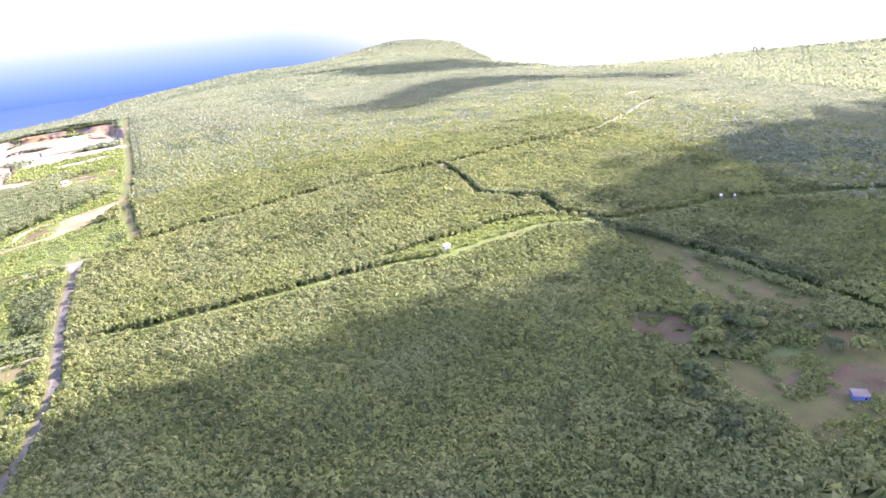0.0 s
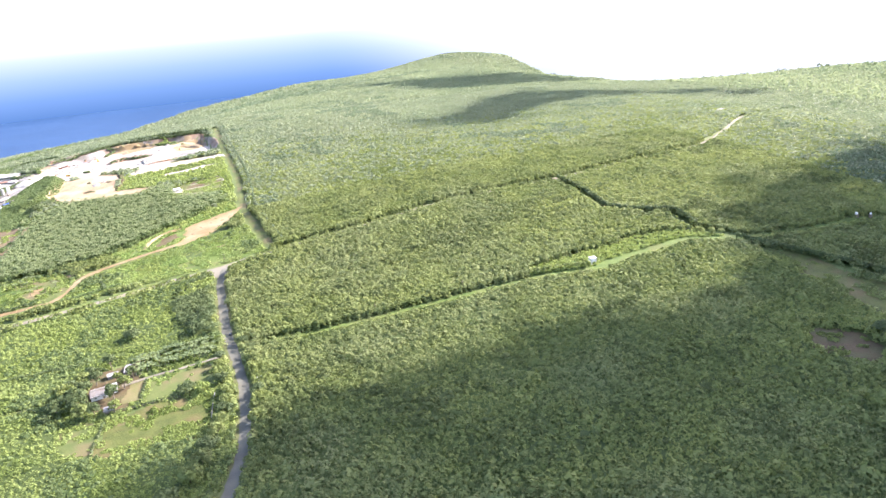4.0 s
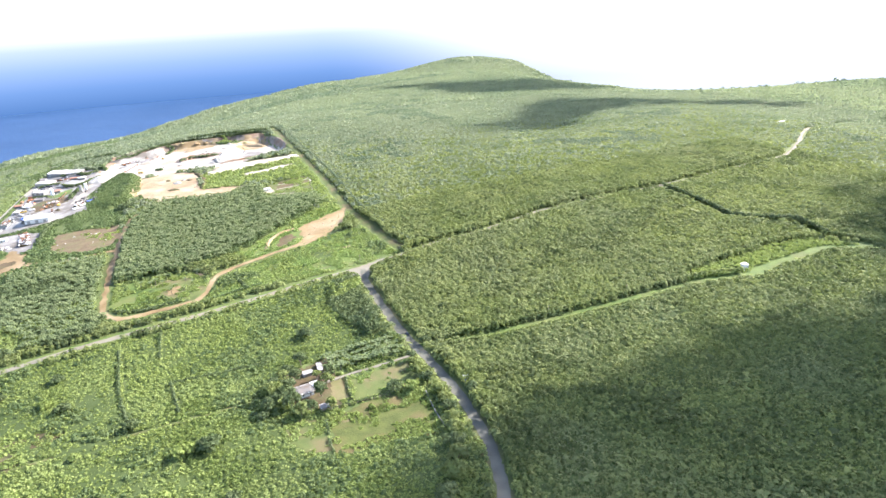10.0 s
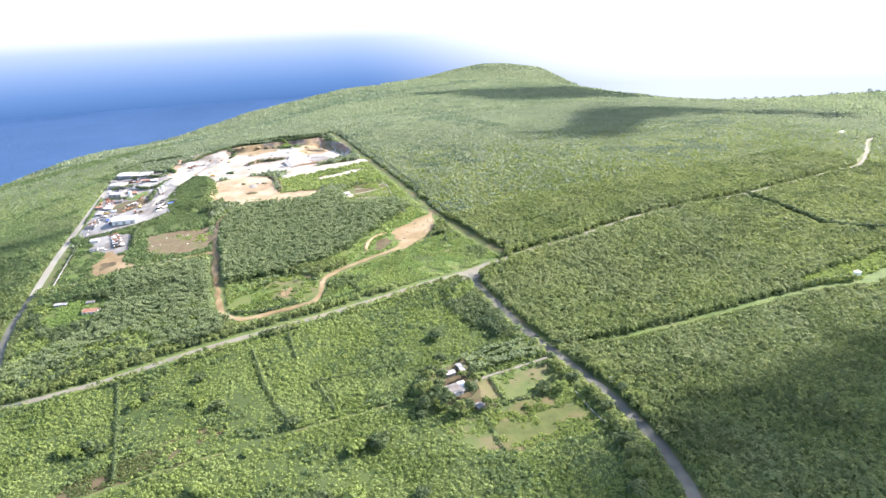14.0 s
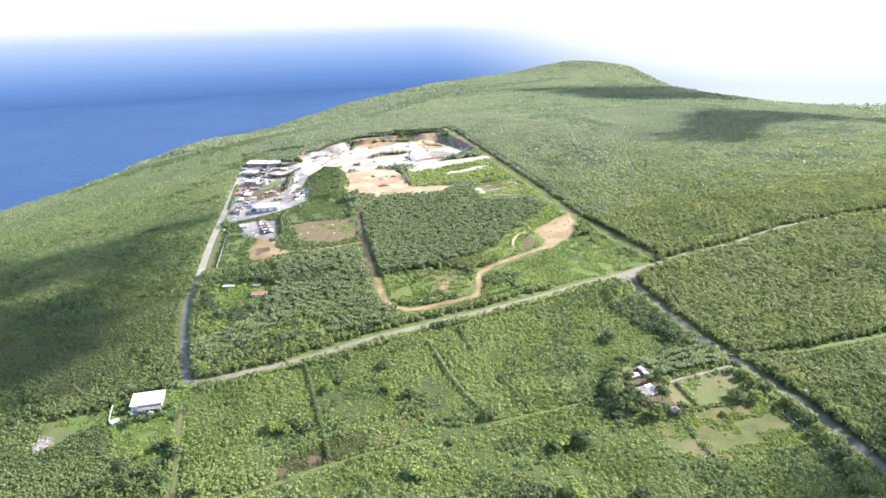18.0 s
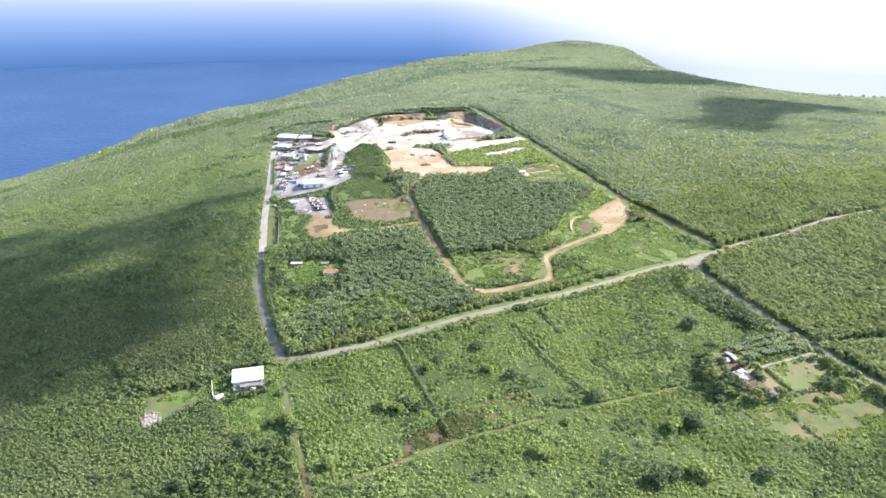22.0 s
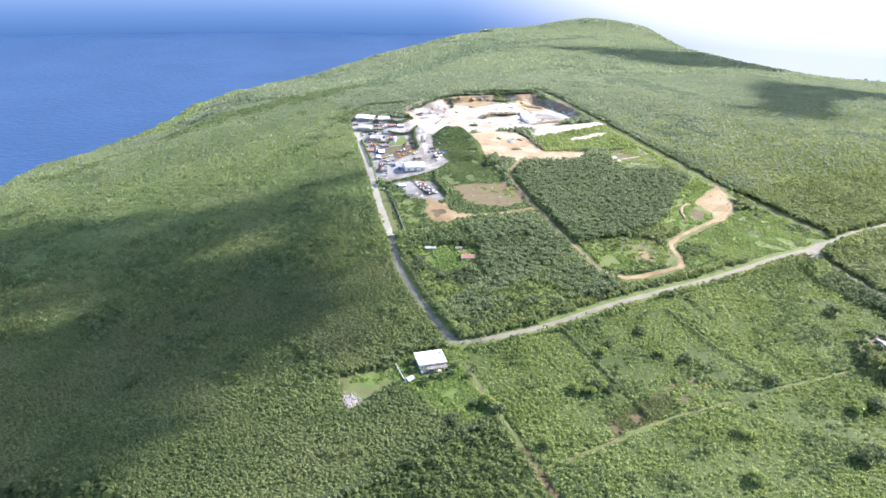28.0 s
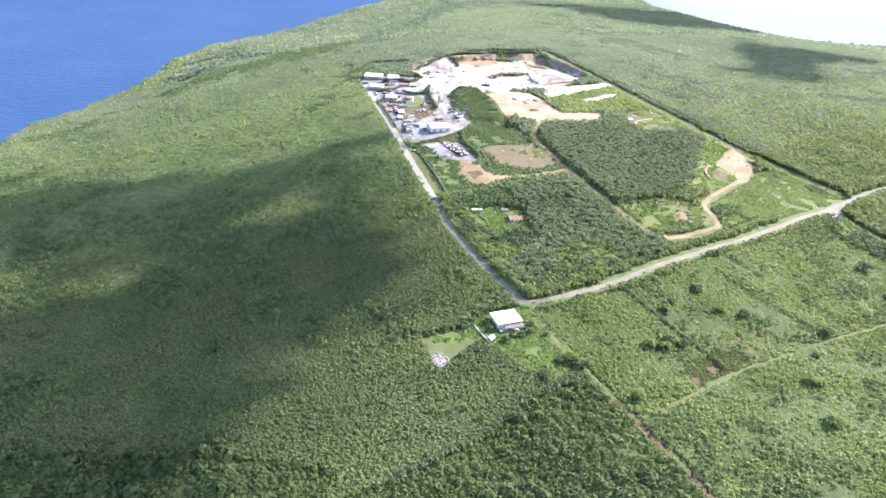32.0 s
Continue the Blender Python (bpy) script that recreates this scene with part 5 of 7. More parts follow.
def thing(name, label, category, x, y, turn=0.0, group="", sink=0.0):
    e = new(name)
    e.empty_display_size = 0.5
    e.matrix_world = pose(x, y, height(x, y) - sink, 0, 0, turn)
    return tagged(e, label, category, group)


def part(name, bm, mat, parent, label=""):
    me = bpy.data.meshes.new(name)
    bmesh.ops.recalc_face_normals(bm, faces=bm.faces)
    bm.to_mesh(me)
    bm.free()
    me.materials.append(mat)
    ob = new(name, me)
    ob.parent = parent
    return tagged(ob, label)


def block(x0, x1, y0, y1, z0, z1, bevel=0.0, bm=None):
    bm = bm or bmesh.new()
    m = Matrix.Translation(((x0 + x1) / 2, (y0 + y1) / 2, (z0 + z1) / 2)) @ Matrix.Diagonal((x1 - x0, y1 - y0, z1 - z0, 1))
    r = bmesh.ops.create_cube(bm, size=1, matrix=m)
    if bevel:
        edges = list({e for v in r["verts"] for e in v.link_edges})
        bmesh.ops.bevel(bm, geom=edges, offset=bevel, segments=1, affect="EDGES")
    return bm


def rod(a, b, r0, r1=None, sides=8, bm=None):
    bm = bm or bmesh.new()
    a, b = Vector(a), Vector(b)
    q = (b - a).to_track_quat("Z", "Y").to_matrix().to_4x4()
    bmesh.ops.create_cone(bm, cap_ends=True, segments=sides, radius1=r0, radius2=r0 if r1 is None else r1, depth=(b - a).length, matrix=Matrix.Translation((a + b) / 2) @ q)
    return bm


def slab(points, thick, bm=None):
    """A slanted board: four corners, thickened downwards."""
    bm = bm or bmesh.new()
    top = [bm.verts.new(p) for p in points]
    low = [bm.verts.new((p[0], p[1], p[2] - thick)) for p in points]
    bm.faces.new(top)
    bm.faces.new(low[::-1])
    n = len(top)
    for i in range(n):
        bm.faces.new((top[i], low[i], low[(i + 1) % n], top[(i + 1) % n]))
    return bm


def house(name, label, x, y, w, d, h, turn, roof_mat, wall_mat, style="gable", rise=1.6, over=0.7, category="house", group="", front=("door", "window", "window"), porch=0.0):
    """w along x, d along y before the turn; the front is the side at low y."""
    e = thing(name, label, category, x, y, turn, group)
    t, hw, hd = 0.22, w / 2, d / 2
    part("foundation", block(-hw - 0.15, hw + 0.15, -hd - 0.15, hd + 0.15, -1.8, 0.25), M_WALL_GREY, e)
    for x0, x1, y0, y1 in ((-hw, hw, -hd, -hd + t), (-hw, hw, hd - t, hd), (-hw, -hw + t, -hd + t, hd - t), (hw - t, hw, -hd + t, hd - t)):
        part("wall", block(x0, x1, y0, y1, 0.25, h), wall_mat, e)
    a, b = hw + over, hd + over
    if style == "gable":
        for s in (-1, 1):
            roof = part("roof", slab([(-a, s * b, h - 0.25), (a, s * b, h - 0.25), (a, 0, h + rise), (-a, 0, h + rise)][::s], 0.12), roof_mat, e)
            for k in range(int(2 * a / 2.4)):
                rx = -a + 1.2 + 2.4 * k
                part("roof_seam", slab([(rx - 0.07, s * b, h - 0.16), (rx + 0.07, s * b, h - 0.16), (rx + 0.07, 0, h + rise + 0.09), (rx - 0.07, 0, h + rise + 0.09)][::s], 0.09), roof_mat, e)
            bm = bmesh.new()
            g = [bm.verts.new(p) for p in ((s * (hw - t), -hd, h - 0.1), (s * (hw - t), hd, h - 0.1), (s * (hw - t), 0, h + rise - 0.25))]
            bm.faces.new(g)
            ext = bmesh.ops.extrude_face_region(bm, geom=list(bm.faces))
            bmesh.ops.translate(bm, verts=[q for q in ext["geom"] if isinstance(q, bmesh.types.BMVert)], vec=(s * t * 0.98, 0, 0))
            part("gable", bm, wall_mat, e)
        part("ridge_cap", rod((-a, 0, h + rise + 0.02), (a, 0, h + rise + 0.02), 0.16, sides=6), roof_mat, e)
    elif style == "hip":
        r = max(0.0, hw - hd)
        for pts in ([(-a, -b, h), (a, -b, h), (r, 0, h + rise), (-r, 0, h + rise)], [(a, b, h), (-a, b, h), (-r, 0, h + rise), (r, 0, h + rise)], [(a, -b, h), (a, b, h), (r, 0, h + rise)], [(-a, b, h), (-a, -b, h), (-r, 0, h + rise)]):
            part("roof", slab(pts, 0.12), roof_mat, e)
    else:
        part("roof", slab([(-a, -b, h + 0.1), (a, -b, h + 0.1), (a, b, h + 0.1 + rise), (-a, b, h + 0.1 + rise)], 0.16), roof_mat, e)
        for k in range(int(2 * a / 2.4)):
            rx = -a + 1.2 + 2.4 * k
            part("roof_seam", slab([(rx - 0.07, -b, h + 0.19), (rx + 0.07, -b, h + 0.19), (rx + 0.07, b, h + 0.19 + rise), (rx - 0.07, b, h + 0.19 + rise)], 0.09), roof_mat, e)
        part("fascia", block(-a, a, -b - 0.06, -b, h - 0.25, h + 0.12), roof_mat, e)
    n = len(front)
    for k, q in enumerate(front):
        cx = -hw + w * (k + 0.5) / n
        if q == "door":
            part("door", block(cx - 0.5, cx + 0.5, -hd - 0.05, -hd, 0.26, 2.3), M_TIMBER, e)
        elif q == "bay":
            part("door", block(cx - 1.9, cx + 1.9, -hd - 0.06, -hd, 0.26, min(h - 0.5, 4.2)), M_STEEL, e, "wide dusty roller door")
        else:
            wn_ = part("window", block(cx - 0.8, cx + 0.8, -hd - 0.05, -hd, 1.1, 2.3), M_WALL_WHITE, e)
            part("pane", block(cx - 0.68, cx + 0.68, -hd - 0.07, -hd - 0.05, 1.2, 2.2), M_GLASS, wn_)
    for k in range(max(1, int(d / 6))):
        cy = -hd + d * (k + 0.5) / max(1, int(d / 6))
        for s in (-1, 1):
            x0, x1 = (hw, hw + 0.05) if s > 0 else (-hw - 0.05, -hw)
            x2, x3 = (hw + 0.05, hw + 0.07) if s > 0 else (-hw - 0.07, -hw - 0.05)
            wn_ = part("window", block(x0, x1, cy - 0.8, cy + 0.8, 1.1, 2.3), M_WALL_WHITE, e)
            part("pane", block(x2, x3, cy - 0.68, cy + 0.68, 1.2, 2.2), M_GLASS, wn_)
    if porch:
        part("porch_roof", slab([(-hw * 0.55, -hd - porch, 2.5), (hw, -hd - porch, 2.5), (hw, -hd, 2.9), (-hw * 0.55, -hd, 2.9)], 0.1), M_ROOF_GREY, e, "darker grey porch roof sheets")
        part("porch_floor", block(-hw, hw, -hd - porch, -hd - 0.15, -1.5, 0.2), M_WALL_GREY, e)
        for k in range(5):
            cx = -hw + 0.15 + (w - 0.3) * k / 4
            part("post", block(cx - 0.1, cx + 0.1, -hd - porch + 0.05, -hd - porch + 0.25, 0.2, 2.45), M_WALL_WHITE, e)
    return e


def tree(x, y, tall, wide, mat, seed, label, group="", category="tree"):
    """A tapered, forked trunk and an uneven crown of many leafy clumps with gaps."""
    rng = np.random.default_rng(seed)
    e = thing("tree", label, category, x, y, 0, group, 0.2)
    lean = rng.normal(0, 0.06, 2) * tall
    fork = Vector((lean[0], lean[1], tall * 0.42))
    bm = rod((0, 0, -0.3), (lean[0] * 0.5, lean[1] * 0.5, tall * 0.22), 0.045 * tall, 0.036 * tall)
    rod((lean[0] * 0.5, lean[1] * 0.5, tall * 0.2), fork, 0.036 * tall, 0.028 * tall, bm=bm)
    part("trunk", bm, M_BARK, e)
    tips = []
    for k in range(6):
        a, u = k * 1.05 + rng.uniform(0, 0.7), rng.uniform(0.35, 0.62)
        tip = Vector((lean[0] + math.cos(a) * wide * u, lean[1] + math.sin(a) * wide * u, tall * rng.uniform(0.62, 0.85)))
        tips.append(tip)
        part("limb", rod(fork, tip, 0.02 * tall, 0.008 * tall, 6), M_BARK, e)
    n = 34
    a, u = rng.uniform(0, 6.28, n), np.sqrt(rng.uniform(0, 1, n))
    shape = 1 + 0.22 * np.sin(2 * a + rng.uniform(0, 6)) + 0.15 * np.sin(3 * a + rng.uniform(0, 6))
    cx, cy = lean[0] + np.cos(a) * u * wide * 0.85 * shape, lean[1] + np.sin(a) * u * wide * 0.85 * shape
    cz = tall * (0.55 + 0.45 * np.sqrt(np.clip(1 - u**2, 0, 1)) * rng.uniform(0.7, 1.05, n))
    cr = wide * rng.uniform(0.2, 0.36, n)
    each = 17
    w = np.repeat(np.arange(n), each)
    d = rng.normal(0, 1, (n * each, 3))
    d[:, 2] = np.abs(d[:, 2]) * 1.1 - 0.35
    d /= np.linalg.norm(d, axis=1, keepdims=True)
    c = np.stack([cx[w], cy[w], cz[w]], 1) + d * cr[w][:, None] * [1.05, 1.05, 0.8] * rng.uniform(0.75, 1.1, (n * each, 1))
    face = d + rng.normal(0, 0.35, d.shape)
    q1 = np.cross(face, rng.normal(0, 1, d.shape))
    q1 /= np.linalg.norm(q1, axis=1, keepdims=True) + 1e-6
    q2 = np.cross(face, q1)
    size = cr[w][:, None] * rng.uniform(0.4, 0.75, (n * each, 1))
    lv = np.stack([c + size * q1, c - 0.5 * size * q1 + 0.8 * size * q2, c - 0.5 * size * q1 - 0.8 * size * q2], 1).reshape(-1, 3)
    leaf_tint = np.clip(rng.uniform(0, 1, n)[w] + rng.normal(0, 0.2, n * each), 0, 1)
    crown = mesh_from("crown", lv, np.arange(len(lv)).reshape(-1, 3), mat, False, np.repeat(leaf_tint, 3))
    crown.parent = e
    return e


def frond_bm(length, width, rise, droop, fold=0.25, n=5):
    bm = bmesh.new()
    rows = []
    for i in range(n + 1):
        t = i / n
        z = rise * math.sin(t * 1.9) - droop * t * t
        w = width * math.sin(math.pi * (0.12 + 0.86 * t)) * 0.5
        rows.append([bm.verts.new((length * t, s * w, z - fold * abs(s) * w)) for s in (-1, 0, 1)])
    for a, b in zip(rows, rows[1:]):
        for k in (0, 1):
            bm.faces.new((a[k], b[k], b[k + 1], a[k + 1]))
    return bm


def palm_master(name, label, tall, length, width, count, category, trunk_r, mat, group):
    e = thing(name, label, category, 0, 0, 0, group)
    e.matrix_world = Matrix.Identity(4)
    bm = rod((0, 0, -0.4), (0.15, 0.05, tall * 0.5), trunk_r, trunk_r * 0.85)
    rod((0.15, 0.05, tall * 0.48), (0.05, 0.25, tall), trunk_r * 0.85, trunk_r * 0.7, bm=bm)
    part("trunk", bm, M_BARK, e)
    for k in range(count):
        fr = part("frond", frond_bm(length * (0.8 + 0.25 * ((k * 7) % 5) / 4), width, length * 0.32, length * (0.25 + 0.35 * (k % 3) / 2)), mat, e)
        fr.matrix_local = pose(0.05, 0.25, tall - 0.1, 0, -8 - 12 * (k % 3), 360 * k / count + 9 * (k % 4))
    return e


def plant_copies(master, places, seed, lo=0.8, hi=1.2):
    rng = np.random.default_rng(seed)
    for n, (x, y) in enumerate(places):
        m = pose(x, y, height(x, y), 0, 0, rng.uniform(0, 360)) @ Matrix.Scale(rng.uniform(lo, hi), 4)
        if n == 0:
            master.matrix_world = pose(x, y, height(x, y), 0, 0, 20)
        else:
            copy_thing(master, m)


# ---------------- white-roofed house at the western junction ----------------
house("house", "large house under a low-pitched bright white sheet roof", -449.5, -16.5, 23, 17, 4.6, -4, M_ROOF_WHITE, M_WALL_WHITE, "shed", 1.0, 1.0, front=("window", "door", "window", "window", "door", "window"), porch=6.0)
house("garden_hut", "small white-roofed garden hut at the end of a wall", -473, -33, 6, 4.5, 2.6, 20, M_ROOF_WHITE, M_WALL_WHITE, "gable", 1.1, 0.4, "hut", front=("door",))


def wall_run(name, label, pts, high, thick, mat, gap=4.0, category="wall"):
    """A wall of block panels between piers."""
    x0, y0 = pts[0]
    e = thing(name, label, category, x0, y0)
    z0 = height(x0, y0)
    c = wander(pts, gap)
    for (ax, ay), (bx, by) in zip(c, c[1:]):
        az, bz = height(ax, ay) - z0, height(bx, by) - z0
        d = Vector((bx - ax, by - ay, 0)).normalized()
        s = Vector((-d.y, d.x, 0)) * thick / 2
        A, B = Vector((ax - x0, ay - y0, az)), Vector((bx - x0, by - y0, bz))
        up = Vector((0, 0, high))
        part("panel", slab([A + s + up, A - s + up, B - s + up, B + s + up], high + 0.6), mat, e)
        part("pier", block(A.x - thick, A.x + thick, A.y - thick, A.y + thick, A.z - 0.6, A.z + high + 0.15), mat, e)
    return e


wall_run("garden_wall", "pale grey garden wall beside the white-roofed house", [(-478, -6), (-478, -22), (-477, -36)], 2.2, 0.3, M_WALL_WHITE, 3.5)
wall_run("garden_wall", "low grey wall across the garden", [(-477.5, -23.5), (-470, -24), (-463, -25)], 1.1, 0.25, M_WALL_GREY, 3.5)
wall_run("boundary_wall", "long grey block wall along the quarry lawn", [(-381, 362), (-390, 284), (-399, 216)], 2.4, 0.4, M_WALL_GREY, 6)
wall_run("boundary_wall", "low grey wall beside the asphalt road", [(-15, -212), (-18, -236), (-19, -258)], 1.4, 0.35, M_WALL_GREY, 5)


def stone_data(seed):
    rng = np.random.default_rng(seed)
    bm = bmesh.new()
    bmesh.ops.create_icosphere(bm, subdivisions=1, radius=0.5)
    for q in bm.verts:
        q.co *= rng.uniform(0.7, 1.3)
        q.co.z *= 0.7
    me = bpy.data.meshes.new("stone")
    bm.to_mesh(me)
    bm.free()
    me.materials.append(M_RUBBLE)
    return me


STONES = [stone_data(k) for k in range(5)]


def heap(name, label, x, y, rx, ry, high, mat, seed, category="heap", stones=0, turn=0.0, group=""):
    """A poured heap with a rough skin, and loose stones on it."""
    rng = np.random.default_rng(seed)
    e = thing(name, label, category, x, y, turn, group, 0.3)
    n, m = 9, 22
    v, f = [(0, 0, high)], []
    k = rng.uniform(0, 6, 4)
    for i in range(1, n + 1):
        t = i / n
        for j in range(m):
            a = 2 * math.pi * j / m
            g = 1 + 0.14 * math.sin(2 * a + k[0]) + 0.10 * math.sin(3 * a + k[1]) + 0.05 * math.sin(7 * a + k[2])
            z = high * (1 - t) ** 0.9 + rng.normal(0, 0.035 * high) * (t < 1) - (0.5 if t == 1 else 0)
            v.append((rx * t * g * math.cos(a), ry * t * g * math.sin(a), z))
    for j in range(m):
        f.append((0, 1 + j, 1 + (j + 1) % m))
    for i in range(n - 1):
        for j in range(m):
            a, b = 1 + i * m + j, 1 + i * m + (j + 1) % m
            f += [(a, a + m, b + m), (a, b + m, b)]
    ob = mesh_from("cone", v, f, mat, True)
    ob.parent = e
    for q in range(stones):
        a, t = rng.uniform(0, 6.28), math.sqrt(rng.uniform(0, 1.1))
        st = new("stone", STONES[q % 5])
        st.parent = e
        st.matrix_local = pose(rx * t * math.cos(a), ry * t * math.sin(a), max(0.1, high * (1 - t)) + 0.1, rng.uniform(0, 90), 0, rng.uniform(0, 360)) @ Matrix.Scale(rng.uniform(0.5, 1.9), 4)
    return e


heap("rubble_heap", "spread heap of pale broken limestone on grass", -520.5, -35, 10.5, 12, 0.8, M_RUBBLE, 3, "rubble", 220)
PALM_GROUP = "coconut palms round the white-roofed house"
palm = palm_master("coconut_palm", "slender coconut palm with a drooping green head", 8.0, 3.6, 0.9, 11, "palm", 0.17, M_PALM, PALM_GROUP)
plant_copies(palm, [(-462, 2), (-471, -2), (-466, 7), (-478, 2), (-455, 5), (-485, -3), (-434, -1), (-431, -12), (-429, -23), (-432, -33), (-461, -33), (-452, -36)], 5, 0.7, 1.1)

# ---------------- farmstead ----------------
house("farmhouse", "farmhouse under a weathered grey sheet roof", -91, -168, 10.5, 12.5, 3.2, 6, M_ROOF_GREY, M_WALL_WHITE, "gable", 1.5, 0.6, front=("window", "door"))
house("porch_wing", "white-roofed open wing beside the farmhouse", -82.5, -166, 5.5, 9, 2.7, 6, M_ROOF_WHITE, M_WALL_WHITE, "shed", 0.7, 0.3, "house", front=("door",))
house("store_hut", "small store under a white sheet roof", -84, -145, 7, 5.5, 2.7, 4, M_ROOF_PALE, M_WALL_GREY, "gable", 0.9, 0.4, "hut", front=("door",))
house("long_shed", "long narrow shed under a white sheet roof", -74, -142, 3.6, 13, 2.6, -4, M_ROOF_PALE, M_WALL_GREY, "gable", 0.7, 0.3, "shed", front=("door",))
house("field_hut", "little pale-roofed hut at the field gate", -82.5, -195, 6, 4.5, 2.5, 4, M_ROOF_PALE, M_TIMBER, "shed", 0.5, 0.4, "hut", front=("door",))
house("roadside_shelter", "small pale-blue roadside shelter with a white roof", 17, -212, 6, 5, 2.8, 3, M_ROOF_WHITE, M_BLUE, "gable", 0.9, 0.5, "shelter", front=("door", "window"))


def fence(pts, label, high=1.5, gap=2.5):
    x0, y0 = pts[0]
    e = thing("fence", label, "fence", x0, y0)
    z0 = height(x0, y0)
    c = wander(pts, gap)
    last = None
    for ax, ay in c:
        p = Vector((ax - x0, ay - y0, height(ax, ay) - z0))
        part("post", rod(p - Vector((0, 0, 0.4)), p + Vector((0, 0, high)), 0.09, sides=6), M_TIMBER, e)
        if last:
            for k in (0.35, 0.68, 1.0):
                part("rail", rod(last + Vector((0, 0, high * k - 0.1)), p + Vector((0, 0, high * k - 0.1)), 0.06, sides=4), M_TIMBER, e)
        last = p
    return e


def hedge(pts, label, wide, high, mat, seed):
    rng = np.random.default_rng(seed)
    c = wander(pts, 1.0)
    c = c + rng.normal(0, wide * 0.25, c.shape)
    ob = leafy("hedge", c[:, 0], c[:, 1], high * rng.uniform(0.8, 1.2, len(c)), wide * rng.uniform(0.7, 1.1, len(c)), mat, rng, None, 1.2)
    return tagged(ob, label, "hedge", kind="stuff")


for pts in ([(-60, -164), (-62, -180), (-63, -195)], [(-77, -199), (-62, -200), (-34, -202)], [(-85, -209), (-87, -225)], [(-88, -231), (-89, -247)], [(-73, -164), (-60, -164)]):
    fence(pts, "dark weathered post-and-rail field fence")
hedge([(-60, -165), (-62, -180), (-63, -195)], "clipped dark hedge between two garden plots", 1.1, 1.9, M_DARK, 1)
hedge([(-77, -198), (-62, -199), (-34, -201)], "low dark hedge along the pasture fence", 1.0, 1.7, M_DARK, 2)
hedge([(-85, -209), (-87, -225)], "dark hedge beside the farm pen", 1.0, 1.8, M_DARK, 3)
hedge([(-88, -231), (-89, -247)], "dark hedge ending in the pasture", 1.0, 1.8, M_DARK, 4)
for k, pts in enumerate(DITCHES):
    hedge([(x - 3.2, y) for x, y in pts], "dark bushy row along a field ditch", 1.2, 3.0, M_DARK, 10 + k)
hedge([(x, y - 9.5) for x, y in MAIN_ROAD[:6]], "low bushy row along the pale road", 0.9, 1.7, M_SCRUB, 57)
hedge([(-200, 405), (-208, 398), (-216, 388), (-224, 376), (-208, 372)], "round dark trees below the grassy bank", 4.5, 7, M_DARK, 42)
hedge([(-111, 75), (-108, 52), (-104, 34)], "dark hedgerow through the grassland", 1.6, 2.6, M_DARK, 43)
hedge([(-222, 52), (-205, 42), (-186, 40), (-172, 42)], "dark bushes inside the bend of the dirt road", 1.8, 2.6, M_DARK, 44)
hedge([(-190, 20), (-160, 25), (-130, 30), (-90, 36)], "bushes along the field path", 1.7, 2.6, M_LUSH, 45)
hedge([(-386, 292), (-381, 362)], "bushes along the boundary wall", 1.6, 2.6, M_DARK, 21)
hedge([(-316, 300), (-313, 352), (-302, 380)], "dark tree row behind the pale workshop", 2.4, 4.5, M_DARK, 22)
hedge([(53, 735), (54, 560), (60, 442), (62, 331), (57, 193), (64, 105), (69, 45)], "tall forest edge beside the boundary track", 1.7, 5.2, M_BELT, 24)
hedge([(30, -162), (90, -172), (150, -178), (220, -186), (280, -197)], "scattered low bushes in the grassy cut", 1.0, 1.3, M_SCRUB, 52)
hedge([(20, -152), (58, -157), (119, -165), (184, -170), (249, -177), (290, -190)], "tall forest edge over the grassy cut", 1.9, 5.2, M_WOOD, 25)
hedge([(388, 33), (387, -30), (380, -84), (401, -110), (424, -130), (416, -168)], "dark tree row through the forest", 2.2, 6.4, M_DARK, 26)
hedge([(425, -210), (446, -262), (468, -325), (480, -384)], "dark tree row beside the grassy swath", 2.2, 6.0, M_DARK, 27)
hedge([(-418, -92), (-417, -160), (-418, -240)], "bushes along the fence track", 1.0, 1.5, M_DARK, 28)
hedge([(-240, 690), (-170, 738), (-110, 748), (-40, 716), (14, 706)], "dark trees on the rim of the quarry", 2.2, 5, M_DARK, 29)
hedge([(-346, 725), (-300, 765), (-240, 740)], "dark trees behind the works", 3.0, 7, M_DARK, 30)

hedge([(-425, -86), (-429, -102), (-440, -109), (-480, -110), (-512, -123), (-545, -131), (-600, -138)], "dark bushy row between young forest and thicket", 2.4, 4.8, M_DARK, 34)
for k, (x, y, a, b) in enumerate([(-455, -38, 4, 3), (-447, -41, 3.6, 3.2), (-438, -40, 4, 3), (-463, -40, 4.5, 3.4), (-468, -22, 5, 3), (-466, -12, 6, 3.4), (-431, -30, 4, 2.6), (-470, 2, 6, 4), (-478, -5, 6, 4), (-428, -50, 3.5, 3)]):
    tree(x, y, a, b, M_DARK if k % 2 else M_LUSH, 500 + k, "low leafy tree close to the white-roofed house", "garden trees of the white-roofed house")
TREES = [(-102, -150, 8, 5), (-105, -173, 9, 6), (-103, -185, 8, 5.5), (-99, -195, 7, 5), (-92, -195, 6.5, 4.5), (-81, -179, 7, 5), (-75, -168, 7, 4), (-70, -155, 7, 3.6), (-111, -156, 7, 5),
         (-79, -199, 6, 4), (-117, -179, 7, 5), (-86, -131, 8, 5), (-112, -166, 9, 6), (-95, -152, 7.5, 4.2), (-100, -163, 7.5, 4.2), (-80, -156, 6, 3), (-97, -141, 7, 4)]
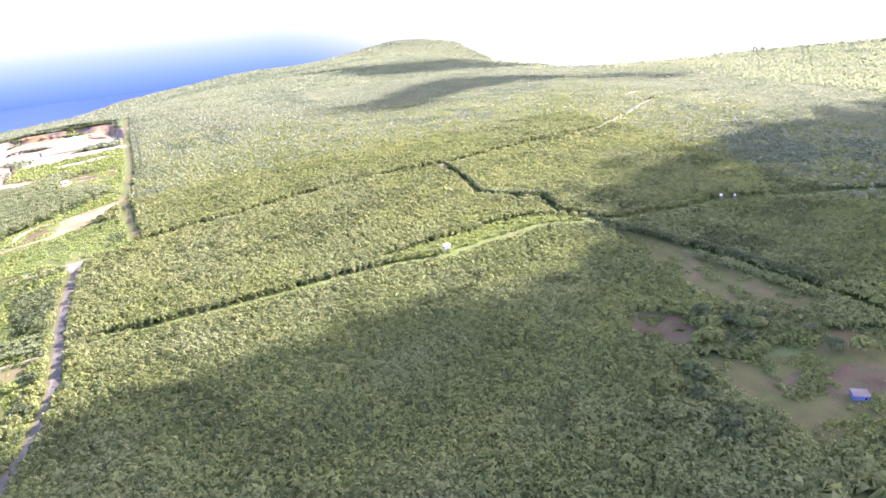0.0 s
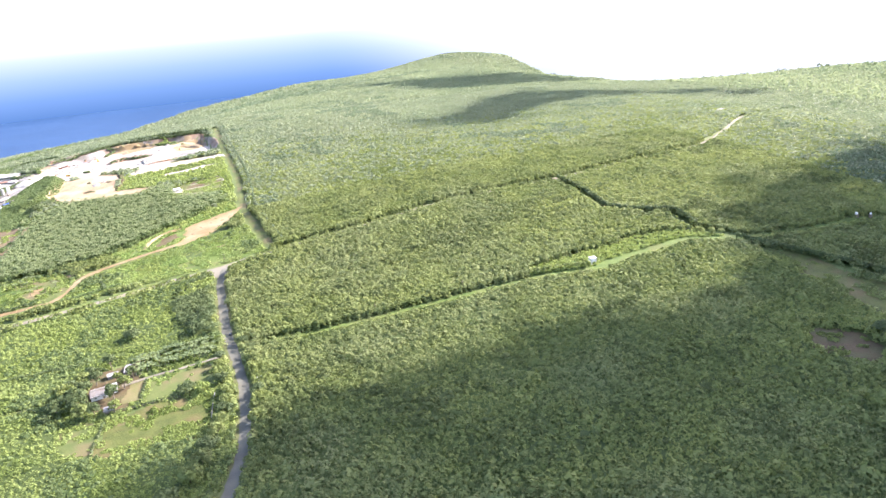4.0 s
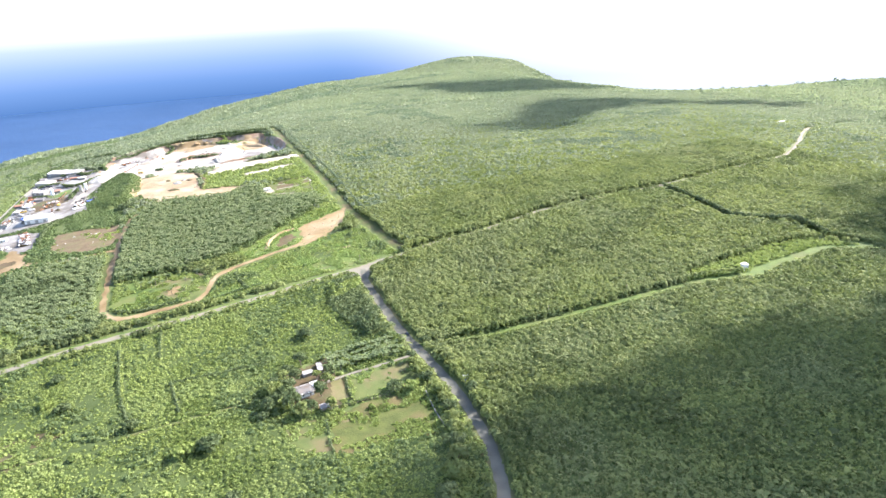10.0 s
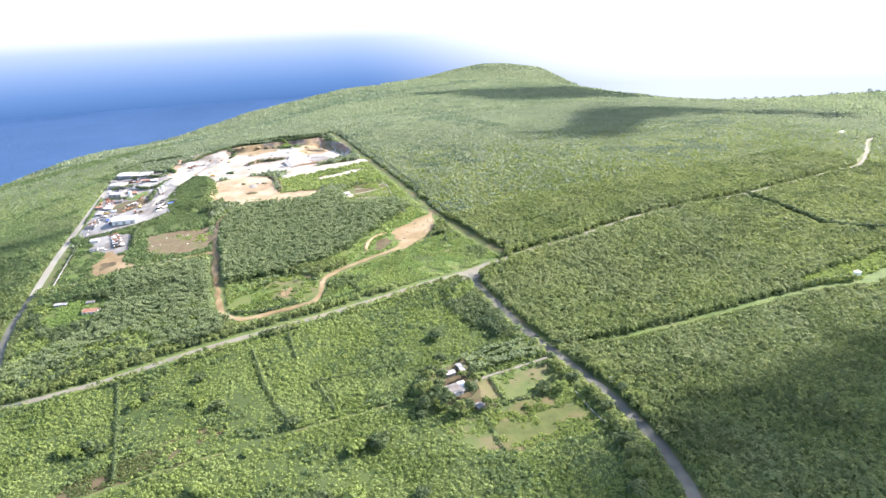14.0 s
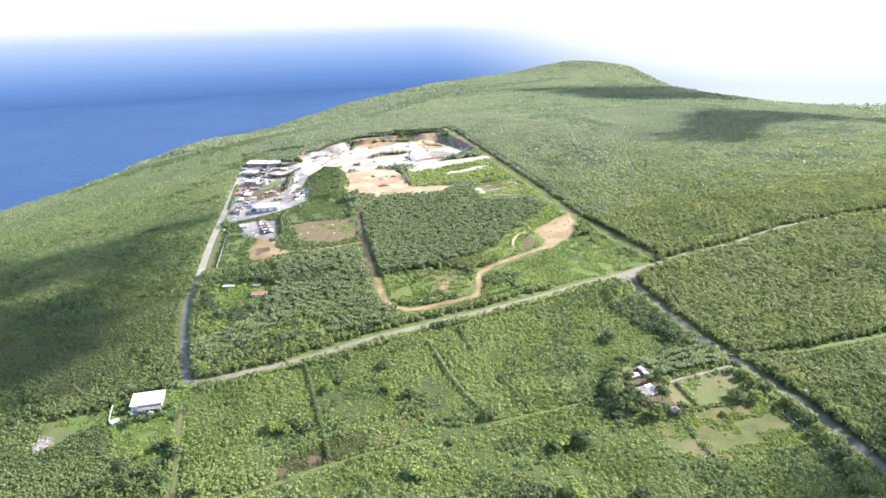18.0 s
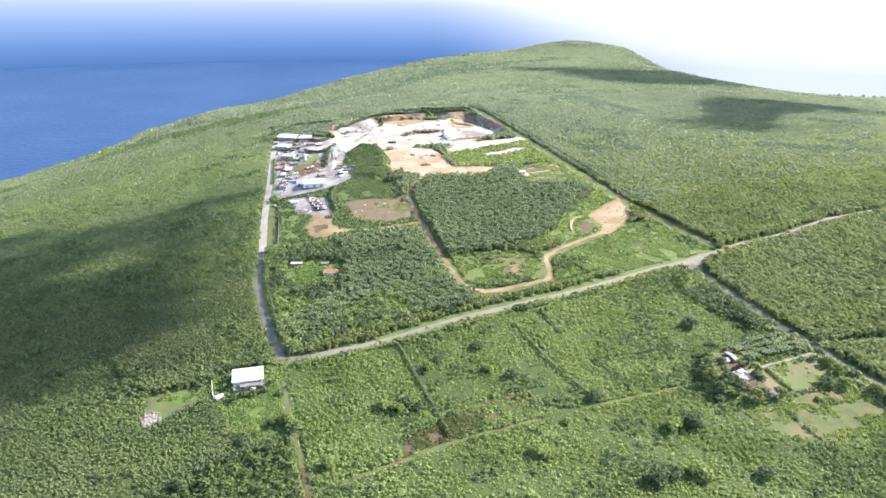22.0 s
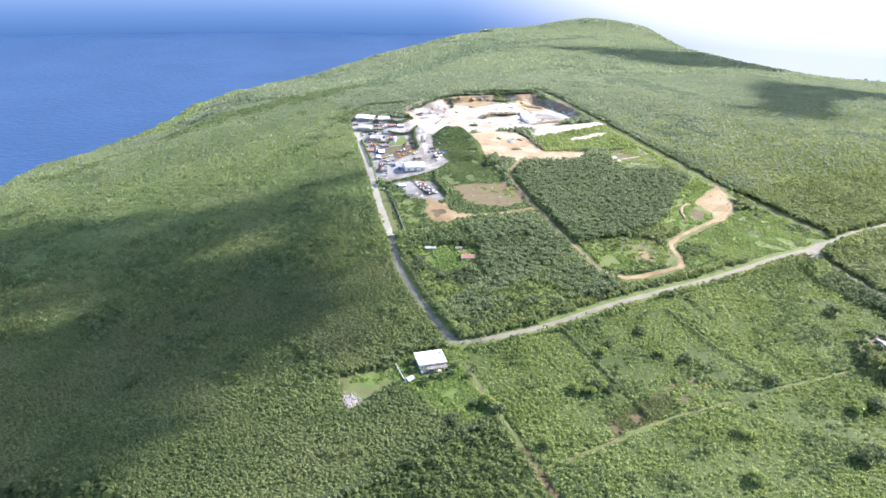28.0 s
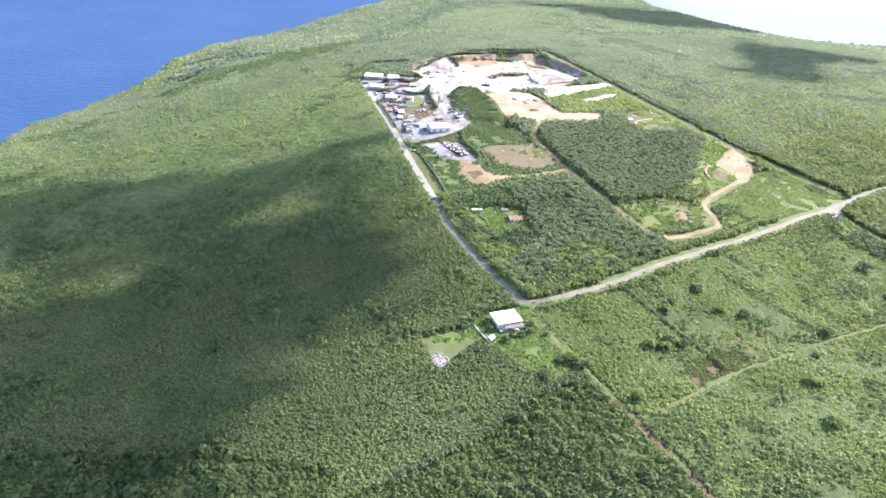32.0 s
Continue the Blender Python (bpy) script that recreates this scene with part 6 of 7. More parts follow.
for k, (x, y, a, b) in enumerate(TREES):
    tree(x, y, 1.4 * a, 1.12 * b, M_DARK if k % 3 else M_WOOD, 100 + k, "leafy garden tree close to the farmhouse", "trees round the farmhouse")
LONE = [(-274, -190, 6, 5), (-206, -151, 6, 5.5), (-175, -201, 7, 7), (-158, -203, 8, 7.5), (-270, -196, 5, 4), (-215, -242, 7, 8), (-188, -246, 7, 7), (-204, -240, 6, 6), (-240, -168, 4.5, 3.6), (-458, -96, 7, 6),
        (-406, -146, 6, 4.5), (-252, -101, 6, 5), (-266, -88, 5, 5), (-73, -88, 7, 6.5), (-348, -108, 6, 5), (-340, -104, 6.5, 5), (-356, -101, 6, 5), (-330, -112, 6, 4.5), (-297, -230, 6, 6), (-150, -262, 6, 5), (-130, -300, 7, 6),
        (-122, -186, 5, 4), (-54, -211, 2.6, 2.4), (-33, -198, 6, 6), (-22, -205, 7, 5), (-300, -60, 6, 5), (-310, -66, 5.5, 5), (-262, -52, 5, 5), (-450, -88, 5.5, 4), (-437, -84, 5, 4), (-427, -86, 7, 5.5), (-423, -103, 8, 6)]
for k, (x, y, a, b) in enumerate(LONE):
    tree(x, y, a, b, M_DARK if k % 2 else M_SCRUB, 200 + k, "spreading round tree alone in the scrub field", "lone trees of the field")
ROADSIDE = [(-9, -166, 7, 4.5), (-10, -177, 6.5, 4.5), (-11, -188, 7, 5), (-9, -199, 7, 5), (-8, -219, 7, 5), (-9, -229, 6.5, 5), (-10, -240, 7, 5), (-13, -252, 7, 5), (-16, -264, 8, 5.5), (-20, -277, 8, 6), (-25, -290, 8, 6.5), (-32, -304, 9, 7), (-45, -318, 9, 7),
            (14, -183, 7, 5), (13, -196, 7, 5), (12, -228, 7, 5), (14, -243, 8, 6), (10, -262, 8, 6), (9, -150, 6, 4), (16, -172, 6, 4.5)]
for k, (x, y, a, b) in enumerate(ROADSIDE):
    tree(x, y, a, b, M_WOOD if k % 3 else M_DARK, 300 + k, "leafy tree leaning over the asphalt road", "trees along the asphalt road")
EAST_TREES = [(386, -376, 9, 6), (379, -392, 9, 7), (392, -394, 9, 7), (402, -404, 8, 6), (412, -400, 7, 5), (366, -404, 10, 8), (336, -426, 8, 7), (318, -428, 9, 7), (326, -440, 8, 6), (306, -448, 8, 7), (420, -440, 7, 6), (432, -448, 7, 6), (388, -412, 7, 5.5), (336, -460, 7, 6), (320, -470, 8, 7)]
for k, (x, y, a, b) in enumerate(EAST_TREES):
    tree(x, y, a, b, M_WOOD if k % 2 else M_DARK, 400 + k, "tall uneven tree at the edge of the farm clearing", "trees round the farm clearing")
banana = palm_master("banana_plant", "green banana plant with broad torn leaves", 2.6, 2.6, 1.0, 8, "banana plant", 0.16, M_PALM, "banana grove by the lane")
rngb = np.random.default_rng(8)
plant_copies(banana, [(-70 + 3.6 * k + rngb.normal(0, 1), -152 + 7.0 * q + 0.04 * k + rngb.normal(0, 1.2)) for q in range(4) for k in range(17)], 9, 0.9, 1.7)

# ---------------- huts in the west block and far houses ----------------
house("hut", "hut under a rusty red sheet roof in a clearing", -353, 136, 14, 10, 3.0, -18, M_ROOF_RED, M_WALL_WHITE, "gable", 1.6, 0.6, "hut", front=("window", "door", "window"))
house("hut", "low white-roofed hut among bushes", -384, 171, 12, 5, 2.4, -14, M_ROOF_PALE, M_WALL_GREY, "shed", 0.5, 0.3, "hut", front=("door", "window"))
house("hut", "small grey-white hut under trees", -355, 158, 8, 4, 2.2, -10, M_ROOF_GREY, M_WALL_GREY, "shed", 0.5, 0.3, "hut", front=("door",))
house("farm_hut", "blue-walled hut under a white roof on short grass", 393, -477, 7, 5.5, 3.0, -35, M_ROOF_GREY, M_BLUE, "shed", 0.6, 0.4, "hut", front=("door", "window"))
house("farmhouse", "long low farm building with a white roof", 429, -417, 9, 4.5, 2.8, -35, M_ROOF_GREY, M_WALL_GREY, "gable", 0.9, 0.4, front=("door", "window"))
house("store_hut", "tiny white-roofed store beside the farm building", 421, -407, 4, 3, 2.2, -30, M_ROOF_WHITE, M_WALL_GREY, "shed", 0.4, 0.3, "hut", front=("door",))
house("far_house", "far white house beside the country road", 806, 240, 20, 10, 4.0, 10, M_ROOF_PALE, M_WALL_WHITE, "gable", 2.2, 0.8, front=("window", "door", "window", "window"))
house("far_house", "small white hut in the grassy cut", 296, -186, 5, 4, 5.5, 0, M_ROOF_WHITE, M_WALL_WHITE, "shed", 0.4, 0.3, "hut", front=("door",))


def tank(x, y, r, h, label):
    e = thing("water_tank", label, "tank", x, y, 0, "water tanks", 0.1)
    part("base", block(-r - 0.3, r + 0.3, -r - 0.3, r + 0.3, -1, 3.4, 0.1), M_TIMBER, e)
    part("shell", rod((0, 0, 3.4), (0, 0, 3.4 + h), r, sides=20), M_WHITEPAINT, e)
    part("lid", rod((0, 0, 3.4 + h), (0, 0, 3.9 + h), r, r * 0.3, 20), M_WHITEPAINT, e)


tank(549, -222, 1.2, 1.6, "white water tank in the forest cut")
tank(559, -228, 0.8, 1.2, "smaller white water tank in the forest cut")


def utility_pole(x, y, tall=9.0):
    e = thing("utility_pole", "weathered timber utility pole with a crossarm", "pole", x, y, 15, "utility poles", 0.3)
    part("pole", rod((0, 0, -0.5), (0, 0, tall), 0.2, 0.14), M_TIMBER, e)
    part("crossarm", block(-1.1, 1.1, -0.08, 0.08, tall - 0.9, tall - 0.7), M_TIMBER, e)
    for k in (-0.95, 0, 0.95):
        part("insulator", rod((k, 0, tall - 0.7), (k, 0, tall - 0.45), 0.07, 0.05, 6), M_WHITEPAINT, e)


for x, y in ((-417, 12), (112, -163), (8, 30), (8, -40), (9, -100), (185, -168)):
    utility_pole(x, y)


# ---------------- vehicles and machines ----------------
def wheel(parent, x, y, r, w):
    wh = part("wheel", rod((x, y - w / 2, r), (x, y + w / 2, r), r, sides=14), M_RUBBER, parent)
    part("rim", rod((x, y - w / 2 - 0.02, r), (x, y + w / 2 + 0.02, r), r * 0.55, sides=10), M_STEEL, wh)


def car(x, y, turn, mat, label):
    e = thing("car", label, "car", x, y, turn, "parked cars", -0.35)
    part("body", block(-2.1, 2.1, -0.88, 0.88, 0.3, 0.95, 0.12), mat, e)
    bm = block(-1.5, 0.9, -0.78, 0.78, 0.95, 1.5)
    for q in bm.verts:
        if q.co.z > 1.2:
            q.co.x = q.co.x * 0.72 - 0.05
            q.co.y *= 0.86
    cabin = part("cabin", bm, M_GLASS, e, "dark tinted windows")
    part("roof", block(-1.05, 0.6, -0.66, 0.66, 1.5, 1.56), mat, e)
    for a in (-1.3, 1.3):
        for b in (-0.82, 0.82):
            wheel(e, a, b, 0.33, 0.22)
    for s in (-0.6, 0.6):
        part("headlight", block(2.08, 2.13, s - 0.18, s + 0.18, 0.6, 0.75), M_WHITEPAINT, e)


def truck(x, y, turn, mat, label):
    e = thing("truck", label, "truck", x, y, turn, "works trucks", -0.3)
    part("chassis", block(-3.8, 3.6, -0.5, 0.5, 0.75, 1.05), M_STEEL, e)
    cab = part("cab", block(2.0, 3.9, -1.15, 1.15, 1.0, 2.9, 0.15), mat, e)
    part("windscreen", block(3.88, 3.93, -1.0, 1.0, 1.95, 2.7), M_GLASS, cab)
    bed = part("bed", block(-3.9, 1.7, -1.25, 1.25, 1.1, 1.3), M_STEEL, e)
    for y0, y1 in ((-1.25, -1.15), (1.15, 1.25)):
        part("side_board", block(-3.9, 1.7, y0, y1, 1.3, 2.4), mat, bed)
    part("head_board", block(1.6, 1.7, -1.15, 1.15, 1.3, 2.6), mat, bed)
    part("tail_board", block(-3.9, -3.8, -1.15, 1.15, 1.3, 2.3), mat, bed)
    for a in (2.8, -1.6, -2.8):
        for b in (-1.0, 1.0):
            wheel(e, a, b, 0.52, 0.35)


def excavator(x, y, turn, mat, label):
    e = thing("excavator", label, "excavator", x, y, turn, "quarry machines", -0.25)
    for s in (-1.3, 1.3):
        part("track", block(-2.2, 2.2, s - 0.35, s + 0.35, 0, 0.95, 0.25), M_RUBBER, e)
    part("undercarriage", block(-0.9, 0.9, -1, 1, 0.4, 1.1), M_STEEL, e)
    part("body", block(-2.6, 1.2, -1.4, 1.4, 1.1, 2.3, 0.15), mat, e)
    cab = part("cab", block(0.0, 1.5, 0.3, 1.4, 2.3, 3.2, 0.08), mat, e)
    part("window", block(1.45, 1.53, 0.4, 1.3, 2.4, 3.1), M_GLASS, cab)
    part("boom", rod((1.0, -0.3, 1.8), (4.2, -0.3, 4.6), 0.32, 0.25, 4), mat, e)
    part("arm", rod((4.1, -0.3, 4.7), (6.2, -0.3, 1.8), 0.24, 0.18, 4), mat, e)
    part("bucket", block(5.6, 6.7, -0.9, 0.3, 0.6, 1.7, 0.2), M_STEEL, e)


def conveyor(x, y, turn, length, high, mat, label):
    e = thing("conveyor", label, "conveyor", x, y, turn, "quarry machines", 0.1)
    part("belt_frame", slab([(0, -0.6, 1.0), (length, -0.6, high), (length, 0.6, high), (0, 0.6, 1.0)], 0.5), mat, e)
    part("belt", slab([(0, -0.45, 1.12), (length, -0.45, high + 0.12), (length, 0.45, high + 0.12), (0, 0.45, 1.12)], 0.1), M_RUBBER, e)
    for k in (0.3, 0.6, 0.92):
        h = 1 + (high - 1) * k - 0.4
        for s in (-0.55, 0.55):
            part("leg", rod((length * k, s, -0.6), (length * k, s, h), 0.12, sides=5), mat, e)
    part("hopper", rod((0, 0, 1.0), (0, 0, 2.8), 0.7, 1.6, 4), mat, e)
    part("head_drum", rod((length, -0.6, high - 0.2), (length, 0.6, high - 0.2), 0.35), M_STEEL, e)


def silo(x, y, r, h, mat, label):
    e = thing("silo", label, "silo", x, y, 0, "works silos", 0.1)
    for k in range(4):
        a = math.pi / 4 + k * math.pi / 2
        part("leg", rod((r * 0.8 * math.cos(a), r * 0.8 * math.sin(a), -0.5), (r * 0.8 * math.cos(a), r * 0.8 * math.sin(a), 4), 0.18, sides=6), M_STEEL, e)
    part("cone", rod((0, 0, 2.2), (0, 0, 4.2), 0.4, r, 18), mat, e)
    part("shell", rod((0, 0, 4.2), (0, 0, 4.2 + h), r, sides=18), mat, e)
    part("cap", rod((0, 0, 4.2 + h), (0, 0, 4.9 + h), r, 0.5, 18), mat, e)
    part("ladder", block(r, r + 0.12, -0.25, 0.25, 0, 4.2 + h), M_STEEL, e)


def container(x, y, turn, mat, label):
    e = thing("shipping_container", label, "container", x, y, turn, "containers in the yard", 0.05)
    part("body", block(-3.05, 3.05, -1.22, 1.22, 0.1, 2.6, 0.05), mat, e)
    for k in range(9):
        for s in (-1, 1):
            part("rib", block(-2.8 + 0.7 * k - 0.12, -2.8 + 0.7 * k + 0.12, s * 1.25 - 0.03, s * 1.25 + 0.03, 0.25, 2.45), mat, e)
    for s in (-0.6, 0.6):
        part("door", block(3.05, 3.1, s - 0.57, s + 0.57, 0.2, 2.5), mat, e)


bend_palm = palm_master("coconut_palm", "short palm with a full green head in dry grass", 6.0, 3.6, 0.9, 11, "palm", 0.18, M_PALM, "palms in the road bend")
plant_copies(bend_palm, [(-152, 70), (-160, 64), (-148, 58), (-168, 72), (-172, 60), (-180, 84), (-186, 92), (-176, 98), (-158, 84), (-146, 92), (-190, 88), (-182, 100), (-200, 94)], 15, 0.7, 1.15)
for k, (x, y, r) in enumerate([(8, 180, 5), (2, 166, 4), (14, 168, 4), (-10, 158, 5), (-20, 140, 4), (10, 150, 3.5)]):
    heap("earth_heap", "low scraped heap of tan earth in the borrow pit", x, y, r, r * 0.6, 1.2, (M_TAN, M_ORANGE)[k % 2], 680 + k, "heap", 3, 35 * k, "borrow pit heaps")
# ---------------- quarry works ----------------
house("warehouse", "big warehouse under a bright white gabled sheet roof", -327, 407, 29, 24, 6.5, -7, M_ROOF_WHITE, M_WALL_WHITE, "gable", 2.4, 0.6, "warehouse", front=("bay", "bay", "bay"))
house("shed", "long white-roofed works shed", -327, 684, 31, 30, 5, -28, M_ROOF_WHITE, M_WALL_GREY, "gable", 2.2, 0.5, "shed", front=("bay", "door", "bay"))
house("shed", "pale works shed beside the long shed", -302, 655, 20, 26, 4.5, -18, M_ROOF_PALE, M_WALL_GREY, "shed", 1.2, 0.4, "shed", front=("bay", "window"))
house("shed", "open-sided workshop under a white roof", -343, 624, 22, 24, 4.5, -28, M_ROOF_PALE, M_STEEL, "gable", 1.6, 0.5, "shed", front=("bay", "bay"))
house("shed", "white-roofed garage in the works yard", -341, 560, 19, 22, 4.2, -28, M_ROOF_PALE, M_WALL_GREY, "gable", 1.6, 0.5, "shed", front=("bay", "bay"))
def scrap_row(x, y, w, d, turn, count, seed):
    """A long low stack of scrap: bent panels, boxes and frames heaped on one another."""
    rng = np.random.default_rng(seed)
    e = thing("scrap_stack", "long stack of white, grey and rusty scrap metal", "scrap", x, y, turn)
    part("footing", block(-w / 2 + 0.5, w / 2 - 0.5, -d / 2 + 1, d / 2 - 1, -1, 0.6, 0.3), M_BROWN, e)
    for k in range(count):
        a, b, c = rng.uniform(1.0, 3.6), rng.uniform(0.8, 2.2), rng.uniform(0.35, 1.5)
        bm = block(-a / 2, a / 2, -b / 2, b / 2, 0, c, 0.12)
        for q in bm.verts:
            q.co += Vector(rng.normal(0, 0.12, 3))
        lump = part("scrap_piece", bm, (M_WHITEPAINT, M_STEEL, M_ROOF_GREY, M_RUST, M_WHITEPAINT, M_ROOF_RED, M_DARKPAINT)[k % 7], e)
        px, py = rng.uniform(-w / 2 + 1, w / 2 - 1), rng.uniform(-d / 2 + 1, d / 2 - 1)
        lump.matrix_local = pose(px, py, 0.3 + 1.6 * rng.random() * (1 - abs(2 * px / w) ** 2), rng.normal(0, 12), rng.normal(0, 12), rng.uniform(0, 180))
    return e


scrap_row(-336, 338, 13, 60, 8, 170, 77)
for k, (x, y, w, d, turn, count) in enumerate([(-364, 446, 8, 62, -14, 60), (-352, 512, 9, 44, -14, 50), (-318, 628, 26, 9, -24, 46), (-274, 452, 8, 46, -30, 48), (-218, 690, 34, 10, 24, 50), (-318, 486, 22, 12, 20, 40)]):
    scrap_row(x, y, w, d, turn, count, 80 + k)
house("office", "flat-roofed white office cabin beside the road", -362, 350, 10, 6, 3, -10, M_ROOF_WHITE, M_WALL_WHITE, "shed", 0.3, 0.3, "cabin", front=("window", "door", "window"))
house("office", "grey cabin at the parking yard", -361, 318, 9, 5, 2.8, -10, M_ROOF_GREY, M_WALL_WHITE, "shed", 0.3, 0.3, "cabin", front=("window", "door"))
house("shed", "small rusty-roofed tool shed", -366, 505, 10, 8, 3, -14, M_ROOF_RED, M_WALL_GREY, "shed", 0.5, 0.3, "shed", front=("door",))
house("shed", "grey open shelter at the yard entrance", -369, 418, 9, 12, 3.2, -12, M_ROOF_GREY, M_STEEL, "shed", 0.6, 0.3, "shed", front=("bay",))
heap("stockpile", "long grey gravel stockpile", -301, 585, 26, 17, 5.5, M_GRAVEL, 31, "stockpile", 10, -30, "stockpiles")
heap("stockpile", "grey crushed-stone cone beside the pit road", -262, 566, 14, 24, 7, M_GRAVEL, 32, "stockpile", 8, -20, "stockpiles")
for k, (x, y, r, h, mt) in enumerate([(-161, 479, 5, 2.2, M_BROWN), (-149, 459, 7, 3, M_GRAVEL), (-132, 462, 5, 2.5, M_BROWN), (-155, 426, 7, 2.6, M_BROWN), (-140, 468, 4, 2.2, M_GRAVEL), (-106, 486, 9, 3.5, M_GRAVEL), (-88, 492, 7, 3.2, M_WHITE_FLOOR), (-98, 476, 8, 3.4, M_WHITE_FLOOR),
                                      (-30, 462, 6, 2.2, M_BROWN), (5, 470, 5, 2, M_BROWN), (-60, 640, 8, 3, M_CORAL), (-120, 680, 9, 3.4, M_ORANGE), (-190, 640, 10, 4, M_CORAL), (-225, 650, 8, 3.2, M_GRAVEL), (-200, 690, 7, 3, M_CORAL)]):
    heap("stockpile", "tipped heap of quarry material", x, y, r, r * 1.3, h, mt, 40 + k, "stockpile", 5, 20 * k, "stockpiles")


def berm(name, label, pts, wide, high, mat, seed, category="bank"):
    """A ridge of cut rock or earth along a line, steep on both sides and uneven on top."""
    rng = np.random.default_rng(seed)
    c = wander(pts, 4.0)
    d = np.gradient(c, axis=0)
    d /= np.linalg.norm(d, axis=1, keepdims=True)
    side = np.stack([-d[:, 1], d[:, 0]], 1)
    k = np.array([-1, -0.62, -0.3, 0, 0.3, 0.66, 1])
    up = np.array([-0.1, 0.7, 1, 0.95, 1.05, 0.65, -0.1])
    taper = np.clip(np.minimum(np.arange(len(c)), np.arange(len(c))[::-1]) / 3, 0.05, 1)
    q = c[:, None] + side[:, None] * (k[None] * wide / 2 * rng.uniform(0.8, 1.2, (len(c), 7)))[:, :, None]
    z = ground(q[..., 0].ravel(), q[..., 1].ravel()).reshape(q.shape[:2]) + high * up[None] * rng.uniform(0.75, 1.15, (len(c), 7)) * taper[:, None]
    a = (np.arange(len(c) - 1)[:, None] * 7 + np.arange(6)[None]).ravel()
    ob = mesh_from(name, np.concatenate([q, z[..., None]], 2).reshape(-1, 3), np.stack([a, a + 1, a + 8, a + 7], 1), mat, False)
    return tagged(ob, label, category, kind="structure")


hedge([(-70, 706), (-52, 692), (-36, 696)], "bushes at the back of the pit", 2.5, 4, M_LUSH, 36)
berm("rock_ledge", "uncut grey rock ledge in the quarry floor", [(-145, 592), (-118, 604), (-92, 598), (-66, 600)], 22, 5, M_ROCK, 1)
hedge([(-138, 588), (-118, 598), (-95, 588), (-80, 585)], "scrub along the rock ledge in the pit", 2.2, 4.5, M_DARK, 37)
berm("rock_ledge", "dark stone bank on the rim of the deep pit", [(-82, 521), (-69, 524), (-34, 524), (-2, 516), (33, 514)], 9, 2.6, M_ROCK, 2)
hedge([(-60, 522), (-30, 522), (0, 515), (30, 512)], "dark weeds on the stone bank", 0.8, 1.4, M_DARK, 38)
berm("rock_ledge", "grey sloping stone face at the end of the ledge", [(-66, 604), (-71, 572), (-82, 546), (-78, 526)], 15, 3.6, M_GRAVEL, 8)
hedge([(-314, 578), (-302, 560), (-286, 558), (-270, 578)], "dark trees round the gravel cone", 2.8, 4.5, M_DARK, 46)
hedge([(-322, 652), (-296, 640), (-284, 622), (-268, 628)], "dark trees between works and quarry", 3.0, 5, M_DARK, 47)
hedge([(-352, 604), (-334, 602), (-320, 596)], "small trees among the works sheds", 2.2, 4, M_LUSH, 48)
hedge([(-352, 540), (-338, 536), (-330, 528)], "bushes among yard clutter", 2.0, 3, M_DARK, 49)
hedge([(-256, 640), (-262, 660), (-280, 680), (-300, 700)], "green trees on the rim beside the works", 3.4, 5, M_LUSH, 50)
hedge([(-176, 560), (-168, 552)], "lone bush on the white quarry floor", 2.6, 3, M_LUSH, 51)
road("path", "pale foot track round the grassy bank", [(-203, 522), (-199, 480), (-207, 440), (-200, 416), (-188, 392)], 2.6, M_ORANGE, 0.5, 0.4, None, 0, 21)
for k, pts in enumerate(([(-196, 500), (-160, 488), (-125, 470), (-118, 440)], [(-190, 470), (-150, 448), (-120, 415), (-70, 388)], [(-200, 440), (-165, 420), (-130, 398)], [(-180, 515), (-160, 460), (-150, 400)], [(-140, 505), (-135, 450), (-125, 410)])):
    road("wheel_track", "darker wheel track across the earth yard", pts, 1.6, M_SCRAPED, 0.42, 0.5, None, 0, 22 + k)
hedge([(-156, 738), (-146, 735), (-150, 712), (-158, 696)], "dark bushes beside the white ramp", 2.4, 4, M_DARK, 39)
hedge([(-62, 728), (-52, 712), (-66, 706), (-46, 704)], "green bushes at the back of the pit", 3.0, 4, M_SCRUB, 40)
hedge([(-118, 752), (-90, 742), (-60, 738), (-30, 722), (10, 712), (24, 705)], "dark wood on the rim of the deep pit", 3.2, 7, M_DARK, 41)
road("ramp", "glaring white haul ramp up the quarry back", [(-172, 742), (-168, 730), (-164, 715), (-168, 680), (-172, 652)], 11, M_WHITE_FLOOR, 0.6, 0.6, None, 0, 18)
road("ramp", "white curved works road round the overgrown bank", [(-256, 598), (-270, 556), (-278, 520), (-284, 482), (-292, 455)], 7, M_CORAL, 0.5, 0.5, None, 0, 19)
for k, (x, y, r) in enumerate([(-140, 738, 6), (-128, 734, 5), (-104, 728, 7), (-88, 722, 6), (-76, 714, 5), (-12, 690, 7), (2, 672, 6), (-24, 676, 6), (-30, 650, 5)]):
    heap("stockpile", "tan heap of tipped spoil under the quarry face", x, y, r, r * 0.8, 2.6, (M_ORANGE, M_TAN, M_ORANGE)[k % 3], 660 + k, "stockpile", 4, 40 * k, "spoil heaps")
berm("rock_ledge", "rough brown spoil bank behind the pit", [(-254, 700), (-222, 718), (-184, 738)], 12, 5, M_ROCK, 6)
berm("rock_ledge", "low orange spoil bank in the pit corner", [(-30, 668), (-10, 660), (8, 640)], 12, 4, M_ORANGE, 7)
berm("earth_bank", "low earth bank round the orange yard", [(-120, 492), (-112, 450), (-118, 405)], 8, 2.5, M_BROWN, 4)
berm("earth_bank", "cut earth bank at the muddy hollow", [(-72, 124), (-64, 146), (-50, 162), (-30, 170)], 5, 2, M_ORANGE, 5)
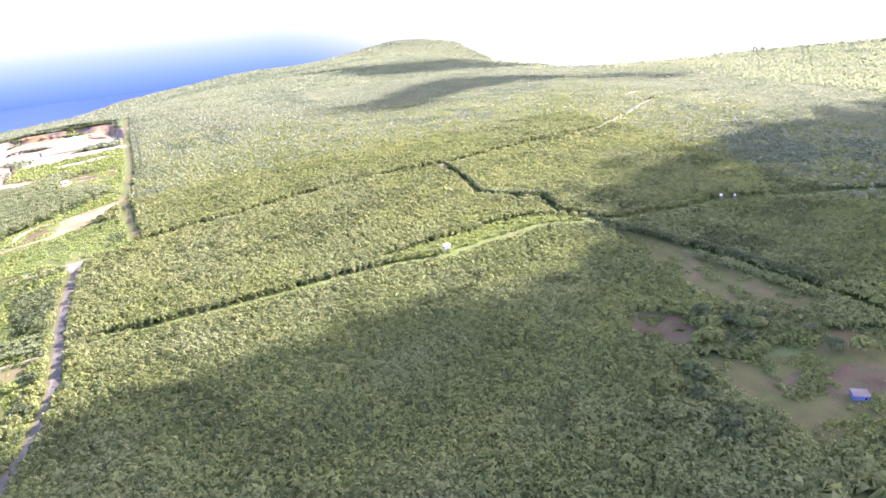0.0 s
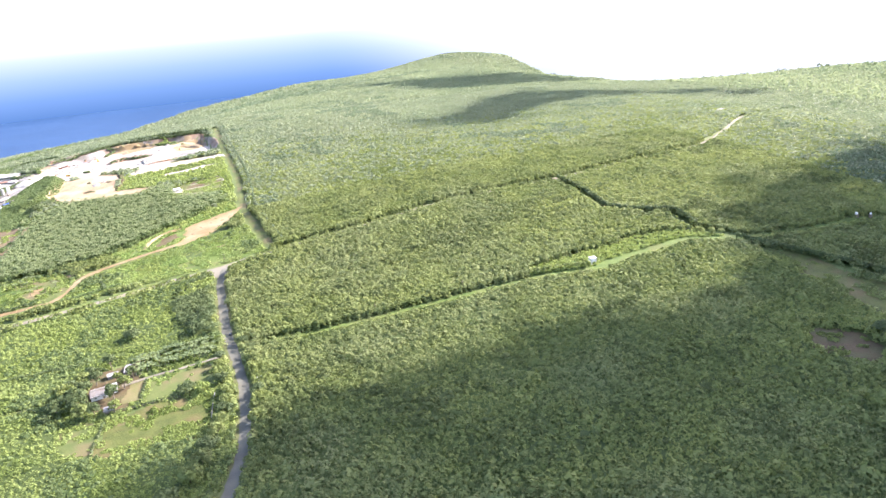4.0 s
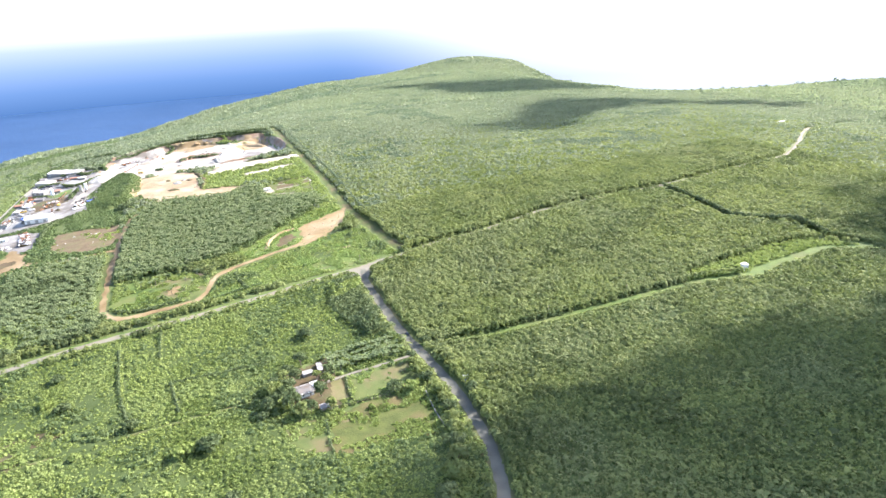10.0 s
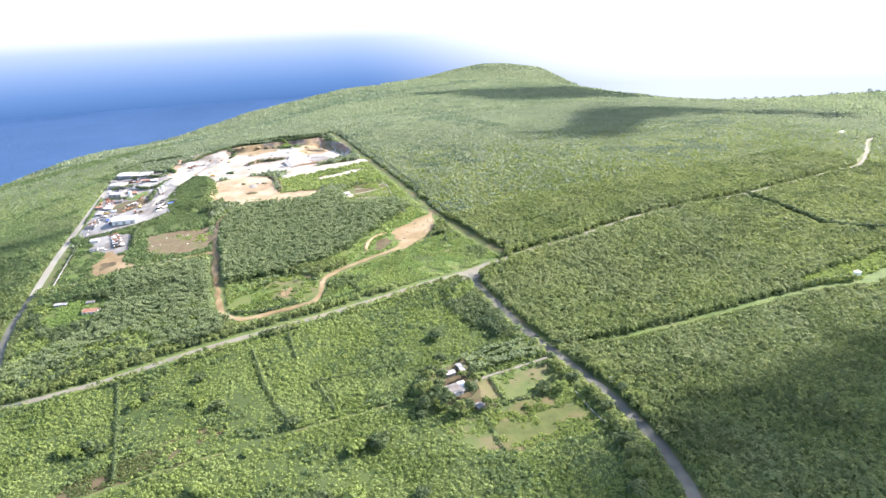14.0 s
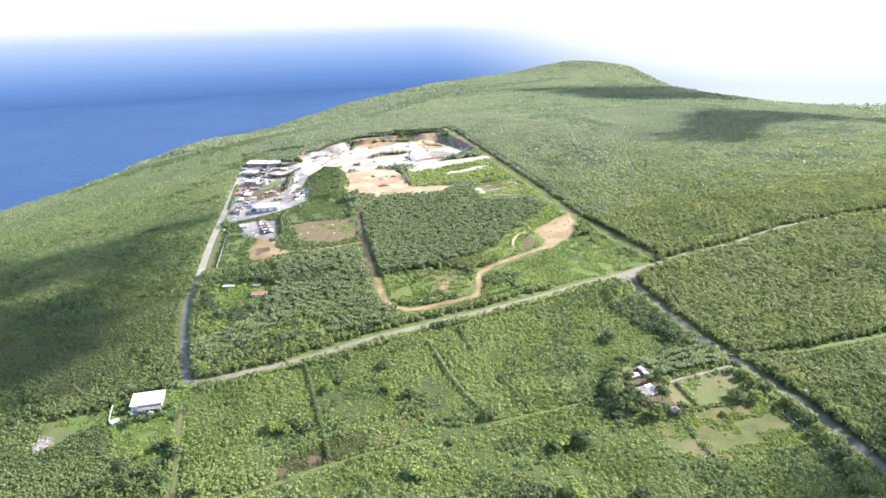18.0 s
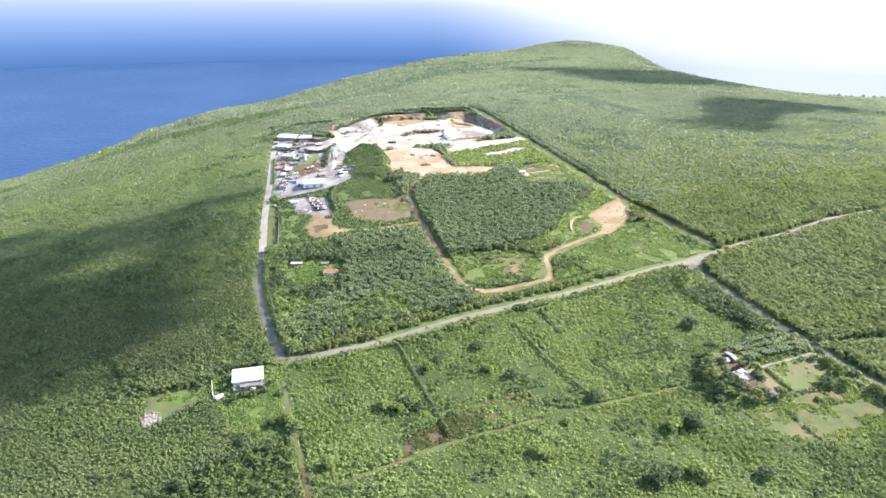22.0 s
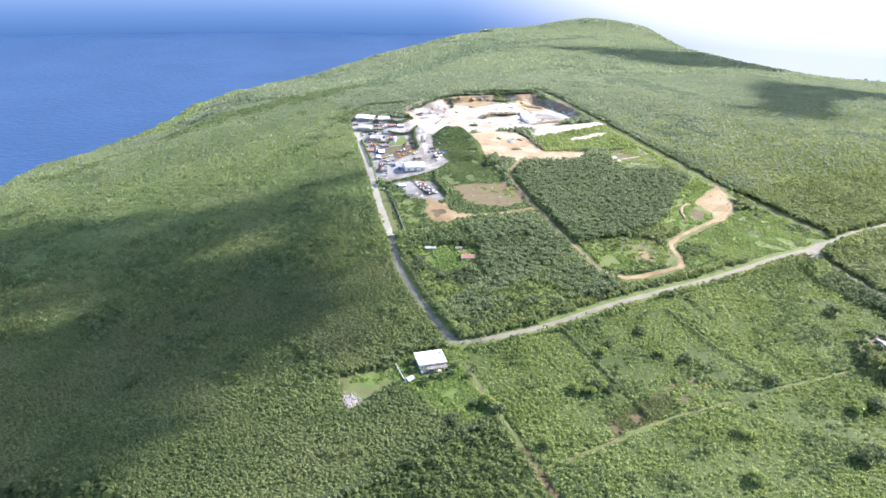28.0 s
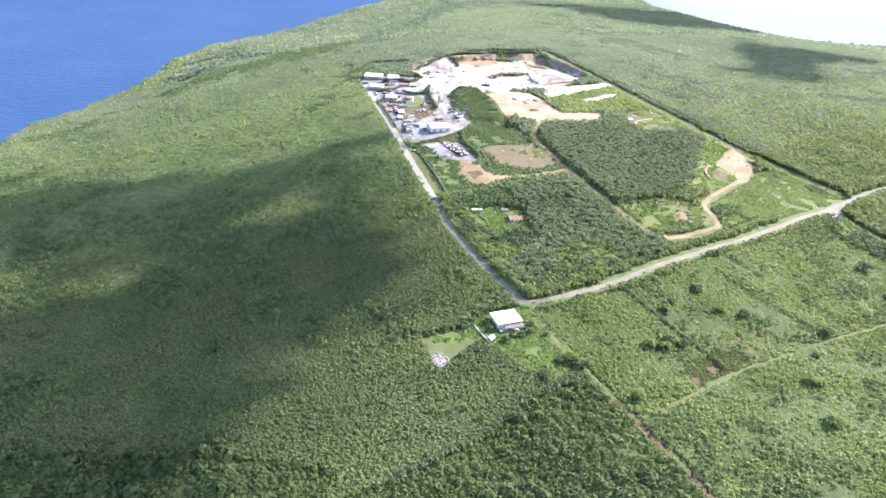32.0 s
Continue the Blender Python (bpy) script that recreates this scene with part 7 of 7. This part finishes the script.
tagged(sheet("quarry_face", np.arange(-300, 70, 2.5), np.arange(500, 770, 2.5), M_ROCK, 0.18, lambda x, y: (np.abs(gap_to(x, y, PIT) - 5) < 8) & (y > 545), False), "steep cut limestone face of the quarry", "rock face", kind="structure")

conveyor(-225, 600, 35, 26, 9, M_RUST, "rusty inclined belt conveyor beside white stone")
conveyor(-330, 478, -20, 20, 8, M_RUST, "orange-red conveyor among yard clutter")
conveyor(-312, 500, 60, 16, 6.5, M_RUST, "short red screening conveyor")
for k, (x, y, mt) in enumerate([(-282, 505, M_STEEL), (-276, 512, M_WHITEPAINT), (-322, 520, M_WHITEPAINT)]):
    silo(x, y, 2.2, 8, mt, "dusty cement silo on steel legs")
for x, y, a, mt in ((-325, 464, 30, M_RUST), (-309, 462, 80, M_YELLOW), (-75, 560, 200, M_YELLOW), (-165, 655, 120, M_YELLOW), (-228, 672, 10, M_RUST)):
    excavator(x, y, a, mt, "dusty tracked excavator on quarry ground")
for x, y, a, mt in ((-350, 428, 80, M_BLUE), (-347, 412, 84, M_DARKPAINT), (-284, 424, 40, M_WHITEPAINT), (-276, 436, 42, M_WHITEPAINT), (-268, 448, 40, M_BLUE), (-280, 448, 38, M_WHITEPAINT), (-272, 462, 36, M_STEEL), (-344, 468, 10, M_WHITEPAINT), (-354, 465, 5, M_YELLOW), (-315, 440, 95, M_RUST), (-140, 560, 20, M_WHITEPAINT), (-200, 560, 150, M_YELLOW), (-355, 590, 75, M_WHITEPAINT)):
    truck(x, y, a, mt, "dusty works truck parked in the yard")
for x, y, a, mt in ((-372, 398, 75, M_WHITEPAINT), (-368, 404, 75, M_DARKPAINT), (-374, 388, 75, M_WHITEPAINT), (-390, 350, 10, M_DARKPAINT), (-386, 352, 10, M_WHITEPAINT), (-352, 318, 30, M_WHITEPAINT), (-348, 310, 32, M_WHITEPAINT), (1, -129, 91, M_DARKPAINT), (-447, -32, 0, M_WHITEPAINT), (-440, -33, 0, M_DARKPAINT)):
    car(x, y, a, mt, "car parked beside the road or buildings" if mt == M_WHITEPAINT else "dark car standing on pale ground")
rngc = np.random.default_rng(17)
for k in range(46):
    x, y = ((-362, 455), (-352, 525), (-272, 480), (-335, 590), (-300, 640))[k % 5]
    container(x + rngc.uniform(-14, 14), y + rngc.uniform(-30, 30) * (k % 5 != 4), rngc.choice([-12, 78]), (M_STEEL, M_DARKPAINT, M_RUST, M_ROOF_PALE, M_ROOF_GREY)[(k * 7) % 5], "weathered steel container in the works yard")
hedge([(-262, 592), (-280, 552), (-290, 516), (-296, 484)], "dark curved overgrown bank in the works yard", 2.6, 5, M_DARK, 31)
hedge([(-366, 560), (-372, 500), (-380, 440)], "small trees on the verge of the works", 1.5, 3, M_LUSH, 32)
hedge([(-285, 395), (-318, 380), (-372, 372)], "dark hedge below the warehouse", 1.5, 2.5, M_DARK, 33)
for k in range(18):
    x, y = rngc.uniform(-365, -275), rngc.uniform(440, 650)
    heap("stockpile", "small heap of stone and scrap in the yard", x, y, rngc.uniform(2.5, 6), rngc.uniform(2.5, 6), rngc.uniform(1.2, 3.2), (M_GRAVEL, M_BROWN, M_CORAL, M_RUST)[k % 4], 600 + k, "stockpile", 3, 25 * k, "yard heaps")
for k in range(14):
    x, y = rngc.uniform(-240, -20), rngc.uniform(530, 690)
    heap("stockpile", "pale heap of blasted rock on the pit floor", x, y, rngc.uniform(4, 9), rngc.uniform(4, 9), rngc.uniform(1.5, 4), (M_GRAVEL, M_ROCK, M_CORAL)[k % 3], 640 + k, "stockpile", 5, 25 * k, "pit heaps")
for k, (x, y, w, d) in enumerate([(-352, 490, 9, 14), (-340, 515, 12, 8), (-318, 545, 8, 12), (-288, 600, 10, 7), (-352, 660, 8, 12), (-300, 610, 14, 7), (-362, 470, 6, 12)]):
    house("shed", "small dusty lean-to shed in the works yard", x, y, w, d, 3.2, -14 + 6 * (k % 3), (M_ROOF_WHITE, M_ROOF_GREY, M_ROOF_RED)[k % 3], M_WALL_GREY, "shed", 0.7, 0.3, "shed", "works sheds", ("door",))
for k in range(40):
    x, y = rngc.uniform(-245, -165), rngc.uniform(655, 715)
    if gap_to(np.array([x]), np.array([y]), WHITE_FLOOR)[0] > 0 and k < 14:
        heap("scrap_heap", "dark heap of scrap and stone at the pit edge", x, y, rngc.uniform(2, 4), rngc.uniform(2, 5), rngc.uniform(1.2, 2.6), (M_RUST, M_GRAVEL, M_BROWN)[k % 3], 70 + k, "scrap", 3, 30 * k, "scrap heaps")
for k, (x, y) in enumerate([(-277, 304), (-258, 302), (-252, 299), (-254, 269), (-294, 286), (-285, 285), (-240, 268)]):
    part("sheet", slab([(-1.2, -0.4, 0.6), (1.2, -0.35, 0.6), (1.1, 0.4, 0.7), (-1.2, 0.35, 0.66)], 0.3), M_ROOF_WHITE, thing("plastic_sheet", "scrap of white sheeting on ploughed earth", "sheeting", x, y, 25 * k, "white scraps on the plot", 0.1))
house("shed", "small white shed beside the garden beds", -36, 342, 9, 7, 3, 6, M_ROOF_WHITE, M_WALL_WHITE, "gable", 1.0, 0.4, "shed", front=("door",))
# a tall old tree at the corner of the works
tree(-350, 742, 16, 4, M_DARK, 900, "tall narrow dark tree at the corner of the works")
